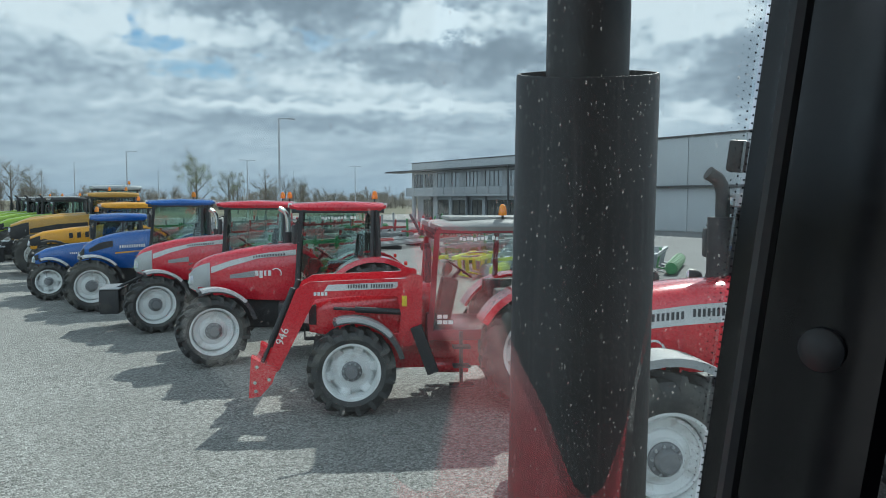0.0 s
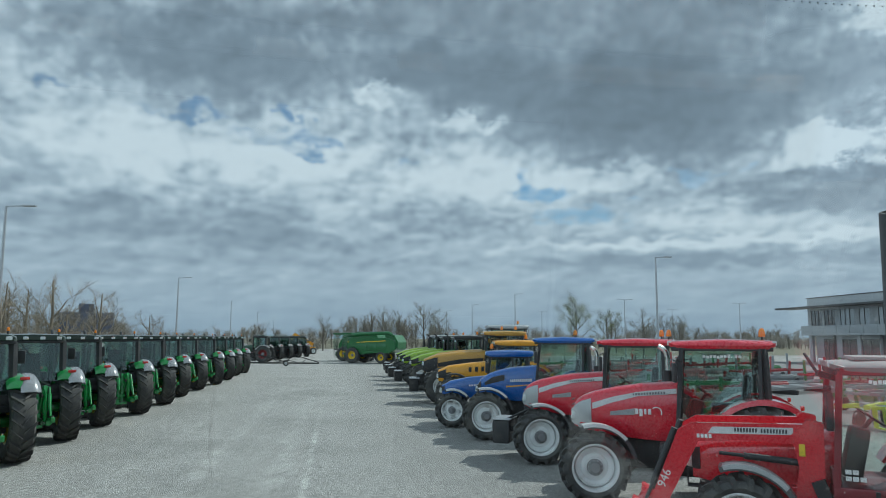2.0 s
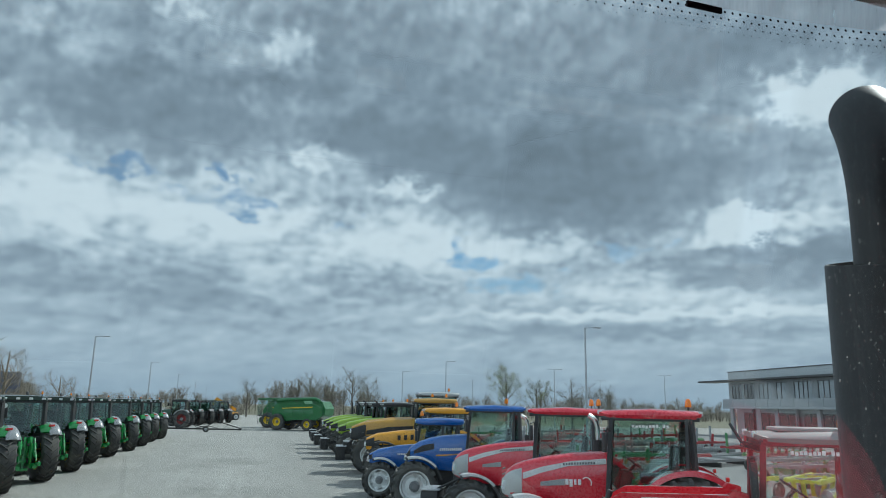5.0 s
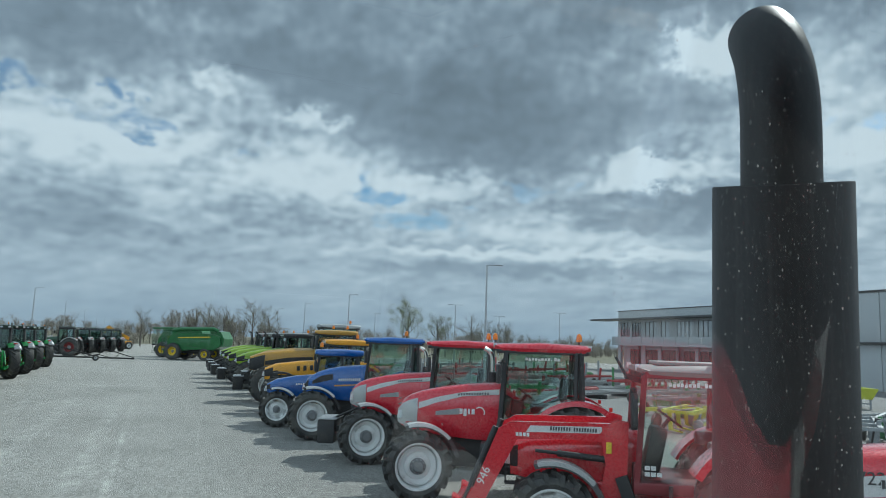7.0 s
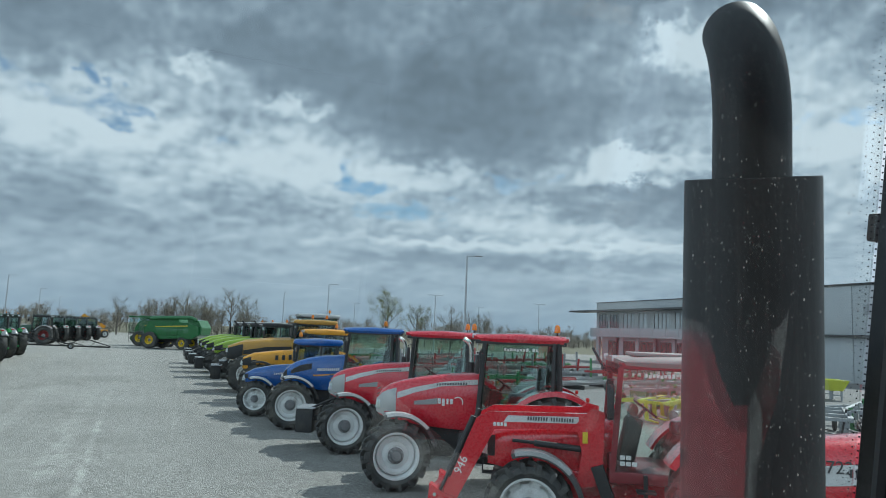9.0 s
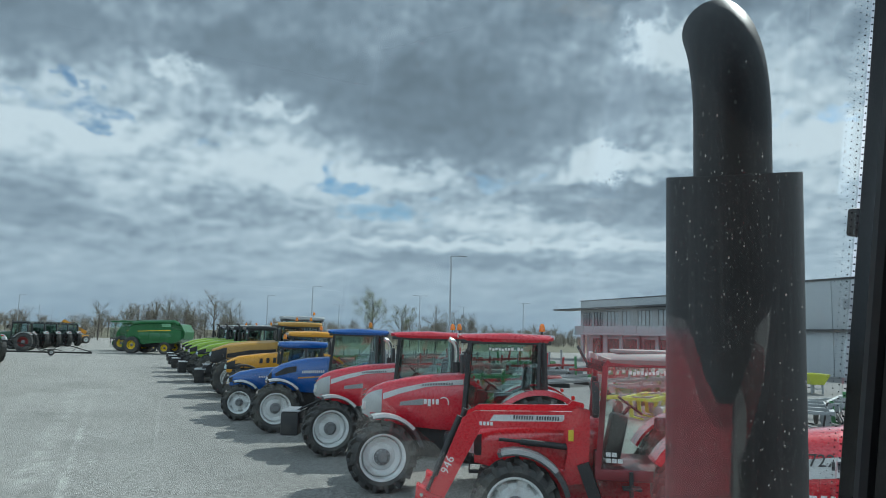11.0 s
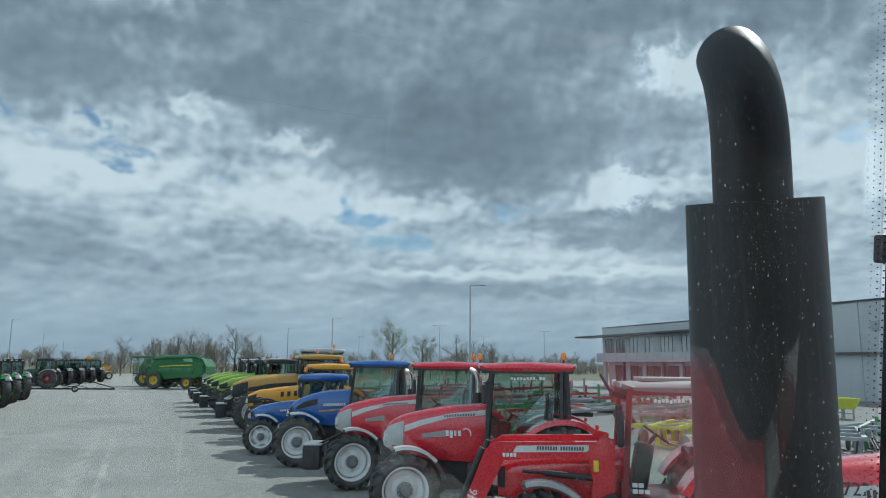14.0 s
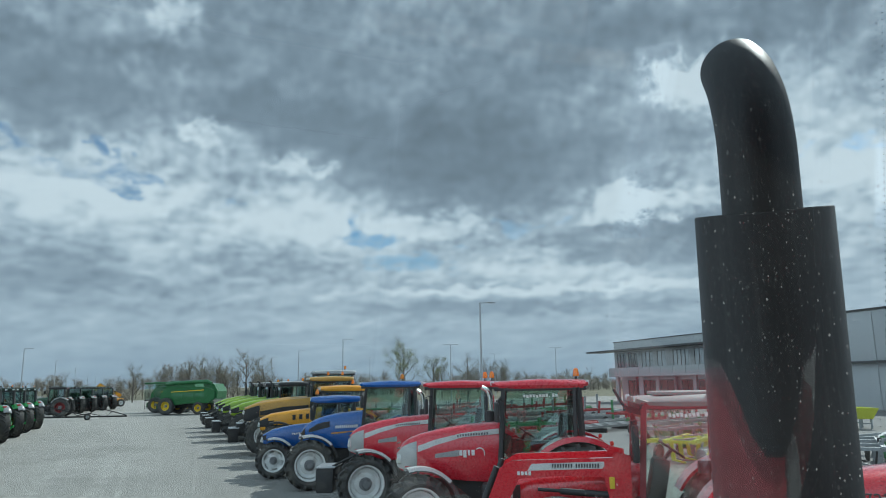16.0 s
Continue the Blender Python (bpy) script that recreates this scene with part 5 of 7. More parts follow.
# ---- lamp posts ----
def lamp_post(x, y, arm, group, two=False):
    t = thing("street_lamp", "slim galvanised lamp post with a flat lamp arm", "street lamp", group, m=pose(x, y, 0, 0, 0, arm))
    bm = B()
    tube(bm, [(0, 0, 0), (0, 0, 4.5), (0, 0, 9.0)], [0.10, 0.08, 0.055], 10)
    box(bm, (0, 0, 0.02), (0.35, 0.35, 0.04), 0.01)
    part("pole", bm, STEEL, t)
    for s in (1, -1) if two else (1,):
        bm = B()
        beam(bm, (0, 0, 8.98), (s * 0.75, 0, 9.03), 0.05, 0.05)
        a = part("lamp_arm", bm, STEEL, t)
        bm = B()
        box(bm, (s * 1.0, 0, 9.04), (0.60, 0.26, 0.07), 0.02)
        part("lamp_head", bm, STEEL, a)
    return t


for k, (x, y) in enumerate([(-15.5, 35.3), (-16.3, 76.2), (-17.7, 123.7), (-18.8, 174.5), (-19.6, 229), (-21.2, 297), (-21.8, 349), (-23.7, 423)]):
    lamp_post(x, y, 0, "lamp posts along the verge")
for x, y, two in [(23.6, 50.3, False), (24.3, 96.2, False), (24.5, 129, False), (24.3, 158.7, False), (44.7, 106.8, True), (69.5, 141.1, True), (68.9, 114.7, True), (46.5, 159, True)]:
    lamp_post(x, y, 0, "lamp posts across the yard", two)

# ---- the building: along the yard's far side ----
CLAD = mat("pale_grey_wall_panel", (0.42, 0.44, 0.45), 0.55, 0.1, var=0.06, scale=0.4)
CLAD2 = mat("mid_grey_wall_panel", (0.30, 0.315, 0.325), 0.55, var=0.08, scale=0.4)
DARK = mat("dark_grey_trim", (0.06, 0.062, 0.065), 0.5, scale=1)
WINGLASS = mat("dark_window_glass", (0.03, 0.04, 0.045), 0.08, var=0.2, scale=0.3, coat=1.0)
hall_dir = math.degrees(math.atan2(30.7 - 85.1, 56.8 - 60.7))      # along the front, from the far corner to the near end
building = thing("office_building", "two-storey grey office block joined to a long pale hall", "building", m=pose(60.7, 85.1, 0, 0, 0, hall_dir))
# here x runs along the front, y points into the yard's other side (away from the lane is +y)


def wall_with_openings(parent, name, x0, x1, z0, z1, holes, m, th=0.3):
    """A wall in the front's plane with real openings; holes: (x0, x1, z0, z1)."""
    xs = sorted({x0, x1, *[h[0] for h in holes], *[h[1] for h in holes]})
    zs = sorted({z0, z1, *[h[2] for h in holes], *[h[3] for h in holes]})
    bm = B()
    for a, b in zip(xs, xs[1:]):
        run = None
        for c, d in zip(zs, zs[1:]):
            inside = any(h[0] - 1e-6 <= a and b <= h[1] + 1e-6 and h[2] - 1e-6 <= c and d <= h[3] + 1e-6 for h in holes)
            if inside:
                if run:
                    box(bm, ((a + b) / 2, th / 2, (run + c) / 2), (b - a, th, c - run))
                run = None
            elif run is None:
                run = c
        if run is not None:
            box(bm, ((a + b) / 2, th / 2, (run + z1) / 2), (b - a, th, z1 - run))
    return part(name, bm, m, parent, smooth=0)


OFFICE = 24.5
up = [(0.7, 3.0, 4.55, 6.5), (3.5, 5.7, 4.55, 6.5), (6.7, 9.3, 4.55, 6.5), (10.2, 12.0, 3.6, 6.5), (13.5, 16.6, 4.55, 6.5), (17.6, 21.1, 4.55, 6.5), (21.9, 24.1, 4.55, 6.5)]
dn = [(3.1, 5.0, 0.2, 2.9), (6.8, 9.5, 0.9, 2.9), (10.4, 13.4, 0.9, 2.9), (14.8, 17.0, 0.2, 2.9), (18.0, 24.0, 0.9, 2.9)]
# upper panes: their bright reflection is put into a pale base colour
PALE_PANE = mat("pale_reflecting_window_glass", (0.33, 0.36, 0.38), 0.12, var=0.25, scale=0.5, coat=1.0)
w = wall_with_openings(building, "office_wall", 0, OFFICE, 0, 7.0, up + dn, CLAD2)
for a, b, c, d in up + dn:
    top = c > 3
    bm = B()
    box(bm, ((a + b) / 2, 0.09, (c + d) / 2), (b - a, 0.03, d - c))
    pn = part("window_pane", bm, PALE_PANE if top and a > 5 else WINGLASS, w)
    nb = max(2, round((b - a) / (0.8 if top else 1.5)))
    for k in range(nb + 1):
        bm = B()
        box(bm, (a + (b - a) * k / nb, 0.05, (c + d) / 2), (0.09, 0.05, d - c))
        part("mullion", bm, DARK, pn)
    for z in (c, d):
        bm = B()
        box(bm, ((a + b) / 2, 0.045, z), (b - a, 0.05, 0.09))
        part("window_rail", bm, DARK, pn)
bm = B()
box(bm, (OFFICE / 2, 6.2, 7.55), (OFFICE, 12.4, 1.1), 0.03)
part("parapet", bm, CLAD, building, "pale parapet band")
bm = B()
box(bm, (OFFICE / 2, 6.2, 8.14), (OFFICE + 0.2, 12.6, 0.10), 0.02)
part("parapet_cap", bm, DARK, building)
bm = B()
box(bm, (OFFICE / 2 - 2.6, -0.4, 6.92), (OFFICE + 4.6, 2.6, 0.22), 0.03)
part("canopy", bm, DARK, building, "thin dark canopy")
bm = B()
box(bm, (OFFICE / 2, -0.5, 3.45), (OFFICE, 1.1, 0.22), 0.02)
balc = part("balcony", bm, CLAD2, building)
for k in range(10):
    bm = B()
    box(bm, (OFFICE * (k + 0.5) / 10, -1.0, 4.05), (OFFICE / 10 - 0.06, 0.05, 1.0), 0.01)
    part("balcony_panel", bm, CLAD2, balc)
bm = B()
box(bm, (OFFICE / 2, 6.5, 3.5), (OFFICE - 0.7, 11.5, 7.0))
part("office_core", bm, CLAD2, building)
bm = B()
for x in (23.6,):
    rod(bm, (x, -1.2, 0), (x, -1.2, 6.9), 0.11)
part("canopy_column", bm, DARK, building)
bm = B()
box(bm, (OFFICE + 32, 10, 4.3), (64, 19.6, 8.6), 0.02)
hall = part("hall", bm, CLAD, building, "pale sheet-clad hall")
for k in range(11):
    bm = B()
    box(bm, (OFFICE + 2.9 + 5.8 * k, 0.16, 6.3), (5.72, 0.10, 4.4), 0.015)
    part("wall_panel", bm, CLAD, hall)
    bm = B()
    box(bm, (OFFICE + 2.9 + 5.8 * k, 0.17, 2.0), (5.72, 0.08, 3.9), 0.015)
    part("wall_panel", bm, CLAD2 if k in (0, 1) else CLAD, hall)
bm = B()
box(bm, (OFFICE + 32, -0.15, 4.12), (64, 0.8, 0.16), 0.02)
part("hall_ledge", bm, DARK, hall)
bm = B()
box(bm, (OFFICE + 32, 10, 8.66), (64.3, 20.1, 0.14), 0.03)
part("hall_roof_edge", bm, DARK, hall)
for x, w_ in ((3.0, 4.6), (9.0, 4.4), (31.0, 5.0)):
    bm = B()
    box(bm, (OFFICE + x, 0.06, 1.95), (w_, 0.08, 3.7), 0.02)
    d = part("roller_door", bm, WINGLASS if x < 20 else CLAD2, hall)
    for k in range(6):
        bm = B()
        box(bm, (OFFICE + x, 0.01, 0.4 + 0.6 * k), (w_, 0.04, 0.05))
        part("door_slat", bm, DARK, d)
bm = B()
box(bm, (OFFICE + 3, 7, 8.95), (3.0, 2.0, 0.6), 0.05)
part("roof_vent", bm, CLAD, hall)
for k, x in enumerate((19.0, 40.0)):
    bm = B()
    box(bm, (OFFICE + x, 0.10, 6.4), (0.9, 0.08, 0.9), 0.02)
    part("wall_vent", bm, CLAD2, hall)

# ---- implements standing in the yard behind the row ----
IMPL_RED = mat("implement_red_paint", (0.36, 0.03, 0.035), 0.45, scale=4, dirt=(0.2, 0.14, 0.12))
IMPL_GREEN = mat("implement_green_paint", (0.06, 0.22, 0.08), 0.45, scale=4)
IMPL_YEL = mat("implement_yellow_green_paint", (0.55, 0.58, 0.05), 0.45, scale=4)
IMPL_GREY = mat("implement_grey_steel", (0.28, 0.30, 0.31), 0.5, 0.3, scale=4)


def tillage(name, label, x, y, h, n, width, tall, main, second, group):
    """A folded field implement: a tube frame on feet, a row of upright arms and shares, a drawbar."""
    t = thing(name, label, "implement", group, m=pose(x, y, 0, 0, 0, h))
    bm = B()
    for yy in (-0.5, 0.5):
        beam(bm, (-width / 2, yy, 0.75), (width / 2, yy, 0.75), 0.14, 0.14)
    for xx in (-width / 2, -width / 6, width / 6, width / 2):
        beam(bm, (xx, -0.55, 0.75), (xx, 0.55, 0.75), 0.10, 0.10)
    beam(bm, (-0.3, 0.5, 0.75), (0, 2.2, 0.55), 0.12, 0.14)
    beam(bm, (0.3, 0.5, 0.75), (0, 2.2, 0.55), 0.12, 0.14)
    fr_ = part("main_tube", bm, main, t)
    for k in range(n):
        xx = -width / 2 + width * (k + 0.5) / n
        bm = B()
        beam(bm, (xx, -0.35 if k % 2 else 0.3, 0.1), (xx, -0.5 if k % 2 else 0.35, tall * (0.85 + 0.15 * math.sin(k * 2.3))), 0.09, 0.13)
        beam(bm, (xx, -0.35 if k % 2 else 0.3, 0.12), (xx + 0.05, -0.75 if k % 2 else -0.1, 0.04), 0.14, 0.05)
        part("tine_arm", bm, main if k % 3 else second, fr_)
    for s in (1, -1):
        bm = B()
        lathe(bm, [(0.05, -0.06), (0.26, -0.05), (0.28, 0), (0.26, 0.05), (0.05, 0.06)], 16)
        part("gauge_wheel", bm, RUBBER, t, m=pose(s * width / 2.2, 0.85, 0.28))
    bm = B()
    rod(bm, (-width / 2, -1.1, 0.28), (width / 2, -1.1, 0.28), 0.22, seg=14)
    for k in range(16):
        a = 2 * math.pi * k / 16
        beam(bm, (-width / 2, -1.1 + 0.25 * math.cos(a), 0.28 + 0.25 * math.sin(a)), (width / 2, -1.1 + 0.25 * math.cos(a + 0.5), 0.28 + 0.25 * math.sin(a + 0.5)), 0.03, 0.03)
    part("packer_roller", bm, second, t)
    return t


YARD = "implements standing in the yard"
tillage("cultivator", "red field cultivator with upright arms, standing in the yard", 27.5, 33.5, 25, 9, 7.0, 1.9, IMPL_RED, IMPL_GREEN, YARD)
tillage("cultivator", "red folded cultivator standing in the yard", 31.0, 41.0, 20, 8, 6.0, 1.9, IMPL_RED, IMPL_GREEN, YARD)
tillage("disc_harrow", "grey steel disc harrow standing in the yard", 20.5, 22.0, 15, 10, 6.5, 1.0, IMPL_GREY, IMPL_GREY, YARD)
tillage("disc_harrow", "grey and green harrow standing in the yard", 24.0, 27.0, 15, 10, 7.0, 1.0, IMPL_GREY, IMPL_GREEN, YARD)
tillage("seed_drill", "black seed drill with grey frame tubes", 21.5, 17.0, 40, 8, 4.5, 1.0, IMPL_GREY, BLACK, YARD)
tillage("disc_harrow", "dark green and grey harrow standing in the yard", 25.5, 18.5, 30, 8, 5.0, 1.0, IMPL_GREY, IMPL_GREEN, YARD)
tillage("seed_drill", "dark seed drill with a row of black units", 21.0, 10.5, 60, 10, 6.0, 1.4, IMPL_GREY, BLACK, YARD)
tillage("seed_drill", "grey seed drill standing in the yard", 30.0, 14.0, 60, 10, 6.0, 1.3, IMPL_GREEN, IMPL_GREY, YARD)
tillage("seed_drill", "dark seed drill by the hall", 40.0, 20.5, 60, 8, 5.0, 1.2, BLACK, IMPL_GREY, YARD)


tillage("cultivator", "red seeder with tall upright arms in the yard", 29.5, 46.0, 22, 7, 6.5, 1.9, IMPL_RED, IMPL_GREY, YARD)
tillage("cultivator", "green and grey cultivator standing in the yard", 26.5, 31.0, 18, 9, 7.5, 1.1, IMPL_GREY, IMPL_GREEN, YARD)
tillage("mower", "yellow-green tedder folded on the ground", 18.3, 21.3, 35, 6, 3.2, 0.95, IMPL_YEL, IMPL_YEL, YARD)
tillage("mower", "yellow-green tedder with grey rollers", 20.0, 19.0, 20, 5, 3.0, 1.0, IMPL_YEL, IMPL_GREY, YARD)
tillage("seed_drill", "black seed drill with pale hopper lids", 17.0, 8.0, 70, 9, 5.0, 1.25, BLACK, WHITE, YARD)
tillage("disc_harrow", "dark disc harrow standing in the yard", 22.0, 38.0, 10, 9, 6.0, 1.2, IMPL_GREY, IMPL_RED, YARD)
tillage("disc_harrow", "grey harrow standing in the yard", 14.5, 27.0, 8, 9, 5.0, 1.1, IMPL_GREY, IMPL_GREEN, YARD)
tillage("cultivator", "green cultivator standing in the yard", 16.5, 33.0, 8, 9, 6.0, 1.3, IMPL_GREEN, IMPL_GREY, YARD)


for x, y, h, n, w_, tall, a_, b_ in ((15.0, 50.0, 12, 9, 6.0, 1.1, IMPL_GREY, IMPL_GREEN), (22.0, 54.0, 8, 10, 7.0, 1.3, IMPL_GREY, IMPL_RED), (17.0, 60.0, 14, 9, 6.5, 1.2, IMPL_GREEN, IMPL_GREY),
                                     (29.0, 56.0, 16, 8, 6.0, 1.5, IMPL_RED, IMPL_GREY), (25.0, 66.0, 10, 10, 8.0, 1.4, IMPL_GREY, IMPL_GREY), (36.0, 60.0, 18, 9, 7.0, 1.6, IMPL_RED, IMPL_GREEN),
                                     (33.0, 70.0, 10, 9, 7.0, 1.5, IMPL_GREY, IMPL_RED), (17.0, 43.0, 10, 9, 6.0, 1.2, IMPL_GREY, IMPL_GREY)):
    tillage("field_implement", "folded field implement with upright arms, far in the yard", x, y, h, n, w_, tall, a_, b_, YARD)


def rail_stack(x, y, h, length, n, m):
    """Long steel frame rails laid side by side on bearers."""
    t = thing("rail_stack", "long pale steel rails lying on dark bearers in the yard", "implement parts", YARD, m=pose(x, y, 0, 0, 0, h))
    for k in range(3):
        bm = B()
        box(bm, ((k - 1) * length * 0.38, 0, 0.12), (0.16, 0.34 * n + 0.3, 0.24), 0.01)
        part("bearer", bm, BLACK, t)
    for k in range(n):
        bm = B()
        beam(bm, (-length / 2, (k - (n - 1) / 2) * 0.34, 0.32 + 0.03 * (k % 2)), (length / 2, (k - (n - 1) / 2) * 0.34, 0.32 + 0.03 * (k % 2)), 0.16, 0.14)
        part("rail", bm, m, t)
    return t


rail_stack(23.5, 35.5, 20, 9.0, 5, STEEL)
rail_stack(27.0, 39.5, 18, 10.0, 4, STEEL)
rail_stack(30.0, 30.0, 15, 9.0, 5, STEEL)
rail_stack(24.0, 24.0, 18, 8.0, 4, STEEL)
rail_stack(20.0, 47.0, 14, 10.0, 5, STEEL)
rail_stack(27.0, 61.0, 12, 11.0, 5, STEEL)
rail_stack(34.0, 51.0, 16, 10.0, 4, STEEL)
tub = thing("hopper_tub", "lime green hopper tub standing in the yard", "implement", YARD, m=pose(37.2, 29.3, 0, 0, 0, 60))
bm = B()
loft(bm, [[(-x, -w, z), (x, -w, z), (x, w, z), (-x, w, z)] for x, w, z in ((0.75, 0.35, 0.55), (1.05, 0.6, 1.15), (1.0, 0.55, 1.15), (0.7, 0.3, 0.62))])
part("tub", bm, IMPL_YEL, tub)
for sx in (1, -1):
    bm = B()
    for sy in (1, -1):
        beam(bm, (sx * 0.62, sy * 0.3, 0), (sx * 0.62, sy * 0.3, 0.62), 0.08, 0.08)
    beam(bm, (sx * 0.62, -0.3, 0.3), (sx * 0.62, 0.3, 0.3), 0.06, 0.06)
    part("stand", bm, IMPL_GREY, tub)

# ---- trees ----
BARK = mat("grey_brown_bark", (0.16, 0.14, 0.12), 0.95, var=0.3, scale=3, bump=0.01)
TWIG = mat("bare_twigs", (0.20, 0.175, 0.145), 0.95, var=0.35, scale=0.8)
BUD = mat("young_spring_leaves", (0.20, 0.225, 0.09), 0.85, var=0.4, scale=0.6)
STRAW = mat("pale_straw_twigs", (0.24, 0.20, 0.15), 0.95, var=0.3, scale=1.0)
OLIVE = mat("dull_olive_leaves", (0.19, 0.185, 0.11), 0.9, var=0.4, scale=0.6)

FAR_BUD = mat("grey_brown_buds", (0.23, 0.205, 0.165), 0.9, var=0.35, scale=0.05)


def limbs(rng, bm, a, way, length, r, depth, ends, spread=0.55):
    """Branches that fork to thin twigs; ends collects points along the twigs."""
    pts, rs = [Vector(a)], [r]
    p, d = Vector(a), Vector(way).normalized()
    for k in range(3):
        d = (d + Vector((rng.uniform(-1, 1), rng.uniform(-1, 1), rng.uniform(-0.25, 0.55))) * 0.18).normalized()
        p = p + d * length / 3
        pts.append(p.copy())
        rs.append(max(0.012, r * (1 - 0.2 * (k + 1))))
    tube(bm, pts, rs, 5 if depth > 2 else 3, cap=False)
    if depth <= 1:
        ends.extend(pts[1:])
    if depth == 0:
        return
    for k in range(3 if depth > 1 else 4):
        q = pts[1 + k % 3]
        w = (d * 0.8 + Vector((rng.uniform(-1, 1), rng.uniform(-1, 1), rng.uniform(-0.35, 0.6))) * spread * 1.5).normalized()
        limbs(rng, bm, q, w, length * rng.uniform(0.55, 0.8), max(0.014, rs[1 + k % 3] * 0.6), depth - 1, ends, spread)


def leaf_cloud(rng, bm, ends, per, spread, size, slim=0.6):
    for e in ends:
        for _ in range(per):
            c = e + Vector((rng.gauss(0, 1), rng.gauss(0, 1), rng.gauss(0, 1))) * spread
            u = Vector((rng.uniform(-1, 1), rng.uniform(-1, 1), rng.uniform(-1, 1))).normalized() * size * rng.uniform(0.6, 1.3)
            v = u.orthogonal().normalized() * u.length * slim
            vs = [bm.verts.new(c + s) for s in (u, v, -u, -v)]
            bm.faces.new(vs)


TREE_MESHES = {}


def tree(seed, x, y, height, leafy, label, leaf=BUD, depth=4, spread=0.6, low=0.16, girth=1.0, bark=None):
    """A tree grown from its seed at ten metres, then scaled; a few seeds are shared."""
    key = (seed, leafy, leaf.name, spread)
    if key not in TREE_MESHES:
        rng = random.Random(seed)
        h = 10.0
        bm = B()
        ends = []
        tube(bm, [(0, 0, -0.1), (0.06, 0, h * 0.2), (0.0, 0.08, h * 0.45), (0.1, 0.0, h * 0.70)], [h * 0.020, h * 0.016, h * 0.010, h * 0.004], 8)
        for k in range(8):
            a = k * 2.4 + rng.uniform(-0.4, 0.4)
            z = h * (low + 0.50 * k / 8)
            limbs(rng, bm, Vector((0, 0, z)), (math.cos(a) * 0.8, math.sin(a) * 0.8, 0.9), h * (0.26 - 0.012 * k), h * 0.008, depth - 1, ends, spread)
        trunk = finish(bm, "trunk", bark or BARK)
        bm = B()
        leaf_cloud(rng, bm, ends, leafy, h * 0.022, h * (0.012 if leaf is STRAW else 0.006), 0.10 if leaf is STRAW else 0.6)
        TREE_MESHES[key] = (trunk, finish(bm, "crown", leaf, 0))
    t = thing("tree", label, "tree", "trees at the edge of the lot")
    t.matrix_basis = pose(x, y, 0, 0, 0, (seed * 77 + x * 13) % 360) @ Matrix.Diagonal((height / 10 * girth, height / 10 * girth, height / 10, 1))
    trunk, crown = TREE_MESHES[key]
    part("trunk", trunk, None, t)
    part("crown", crown, None, t, "sparse spring foliage")
    return t


def far_trees(name, seed, spots, label, leaf, twig=TWIG, per=4, size=0.13):
    """A wood too far off to count: trunks, forked twigs and thin foliage in one mesh."""
    rng = random.Random(seed)
    verts, faces, lv, lf = [], [], [], []

    def stick(a, b, ra, rb):
        n = len(verts)
        for p, r in ((a, ra), (b, rb)):
            verts.extend([(p.x - r, p.y, p.z), (p.x + r, p.y - r, p.z), (p.x + r, p.y + r, p.z)])
        for k in range(3):
            faces.append((n + k, n + (k + 1) % 3, n + 3 + (k + 1) % 3, n + 3 + k))

    def leaf_at(c, s):
        n = len(lv)
        u = Vector((rng.uniform(-1, 1), rng.uniform(-1, 1), rng.uniform(-1, 1))).normalized() * s
        v = u.orthogonal().normalized() * s * 0.7
        lv.extend([tuple(c + u), tuple(c + v), tuple(c - u), tuple(c - v)])
        lf.append((n, n + 1, n + 2, n + 3))

    for x, y, h in spots:
        base = Vector((x, y, -0.05))
        stick(base, base + Vector((rng.uniform(-0.3, 0.3), 0, h * 0.8)), h * 0.016, h * 0.004)
        for k in range(16):
            a, z = rng.uniform(0, 6.28), h * rng.uniform(0.06, 0.62)
            q = base + Vector((0, 0, z))
            e = q + Vector((math.cos(a), math.sin(a), 0)) * h * rng.uniform(0.08, 0.26) + Vector((0, 0, h * rng.uniform(0.12, 0.38)))
            stick(q, e, h * 0.007, h * 0.0035)
            for _ in range(5):
                f = q.lerp(e, rng.uniform(0.25, 1.0))
                g = f + Vector((rng.uniform(-1, 1), rng.uniform(-1, 1), rng.uniform(-0.1, 1.2))) * h * 0.12
                stick(f, g, h * 0.0035, h * 0.002)
                for _ in range(per):
                    leaf_at(f.lerp(g, rng.uniform(0.3, 1.1)) + Vector((rng.gauss(0, 1), rng.gauss(0, 1), rng.gauss(0, 1))) * 0.35, size * rng.uniform(0.6, 1.3))
    me = bpy.data.meshes.new(name)
    me.from_pydata(verts, [], faces)
    me.materials.append(twig)
    ob = tagged(new(name, me), label, "trees", kind="stuff")
    lm = bpy.data.meshes.new("foliage")
    lm.from_pydata(lv, [], lf)
    lm.materials.append(leaf)
    part("foliage", lm, None, ob)
    return ob


rng = random.Random(4)
belt = []
for k in range(420):
    x = rng.uniform(-120, 260)
    y = 186 + rng.uniform(0, 30) + 0.05 * abs(x)
    clump = 0.75 + 0.35 * math.sin(x * 0.11) * math.sin(x * 0.043 + 1.0)
    belt.append((x, y, rng.uniform(7.0, 11.0) * clump * (0.8 if x > 70 else 1.0)))
far_trees("far_wood", 7, belt, "far belt of bare spring trees along the horizon", FAR_BUD)
rng = random.Random(9)
far_trees("far_hedge", 8, [(rng.uniform(-160, 300), rng.uniform(178, 186), rng.uniform(2.4, 4.6)) for k in range(420)], "far bare hedge along the edge of the field", FAR_BUD, per=2)

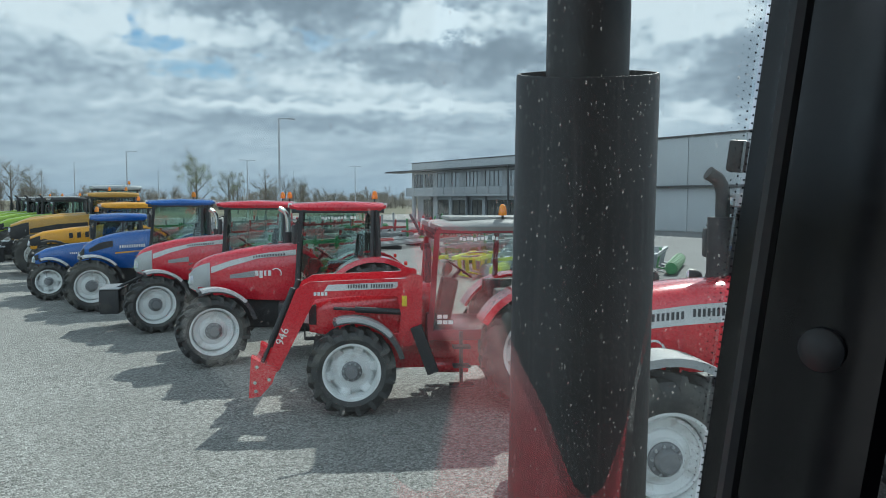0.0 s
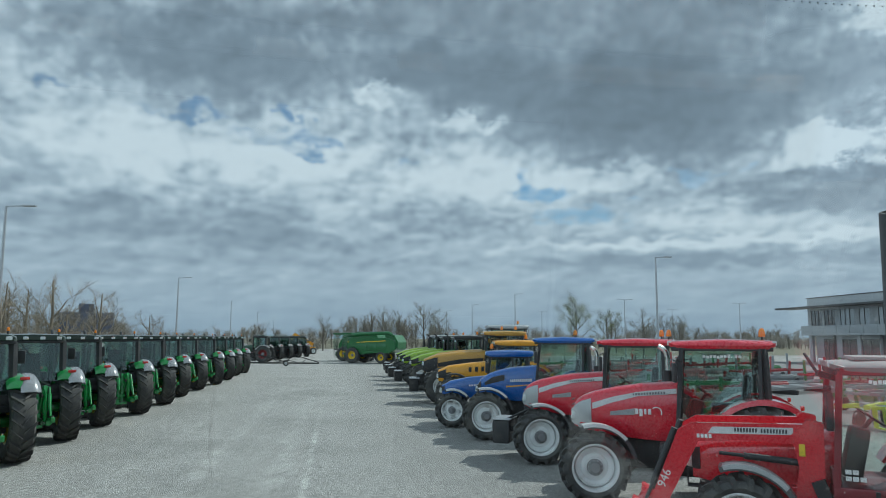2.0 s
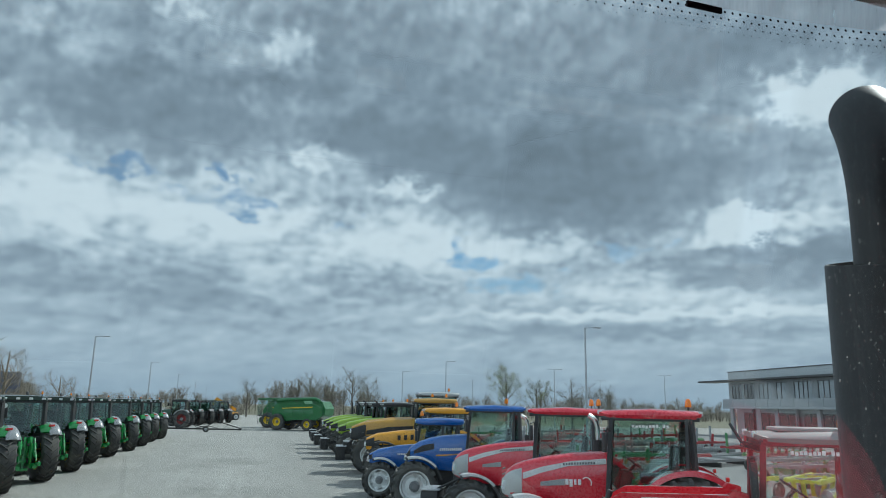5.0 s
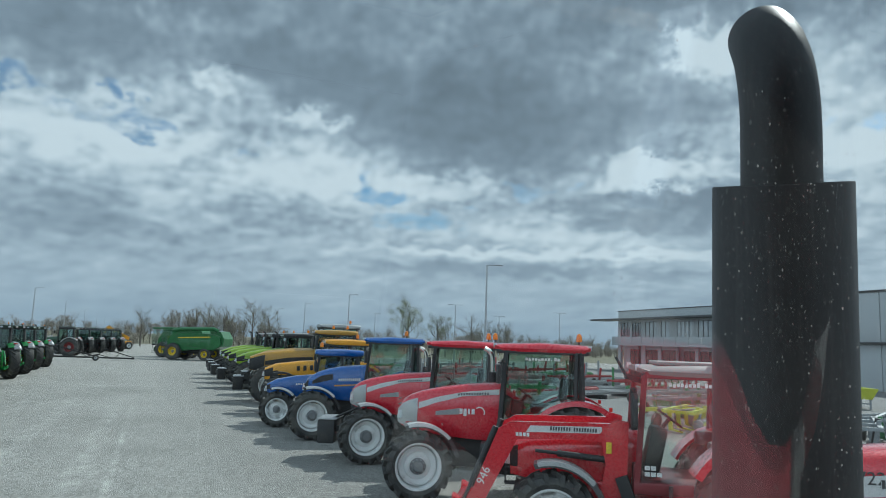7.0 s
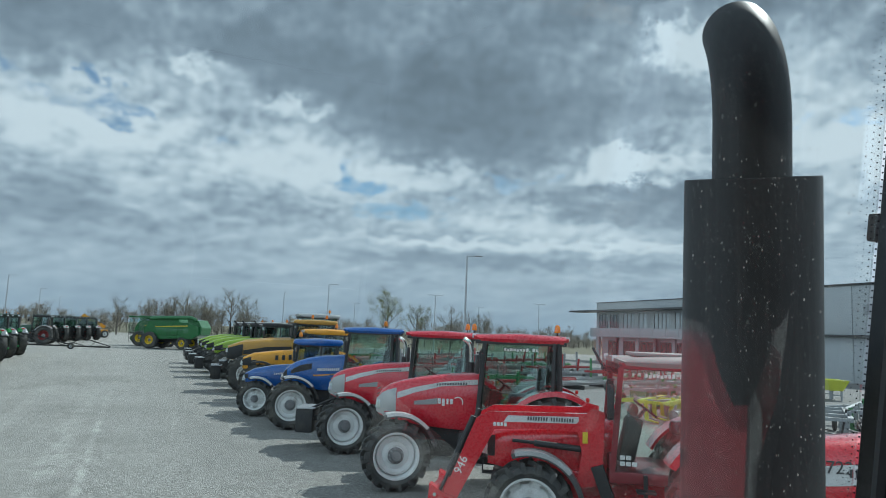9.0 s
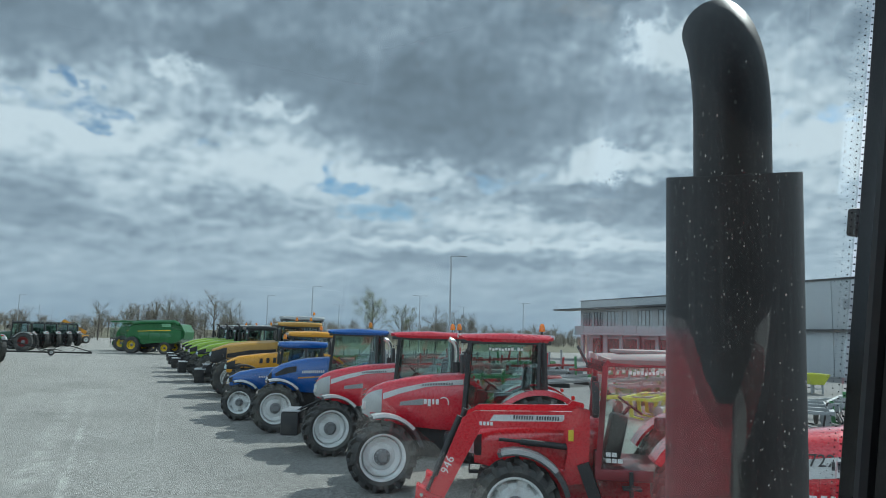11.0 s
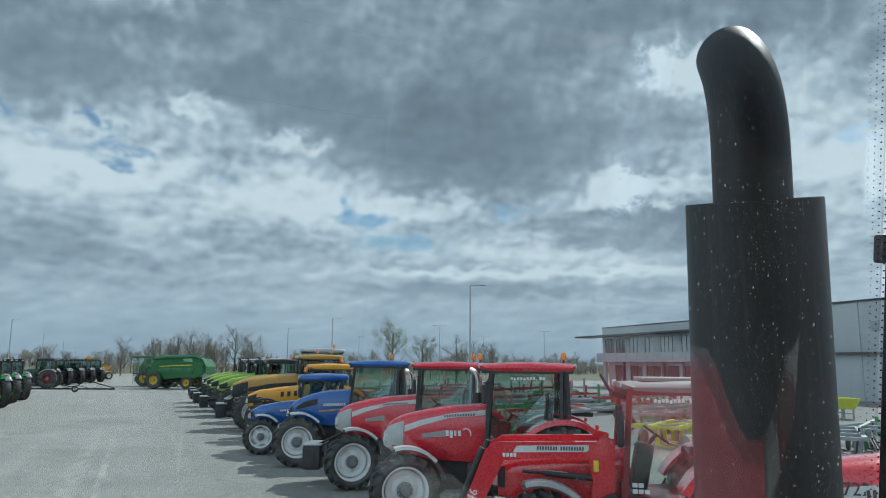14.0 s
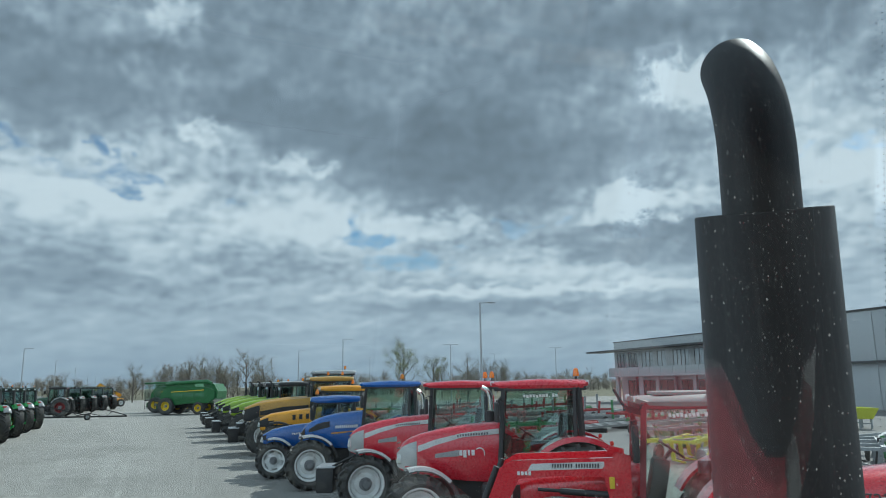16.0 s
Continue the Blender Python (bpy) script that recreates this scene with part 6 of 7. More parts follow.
tree(11, 44.0, 128.0, 12.0, 4, "tall tree with fresh pale green leaves", BUD)
tree(12, 50.0, 128.0, 9.6, 2, "slim tree with sparse spring leaves", BUD)
for k, (x, y, h) in enumerate([(18.0, 150.0, 12.0), (21.5, 152, 10.0), (9.5, 150, 10.5), (58, 130, 9.5), (64, 134, 9.0), (70, 139, 9.0), (13.0, 156, 9.0), (-3.0, 160, 9.0), (54.5, 135, 8.0), (2.0, 158, 8.0)]):
    tree(20 + k % 4, x, y, h, 1, "bare tree with thin spring buds", OLIVE)
for k, (x, y, h) in enumerate([(-24.5, 66, 11.2), (-21.8, 70, 10.0), (-27.5, 64, 10.6), (-19.4, 78, 7.5), (-31, 60, 11.0), (-29, 72, 10.4), (-23.5, 74, 8.4), (-34, 56, 10.5), (-20.5, 92, 5.5), (-26, 60, 8.4), (-22.6, 64, 7.5), (-28.5, 67, 9.5)]):
    tree(40 + k % 3, x, y, h, 1, "bare bushy tree beside the verge", STRAW, spread=0.5, low=0.02, girth=1.0, bark=STRAW)

# ---- left verge: fence, a low dark hut, vans on the road ----
bm_post = B()
rod(bm_post, (0, 0, 0), (0, 0, 1.6), 0.035, seg=6)
fence = thing("mesh_fence", "long steel mesh fence along the verge", "fence")
post_mesh = finish(bm_post, "post", STEEL)
for k in range(45):
    part("post", post_mesh, None, fence, m=pose(-20.5, 40 + 3.0 * k, 0))
bm = B()
for z in (0.12, 0.5, 0.9, 1.3, 1.58):
    beam(bm, (-20.5, 40, z), (-20.5, 172, z), 0.012, 0.018)
for k in range(440):
    beam(bm, (-20.5, 40 + 0.3 * k, 0.1), (-20.5, 40.01 + 0.3 * k, 1.58), 0.012, 0.012)
part("wire_panel", bm, STEEL, fence, smooth=0)

hut = thing("billboard", "blue-grey sign board standing behind the bushes", "sign", m=pose(-25.2, 77.0, 0, 0, 0, 20))
bm = B()
box(bm, (0, 0, 4.4), (5.0, 0.25, 2.0), 0.03)
BOARD = mat("blue_grey_sign_board", (0.10, 0.125, 0.19), 0.6, scale=2)
bd = part("board", bm, BOARD, hut)
bm = B()
box(bm, (-0.1, 0, 5.85), (1.4, 0.2, 0.9), 0.03)
part("top_sign", bm, BOARD, bd)
for s in (1, -1):
    bm = B()
    rod(bm, (s * 1.9, 0, 0), (s * 1.9, 0, 3.5), 0.09)
    part("leg", bm, STEEL, hut)


def van(x, y, h, m, group):
    t = thing("van", "white delivery van on the far road", "van", group, m=pose(x, y, 0, 0, 0, h))
    bm = B()
    plate(bm, [(-2.6, 0.45), (-2.6, 2.3), (1.0, 2.35), (1.7, 1.45), (2.5, 1.2), (2.6, 0.45)], -0.95, 0.95)
    bmesh.ops.bevel(bm, geom=bm.edges[:], offset=0.08, segments=2, affect="EDGES")
    part("body", bm, m, t)
    for xx in (-1.7, 1.7):
        for s in (1, -1):
            wheel(t, "wheel", xx, s * 0.85, 0.35, 0.22, 0.2, RIM)
    for s in (1, -1):
        bm = B()
        plate(bm, [(0.3, 1.45), (0.35, 2.1), (0.95, 2.12), (1.45, 1.45)], s * 0.952, s * 0.957)
        part("side_window", bm, WINGLASS, t)
    return t


for x, y in ((-27.0, 150.0), (-30.0, 118.0), (-24.5, 165.0)):
    van(x, y, 95, WHITE, "vans on the far road")

# ---- the tractor that the camera sits in ----
LINER = mat("beige_roof_liner", (0.78, 0.67, 0.54), 0.9, var=0.1, scale=3, bump=0.001, bscale=200)
TAN = mat("tan_plastic", (0.62, 0.50, 0.34), 0.6, var=0.08, scale=4)
NETM = mat("grey_beige_net_cord", (0.74, 0.65, 0.54), 0.85, var=0.15, scale=40)
TRIM = mat("black_cab_trim", (0.006, 0.0055, 0.009), 0.50, var=0.2, scale=5, spec=0.10)

PILLAR = mat("black_pillar_plastic", (0.007, 0.007, 0.009), 0.16, var=0.2, scale=5, spec=0.45)


def stack_material():
    """Matt black sheet with dried splashes and faint runs."""
    m = bpy.data.materials.new("matt_black_exhaust")
    m.use_nodes = True
    n = Nodes(m.node_tree)
    ob = n.add("ShaderNodeTexCoord").outputs["Object"]
    vo = n.add("ShaderNodeTexVoronoi", {"Vector": n.vec("MULTIPLY", ob, (1.0, 1.0, 0.6)), "Scale": 80.0, "Randomness": 1.0})
    pick = n.add("ShaderNodeSeparateColor", [vo.outputs["Color"]])
    d1 = n.math("LESS_THAN", vo.outputs["Distance"], n.math("MULTIPLY", n.math("POWER", pick.outputs[0], 4.0), 0.26))
    v2 = n.add("ShaderNodeTexVoronoi", {"Vector": n.vec("MULTIPLY", ob, (1.0, 1.0, 0.7)), "Scale": 210.0, "Randomness": 1.0})
    p2 = n.add("ShaderNodeSeparateColor", [v2.outputs["Color"]])
    d2 = n.math("LESS_THAN", v2.outputs["Distance"], n.math("MULTIPLY", n.math("POWER", p2.outputs[1], 4.0), 0.32))
    where = n.ramp(n.noise(ob, 9.0, 3), (0.38, 0.15), (0.60, 1.0))
    run = n.ramp(n.noise(n.vec("MULTIPLY", ob, (60.0, 60.0, 2.0)), 1.0, 4), (0.55, 0.0), (0.80, 0.30))
    spots = n.math("MULTIPLY", n.math("MAXIMUM", n.math("MULTIPLY", d1, 0.75), n.math("MULTIPLY", d2, 0.5)), where)
    base = n.mix(n.noise(ob, 6.0, 5), (0.009, 0.010, 0.011), (0.019, 0.020, 0.021))
    c = n.mix(n.math("MAXIMUM", n.math("MULTIPLY", spots, 0.5), n.math("MULTIPLY", run, 0.25)), base, (0.34, 0.33, 0.31))
    s_ = n.add("ShaderNodeBsdfPrincipled", {"Base Color": c, "Roughness": n.math("ADD", 0.50, n.math("MULTIPLY", spots, 0.4)), "Specular IOR Level": 0.35})
    n.t.links.new(s_.outputs[0], n.add("ShaderNodeOutputMaterial").inputs[0])
    return m


STACK = stack_material()


def dusty_glass():
    """Windscreen glass with dried drops, dust specks and a thin layer standing in for veiling haze."""
    m = bpy.data.materials.new("dusty_windscreen")
    m.use_nodes = True
    n = Nodes(m.node_tree)
    ob = n.add("ShaderNodeTexCoord").outputs["Object"]
    tr_ = n.add("ShaderNodeBsdfTransparent", [(0.93, 0.965, 0.955, 1)])
    gl = n.add("ShaderNodeBsdfGlossy", [(1, 1, 1, 1), 0.005])
    base = n.add("ShaderNodeMixShader", [facing_gloss(n, 1.3), tr_.outputs[0], gl.outputs[0]])
    stretch = n.vec("MULTIPLY", ob, (1.0, 1.0, 0.62))
    vo = n.add("ShaderNodeTexVoronoi", {"Vector": stretch, "Scale": 125.0, "Randomness": 1.0})
    pick = n.add("ShaderNodeSeparateColor", [vo.outputs["Color"]])
    size = n.math("MULTIPLY", n.math("POWER", pick.outputs[0], 3.6), 0.155)
    spot = n.math("LESS_THAN", vo.outputs["Distance"], size)
    vo2 = n.add("ShaderNodeTexVoronoi", {"Vector": stretch, "Scale": 260.0, "Randomness": 1.0})
    pick2 = n.add("ShaderNodeSeparateColor", [vo2.outputs["Color"]])
    spot2 = n.math("LESS_THAN", vo2.outputs["Distance"], n.math("MULTIPLY", n.math("POWER", pick2.outputs[1], 6.0), 0.30))
    side = n.ramp(n.add("ShaderNodeSeparateXYZ", [ob]).outputs[0], (0.05, 0.05), (0.62, 1.0))
    # veiling haze put in as a faint translucent layer, stronger to the right
    veil = n.math("MULTIPLY", n.ramp(n.noise(ob, 7.0, 5), (0.3, 0.0045), (0.75, 0.010)), side)
    dust = n.math("MAXIMUM", n.math("MULTIPLY", n.math("MAXIMUM", spot, n.math("MULTIPLY", spot2, 0.6)), n.math("ADD", 0.03, n.math("MULTIPLY", side, 0.18))), veil)
    di = n.add("ShaderNodeBsdfTranslucent", [(0.75, 0.74, 0.70, 1)])
    out = n.add("ShaderNodeMixShader", [dust, base.outputs[0], di.outputs[0]])
    n.t.links.new(out.outputs[0], n.add("ShaderNodeOutputMaterial").inputs[0])
    return m


DUSTY = dusty_glass()
EYE = 2.85
own = thing("own_tractor", "red tractor with black cab trim and a beige liner", "tractor", m=pose(0.040, 0, 0, 0, 0, 4.3))
# here x is to the right, y ahead
# the header and the net sit a little smaller and further in than the glass edge
pivot = own.matrix_basis.inverted() @ Vector((-0.055, -0.289, 2.965))
HEAD = Matrix.Translation(pivot) @ Matrix.Diagonal((0.75, 0.75, 0.75, 1)) @ Matrix.Translation(-pivot)
for s in (1, -1):
    o = wheel(own, "front_wheel", 0, 0.1, 0.76, 0.5, 0.42, RIM)
    o.matrix_basis = pose(s * 0.95, 2.75, 0.76, 0, 0, 90 + (0 if s < 0 else 180))
    o = wheel(own, "rear_wheel", 0, 0.1, 0.98, 0.6, 0.54, RIM)
    o.matrix_basis = pose(s * 1.05, -0.55, 0.98, 0, 0, 90 + (0 if s < 0 else 180))
bm = B()
box(bm, (0, 1.0, 1.0), (0.6, 4.2, 0.6), 0.06)
rod(bm, (-0.95, 2.75, 0.76), (0.95, 2.75, 0.76), 0.1)
rod(bm, (-1.0, -0.55, 0.98), (1.0, -0.55, 0.98), 0.16)
part("chassis", bm, IRON, own)
bm = B()
loft(bm, [[(p[1], p[0], p[2]) for p in hood_ring(*q)] for q in [(0.95, 0.36, 1.2, 1.70), (2.2, 0.35, 1.2, 1.66), (3.1, 0.32, 1.2, 1.58), (3.4, 0.26, 1.25, 1.46)]])
part("hood", bm, RED2, own)
for s in (1, -1):
    # broad mudguard: a sloping front, a flat top, a rounded back
    # unseen itself; its outline is set to put a red reflection in the windscreen
    prof = [(0.10, 1.72), (-0.06, 2.02), (-0.52, 2.48), (-0.66, 2.56), (-0.90, 2.58), (-1.25, 2.48), (-1.60, 2.18), (-1.78, 1.80)]
    bm = B()
    rows = []
    for k, (y, z) in enumerate(prof):
        ya, za = prof[max(0, k - 1)]
        yb, zb = prof[min(len(prof) - 1, k + 1)]
        nv = Vector((0, -(zb - za), yb - ya)).normalized() * (-1 if yb < ya else 1)
        nv = nv if nv.z > 0 else -nv
        p = Vector((0, y, z))
        inner = 0.87 + 0.42 * min(0.75, max(0.0, -y))
        rows.append([(s * inner, y, z), (s * 1.36, y, z), (s * 1.42, *(p - nv * 0.05)[1:]), (s * 1.40, *(p - nv * 0.06)[1:]), (s * 1.34, *(p - nv * 0.03)[1:]), (s * inner, *(p - nv * 0.03)[1:])])
    loft(bm, rows)
    part("rear_fender", bm, RED2, own)

bm = B()
box(bm, (0, -0.45, 1.66), (1.6, 2.0, 0.18), 0.03)
part("cab_floor", bm, BLACK, own)
bm = B()
box(bm, (0, -0.42, EYE + 0.765), (1.70, 1.68, 0.12), 0.05)
part("roof_liner", bm, LINER, own)
bm = B()
box(bm, (0, 0.20, EYE + 0.690), (1.60, 0.17, 0.10), 0.035, (12, 0, 0))
part("liner_front", bm, LINER, own, m=HEAD)
bm = B()
box(bm, (0, 0.400, EYE + 0.675), (1.56, 0.05, 0.26), 0.02)
part("shelf_back", bm, LINER, own, m=HEAD)
bm = B()
box(bm, (0, -0.30, EYE + 0.86), (1.86, 2.1, 0.10), 0.05)
part("roof", bm, RED2, own)

# header panel over the windscreen, a groove and the latch
bm = B()
box(bm, (0, 0.412, EYE + 0.517), (1.60, 0.130, 0.036), 0.008)
header = part("header_panel", bm, TRIM, own, m=HEAD)
bm = B()
box(bm, (0, 0.432, EYE + 0.4965), (1.60, 0.005, 0.006), 0.002)
part("header_groove", bm, BLACK, header)
bm = B()
box(bm, (0, 0.480, EYE + 0.505), (1.58, 0.022, 0.020), 0.005)
part("header_seal", bm, BLACK, header)
bm = B()
pts = [(0.066 * math.cos(math.pi * k / 16), -0.046 * math.sin(math.pi * k / 16)) for k in range(17)]
a = [bm.verts.new((x, 0.462, EYE + 0.488 + z)) for x, z in pts]
b = [bm.verts.new((x, 0.478, EYE + 0.488 + z)) for x, z in pts]
bridge(bm, a, b)
bm.faces.new(a)
bm.faces.new(b)
latch = part("window_latch", bm, TRIM, header, "black half-round window latch")
bm = B()
tube(bm, [(0.054 * math.cos(math.pi * k / 12), 0.4605, EYE + 0.480 - 0.032 * math.sin(math.pi * k / 12)) for k in range(13)], 0.0013, 4)
part("latch_groove", bm, BLACK, latch)
# tan strips under the roof edge, with recessed lamps between them
PINK = mat("glossy_rose_beige_plastic", (0.62, 0.46, 0.42), 0.25, var=0.06, scale=4, coat=0.4)
for a_, b_ in ((-0.80, -0.370), (-0.180, -0.060), (0.062, 0.146), (0.325, 0.80)):
    bm = B()
    box(bm, ((a_ + b_) / 2, 0.505, EYE + 0.488), (b_ - a_, 0.018, 0.033), 0.007)
    part("roof_edge_strip", bm, TAN, own, m=HEAD)
for a_, b_ in ((-0.370, -0.180), (0.146, 0.325)):
    bm = B()
    rows = []
    for k in range(11):
        f = k / 10
        x = a_ - 0.005 + (b_ - a_ + 0.01) * f
        z = EYE + 0.490 - 0.008 * abs(2 * f - 1) ** 3
        rows.append([(x, 0.500, z), (x, 0.512, z - 0.004), (x, 0.512, EYE + 0.515), (x, 0.500, EYE + 0.515)])
    loft(bm, rows)
    part("lamp_recess_edge", bm, PINK, own, m=HEAD)
    bm = B()
    box(bm, ((a_ + b_) / 2, 0.522, EYE + 0.496), ((b_ - a_) * 1.06, 0.010, 0.040), 0.004)
    part("lamp_recess", bm, BLACK, own, m=HEAD)
bm = B()
box(bm, (0, 0.60, EYE + 0.64), (1.62, 0.05, 0.05), 0.012)
part("roof_lip", bm, ROOF_GREY, own, "pale grey outer roof lip")

# the windscreen: a bowed pane, its top a little nearer than its foot
bow = [(-0.742, 0.425), (-0.70, 0.465), (-0.60, 0.495), (-0.46, 0.515), (-0.23, 0.528), (0, 0.532), (0.23, 0.528), (0.46, 0.515), (0.60, 0.495), (0.70, 0.465), (0.742, 0.425)]


def smooth_line(pts, n):
    """Points along a smooth curve through pts, n to a stretch."""
    out = []
    for k in range(len(pts) - 1):
        p0, p1, p2, p3 = [Vector(pts[min(max(k + d, 0), len(pts) - 1)]) for d in (-1, 0, 1, 2)]
        for j in range(n):
            f = j / n
            out.append(tuple(0.5 * (2 * p1 + (p2 - p0) * f + (2 * p0 - 5 * p1 + 4 * p2 - p3) * f * f + (3 * p1 - p0 - 3 * p2 + p3) * f ** 3)))
    return out + [tuple(pts[-1])]


bow = smooth_line(bow, 6)
ztop, zbot, RAKE = EYE + 0.515, 1.80, 0.12
bm = B()
rows = []
for x, y in bow:
    x0, y0 = x * 0.994, y - 0.005
    fwd = RAKE * (ztop - zbot)
    rows.append([(x, y + fwd, zbot), (x, y, ztop), (x0, y0, ztop), (x0, y0 + fwd, zbot)])
loft(bm, rows)
screen = part("windscreen", bm, DUSTY, own, "windscreen with dust and dried drops", smooth=60)
screen.visible_shadow = False
LENGTHS = [0.0]
for (xa, ya), (xb, yb) in zip(bow, bow[1:]):
    LENGTHS.append(LENGTHS[-1] + math.hypot(xb - xa, yb - ya))


def on_bow(s, z):
    """The point of the pane's inner face at the distance s from its left end, at the height z, and the way along it."""
    k = max(i for i in range(len(bow) - 1) if LENGTHS[i] <= s + 1e-9)
    f = (s - LENGTHS[k]) / (LENGTHS[k + 1] - LENGTHS[k])
    p0, p1 = Vector((*bow[k], 0)), Vector((*bow[k + 1], 0))
    q = p0.lerp(p1, f) * 0.994
    return Vector((q.x, q.y - 0.009 + RAKE * (ztop - z), z)), (p1 - p0).normalized()


bm = B()


def dot(s, z, r):
    c, ax = on_bow(s, z)
    bm.faces.new([bm.verts.new(c + ax * r * math.cos(math.pi * j / 3) + Vector((0, 0, 1)) * r * math.sin(math.pi * j / 3)) for j in range(6)])


TOTAL = LENGTHS[-1]
for row, (dz, r) in enumerate(((0.0, 0.0017), (0.0080, 0.0014), (0.0155, 0.0010), (0.0230, 0.0006))):
    for k in range(150):
        dot(0.01 + (TOTAL - 0.02) * (k + 0.5 * (row % 2)) / 151, EYE + 0.470 - dz, r)
for row, (dx, r) in enumerate(((0.000, 0.0011), (0.006, 0.0009), (0.012, 0.0007), (0.018, 0.0005))):
    for k in range(180):
        dot(TOTAL - 0.004 - dx, 1.95 + (k + 0.5 * (row % 2)) * 0.0076, r)
tagged(part("dotted_border", bm, TRIM, screen, "black printed dots along the glass edge", smooth=0), kind="stuff")
frost = bpy.data.materials.new("pale_printed_band")
frost.use_nodes = True
nf = Nodes(frost.node_tree)
wv = nf.noise(nf.vec("MULTIPLY", nf.add("ShaderNodeTexCoord").outputs["Object"], (160.0, 1.0, 20.0)), 1.0, 2)
fm = nf.add("ShaderNodeMixShader", [nf.math("ADD", 0.22, nf.math("MULTIPLY", wv, 0.25)), nf.add("ShaderNodeBsdfTransparent", [(1, 1, 1, 1)]).outputs[0], nf.add("ShaderNodeBsdfTranslucent", [(0.8, 0.8, 0.8, 1)]).outputs[0]])
nf.t.links.new(fm.outputs[0], nf.add("ShaderNodeOutputMaterial").inputs[0])
bm = B()
rows = [[tuple(on_bow(TOTAL * k / 40, EYE + 0.474)[0]), tuple(on_bow(TOTAL * k / 40, EYE + 0.507)[0])] for k in range(40)]
rows = [[bm.verts.new(p) for p in r] for r in rows]
for ra, rb in zip(rows, rows[1:]):
    bm.faces.new((ra[0], rb[0], rb[1], ra[1]))
part("pale_top_band", bm, frost, screen, "pale frosted band along the top of the glass")
for x in (-0.440, 0.350):
    bm = B()
    box(bm, (x, 0.508, EYE + 0.466), (0.046, 0.003, 0.007), 0.001)
    part("printed_mark", bm, TRIM, screen)


# pillars
def pillar(s):
    x = s * 0.737
    bm = B()
    rows = []
    for z in (1.6, 2.2, 2.85, 3.15, 3.40):
        y0 = 0.478 - 0.12 * (z - EYE)
        rows.append([(x, y0, z), (x + s * 0.05, y0 - 0.01, z), (x + s * 0.07, y0 - 0.13, z), (x + s * 0.035, y0 - 0.148, z), (x + s * 0.012, y0 - 0.140, z), (x - s * 0.004, y0 - 0.05, z)])
    loft(bm, rows)
    o = part("door_pillar", bm, PILLAR, own, "black cab pillar")
    bm = B()
    tube(bm, [(x - s * 0.004, 0.448 - 0.12 * (z - EYE), z) for z in (1.6, 2.85, 3.40)], 0.010, 8)
    part("pillar_seal", bm, BLACK, o)
    bm = B()
    lathe(bm, [(0.020, 0.0), (0.020, 0.006), (0.014, 0.011), (0.002, 0.012)], 20)
    part("pillar_cap", bm, BLACK, o, "round black cap", m=pose(x + s * 0.004, 0.39, EYE - 0.035, 0, 0, s * 90))
    return o


right = pillar(1)
pillar(-1)
# hinge block and lamp housing outside the glass
bm = B()
box(bm, (0.797, 0.500, EYE + 0.145), (0.010, 0.02, 0.034), 0.004, (7, 0, 0))
part("glass_hinge", bm, BLACK, right)
bm = B()
box(bm, (0.985, 0.60, EYE + 0.690), (0.20, 0.15, 0.13), 0.06, (0, 18, 0))
part("lamp_housing", bm, BLACK, own, "rounded black lamp housing at the roof corner")
for s in (1, -1):
    bm = B()
    box(bm, (s * 0.84, -1.35, 2.6), (0.10, 0.12, 2.0), 0.02)
    part("rear_post", bm, TRIM, own)
    bm = B()
    box(bm, (s * 0.84, -0.50, EYE + 0.68), (0.10, 1.7, 0.24), 0.03)
    part("roof_rail", bm, TRIM, own)
    bm = B()
    box(bm, (s * 0.84, -0.50, 1.85), (0.10, 1.7, 0.34), 0.03)
    part("door_sill", bm, TRIM, own)
bm = B()
box(bm, (0, -1.35, 2.10), (1.6, 0.10, 0.9), 0.03)
part("rear_panel", bm, TRIM, own)
# added mask, out of view: keeps the bright rear opening out of the windscreen's reflection
bm = B()
box(bm, (0, -1.33, 2.90), (1.62, 0.03, 0.9), 0.01)
part("rear_blind", bm, TRIM, own, "added black mask behind the seat")
bm = B()
box(bm, (0, -1.35, EYE + 0.62), (1.6, 0.12, 0.36), 0.03)
part("rear_header", bm, TRIM, own)
bm = B()
box(bm, (0, 0.585, 1.80), (1.5, 0.12, 0.12), 0.03)
part("windscreen_sill", bm, TRIM, own)
bm = B()
box(bm, (0, -0.65, 2.05), (0.5, 0.5, 0.16), 0.05)
box(bm, (0, -0.92, 2.42), (0.48, 0.16, 0.7), 0.06)
box(bm, (0, -0.65, 1.85), (0.34, 0.34, 0.3), 0.04)
part("driver_seat", bm, SEAT, own)

# added mask, out of view: its slanting edge cuts off the red reflection
bm = B()
a = [bm.verts.new((0.805, y, z)) for y, z in ((0.0, 2.82), (0.10, 2.79), (0.145, 2.67), (0.20, 2.56), (0.30, 2.36), (0.345, 2.30), (0.335, 3.50), (0.0, 3.50))]
b = [bm.verts.new((0.835, v.co.y, v.co.z)) for v in a]
bridge(bm, a, b)
bm.faces.new(a)
bm.faces.new(b)
part("side_lining", bm, TRIM, own, "added black mask beside the seat")
# added mask, out of view: stops sky and ground mirroring through the side window
bm = B()
a = [bm.verts.new((0.805, y, z)) for y, z in ((-1.30, 2.28), (0.07, 2.28), (0.07, 2.54), (-0.06, 2.66), (-0.12, 2.80), (-0.12, 3.44), (-1.30, 3.44))]
b = [bm.verts.new((0.835, v.co.y, v.co.z)) for v in a]
bridge(bm, a, b)
bm.faces.new(a)
bm.faces.new(b)
part("rear_quarter_blind", bm, TRIM, own, "added black mask over the rear side window")
# added mask on the left, keeps the outside from mirroring in the windscreen
bm = B()
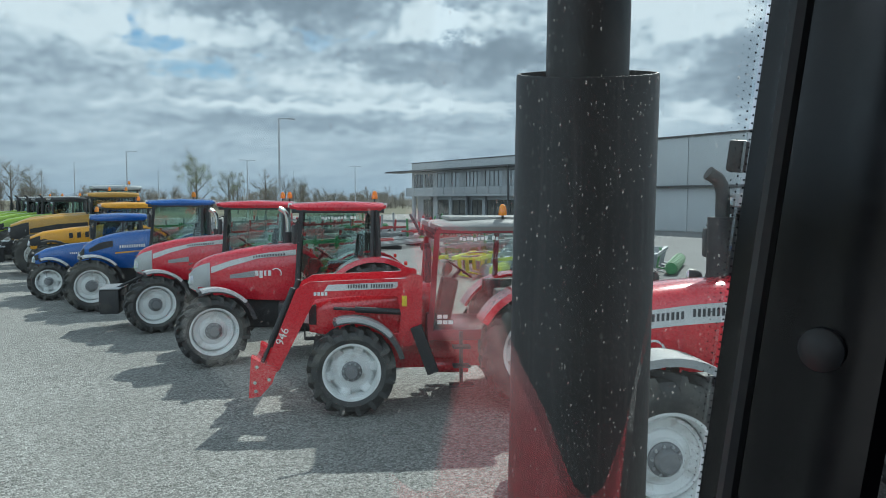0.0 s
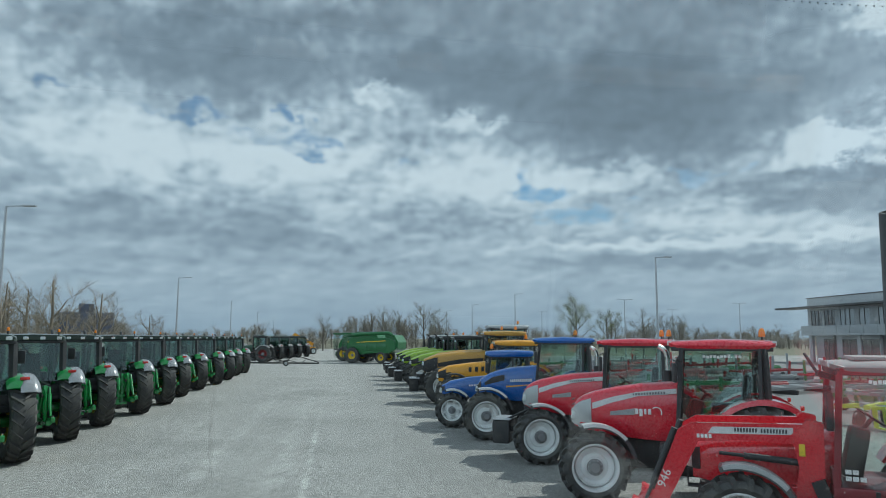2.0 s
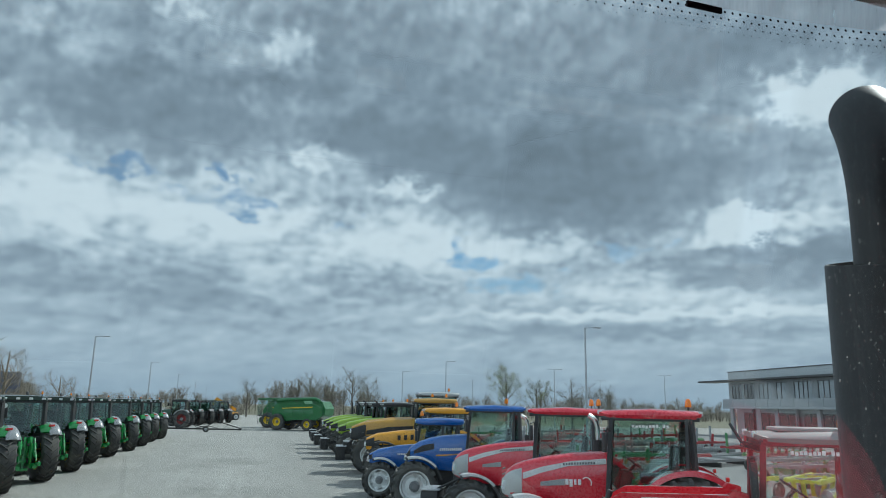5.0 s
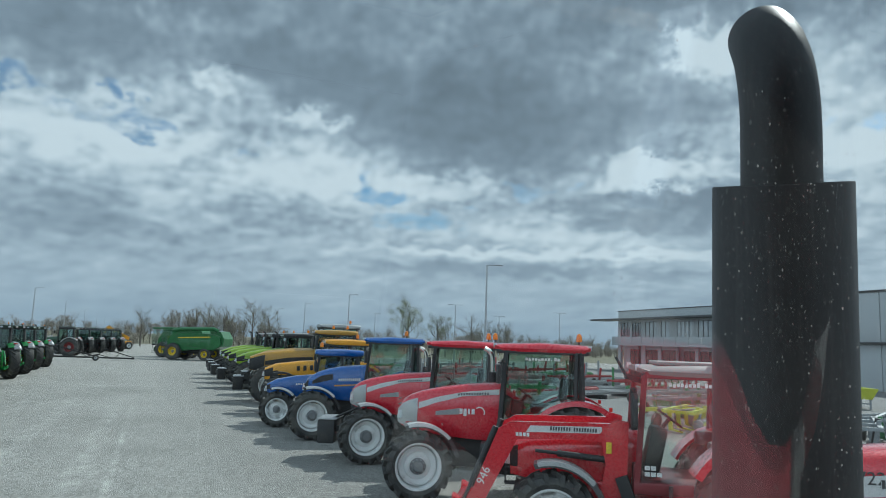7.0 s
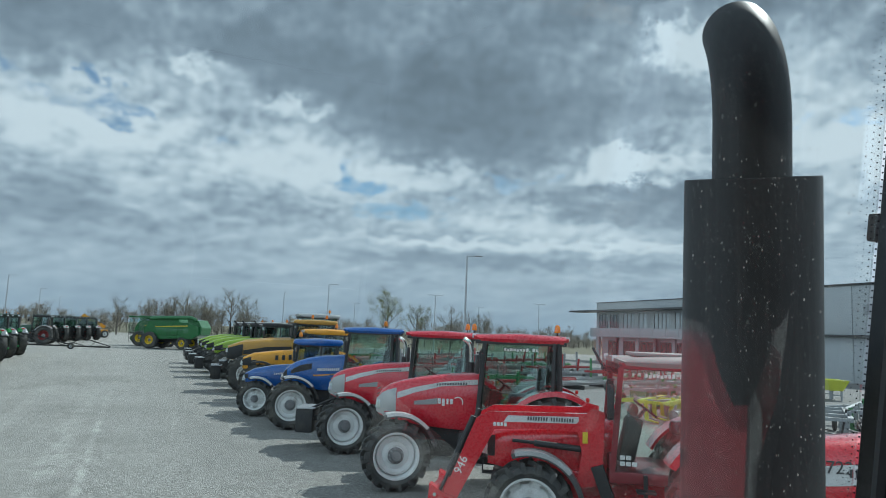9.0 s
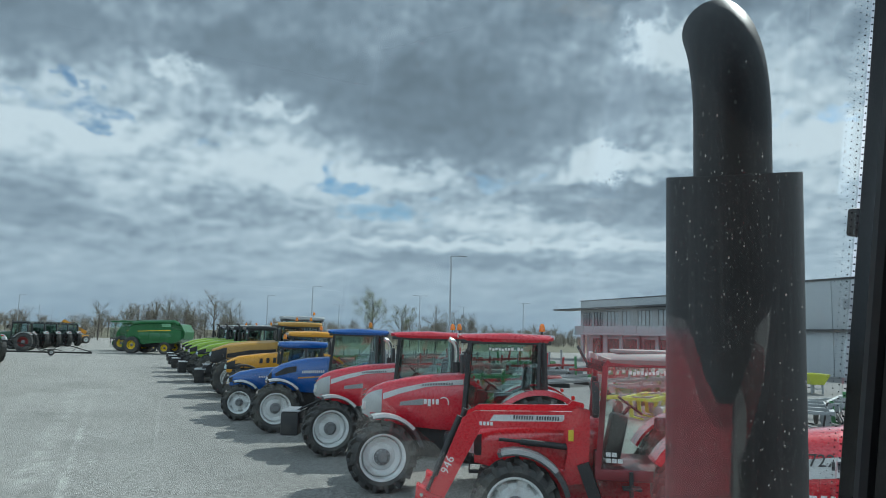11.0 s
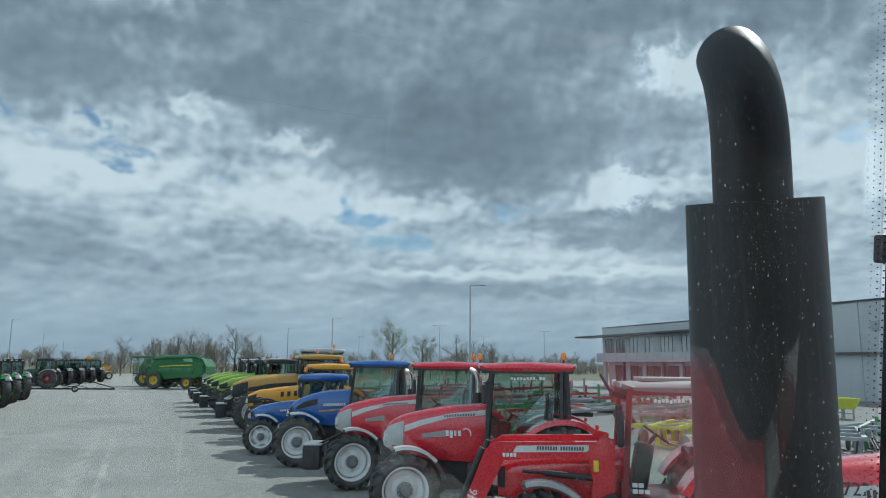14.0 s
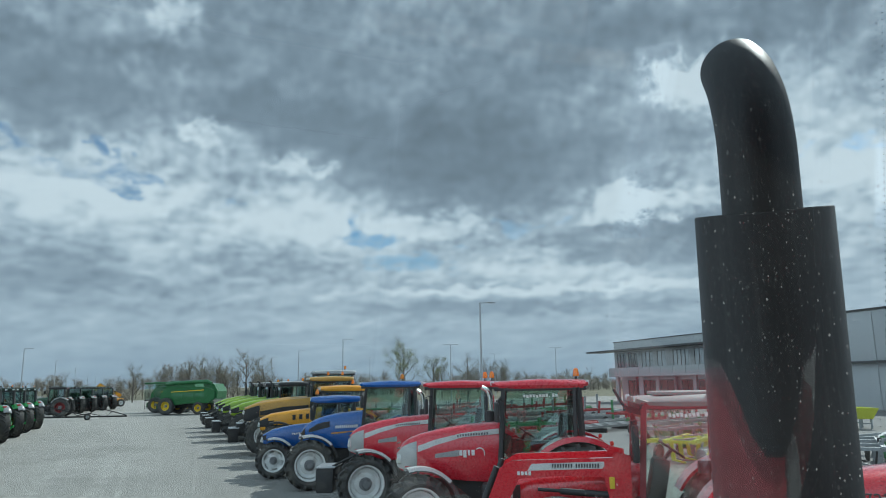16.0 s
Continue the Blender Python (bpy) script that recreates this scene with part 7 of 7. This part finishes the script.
box(bm, (-0.80, -0.66, 2.55), (0.03, 1.22, 1.06), 0.01)
part("side_lining", bm, TRIM, own, "added black mask beside the seat")

# luggage net below the liner
bm = B()
tube(bm, [(-0.79, 0.326, EYE + 0.508), (0, 0.330, EYE + 0.504), (0.79, 0.326, EYE + 0.508)], 0.0100, 10)
rail = part("net_rail", bm, NETM, own, "beige lower net rail", m=HEAD)
bm = B()
box(bm, (0, 0.342, EYE + 0.4985), (1.60, 0.014, 0.018), 0.004)
part("net_ledge", bm, TRIM, own, m=HEAD)


def net_point(x, f):
    """On the net: x along, f from the lower rail (0) to the top cord (1)."""
    zt = 0.562 + 0.0025 * math.sin(x * 105) - 0.010 * abs(x) ** 1.5
    sag = 0.006 * math.sin(math.pi * f)
    return Vector((x, 0.330 - 0.080 * f - sag, EYE + 0.506 + (zt - 0.506) * f - sag))


bm = B()
tube(bm, [net_point(-0.78 + 0.04 * k, 1.0) for k in range(40)], 0.0026, 6)
part("net_top_cord", bm, NETM, rail)
bm = B()
cell, rise = 0.0270, 6
for k in range(-7, 62):
    for s in (1, -1):
        pts = []
        for j in range(rise + 1):
            x = -0.79 + cell * (k + (j if s > 0 else rise - j))
            if -0.79 <= x <= 0.79:
                pts.append(net_point(x, j / rise))
        if len(pts) > 1:
            tube(bm, pts, 0.0020, 5, cap=False)
tagged(part("net_mesh", bm, NETM, rail, "knotted diamond net"), kind="stuff")
bm = B()
for k in range(33):
    x = -0.78 + k * 0.0485
    tube(bm, [(x, 0.3235, EYE + 0.498), (x + 0.009, 0.3195, EYE + 0.506), (x + 0.021, 0.323, EYE + 0.515), (x + 0.026, 0.333, EYE + 0.512)], 0.0018, 5)
    a, b, c = net_point(x, 1.0), net_point(x + 0.018, 1.03), net_point(x + 0.036, 1.0)
    tube(bm, [a, b + Vector((0, -0.002, 0.003)), c], 0.0024, 5)
tagged(part("net_lacing", bm, NETM, rail), kind="stuff")
bm = B()
beam(bm, (-0.018, 0.314, EYE + 0.497), (-0.024, 0.232, EYE + 0.588), 0.0115, 0.009)
part("net_strut", bm, NETM, rail, "upright beige net strut")

# exhaust beside the windscreen
ex0, ex1 = Vector((1.034, 0.985, EYE - 0.6)), Vector((1.044, 0.977, EYE + 0.315))
exhaust = thing("exhaust_silencer", "matt black exhaust stack beside the windscreen, dusty", "exhaust")
axis = (ex1 - ex0).normalized()
low = ex0 - axis * 0.75
bm = B()
R_ = 0.120
side = axis.orthogonal().normalized()
rings = []
for p, r, cut in ((low, R_, 0), (ex1 - axis * 0.003, R_, 1), (ex1, R_ - 0.002, 1), (ex1, R_ - 0.006, 1), (ex1 - axis * 0.12, R_ - 0.006, 1)):
    ring = [p + (side * math.cos(2 * math.pi * k / 48) + axis.cross(side) * math.sin(2 * math.pi * k / 48)) * r for k in range(48)]
    # the rim is cut at a slant, higher on the outer side
    rings.append([q + axis * 0.225 * cut * (q - p).dot(Vector((0.73, 0.68, 0))) for q in ring])
loft(bm, rings)
part("shroud", bm, STACK, exhaust)
bm = B()
pipe = [ex1 - axis * 0.3, ex1 + axis * 0.10]
bend = Vector((0.50, 0.86, 0)).normalized()
for k in range(1, 9):
    a = radians(52) * k / 8
    pipe.append(ex1 + axis * (0.10 + 0.30 * math.sin(a)) + bend * 0.30 * (1 - math.cos(a)))
tube(bm, pipe, [0.070] * 6 + [0.0695, 0.069, 0.068, 0.066], 32)
part("pipe", bm, STACK, exhaust, "black curved tail pipe")
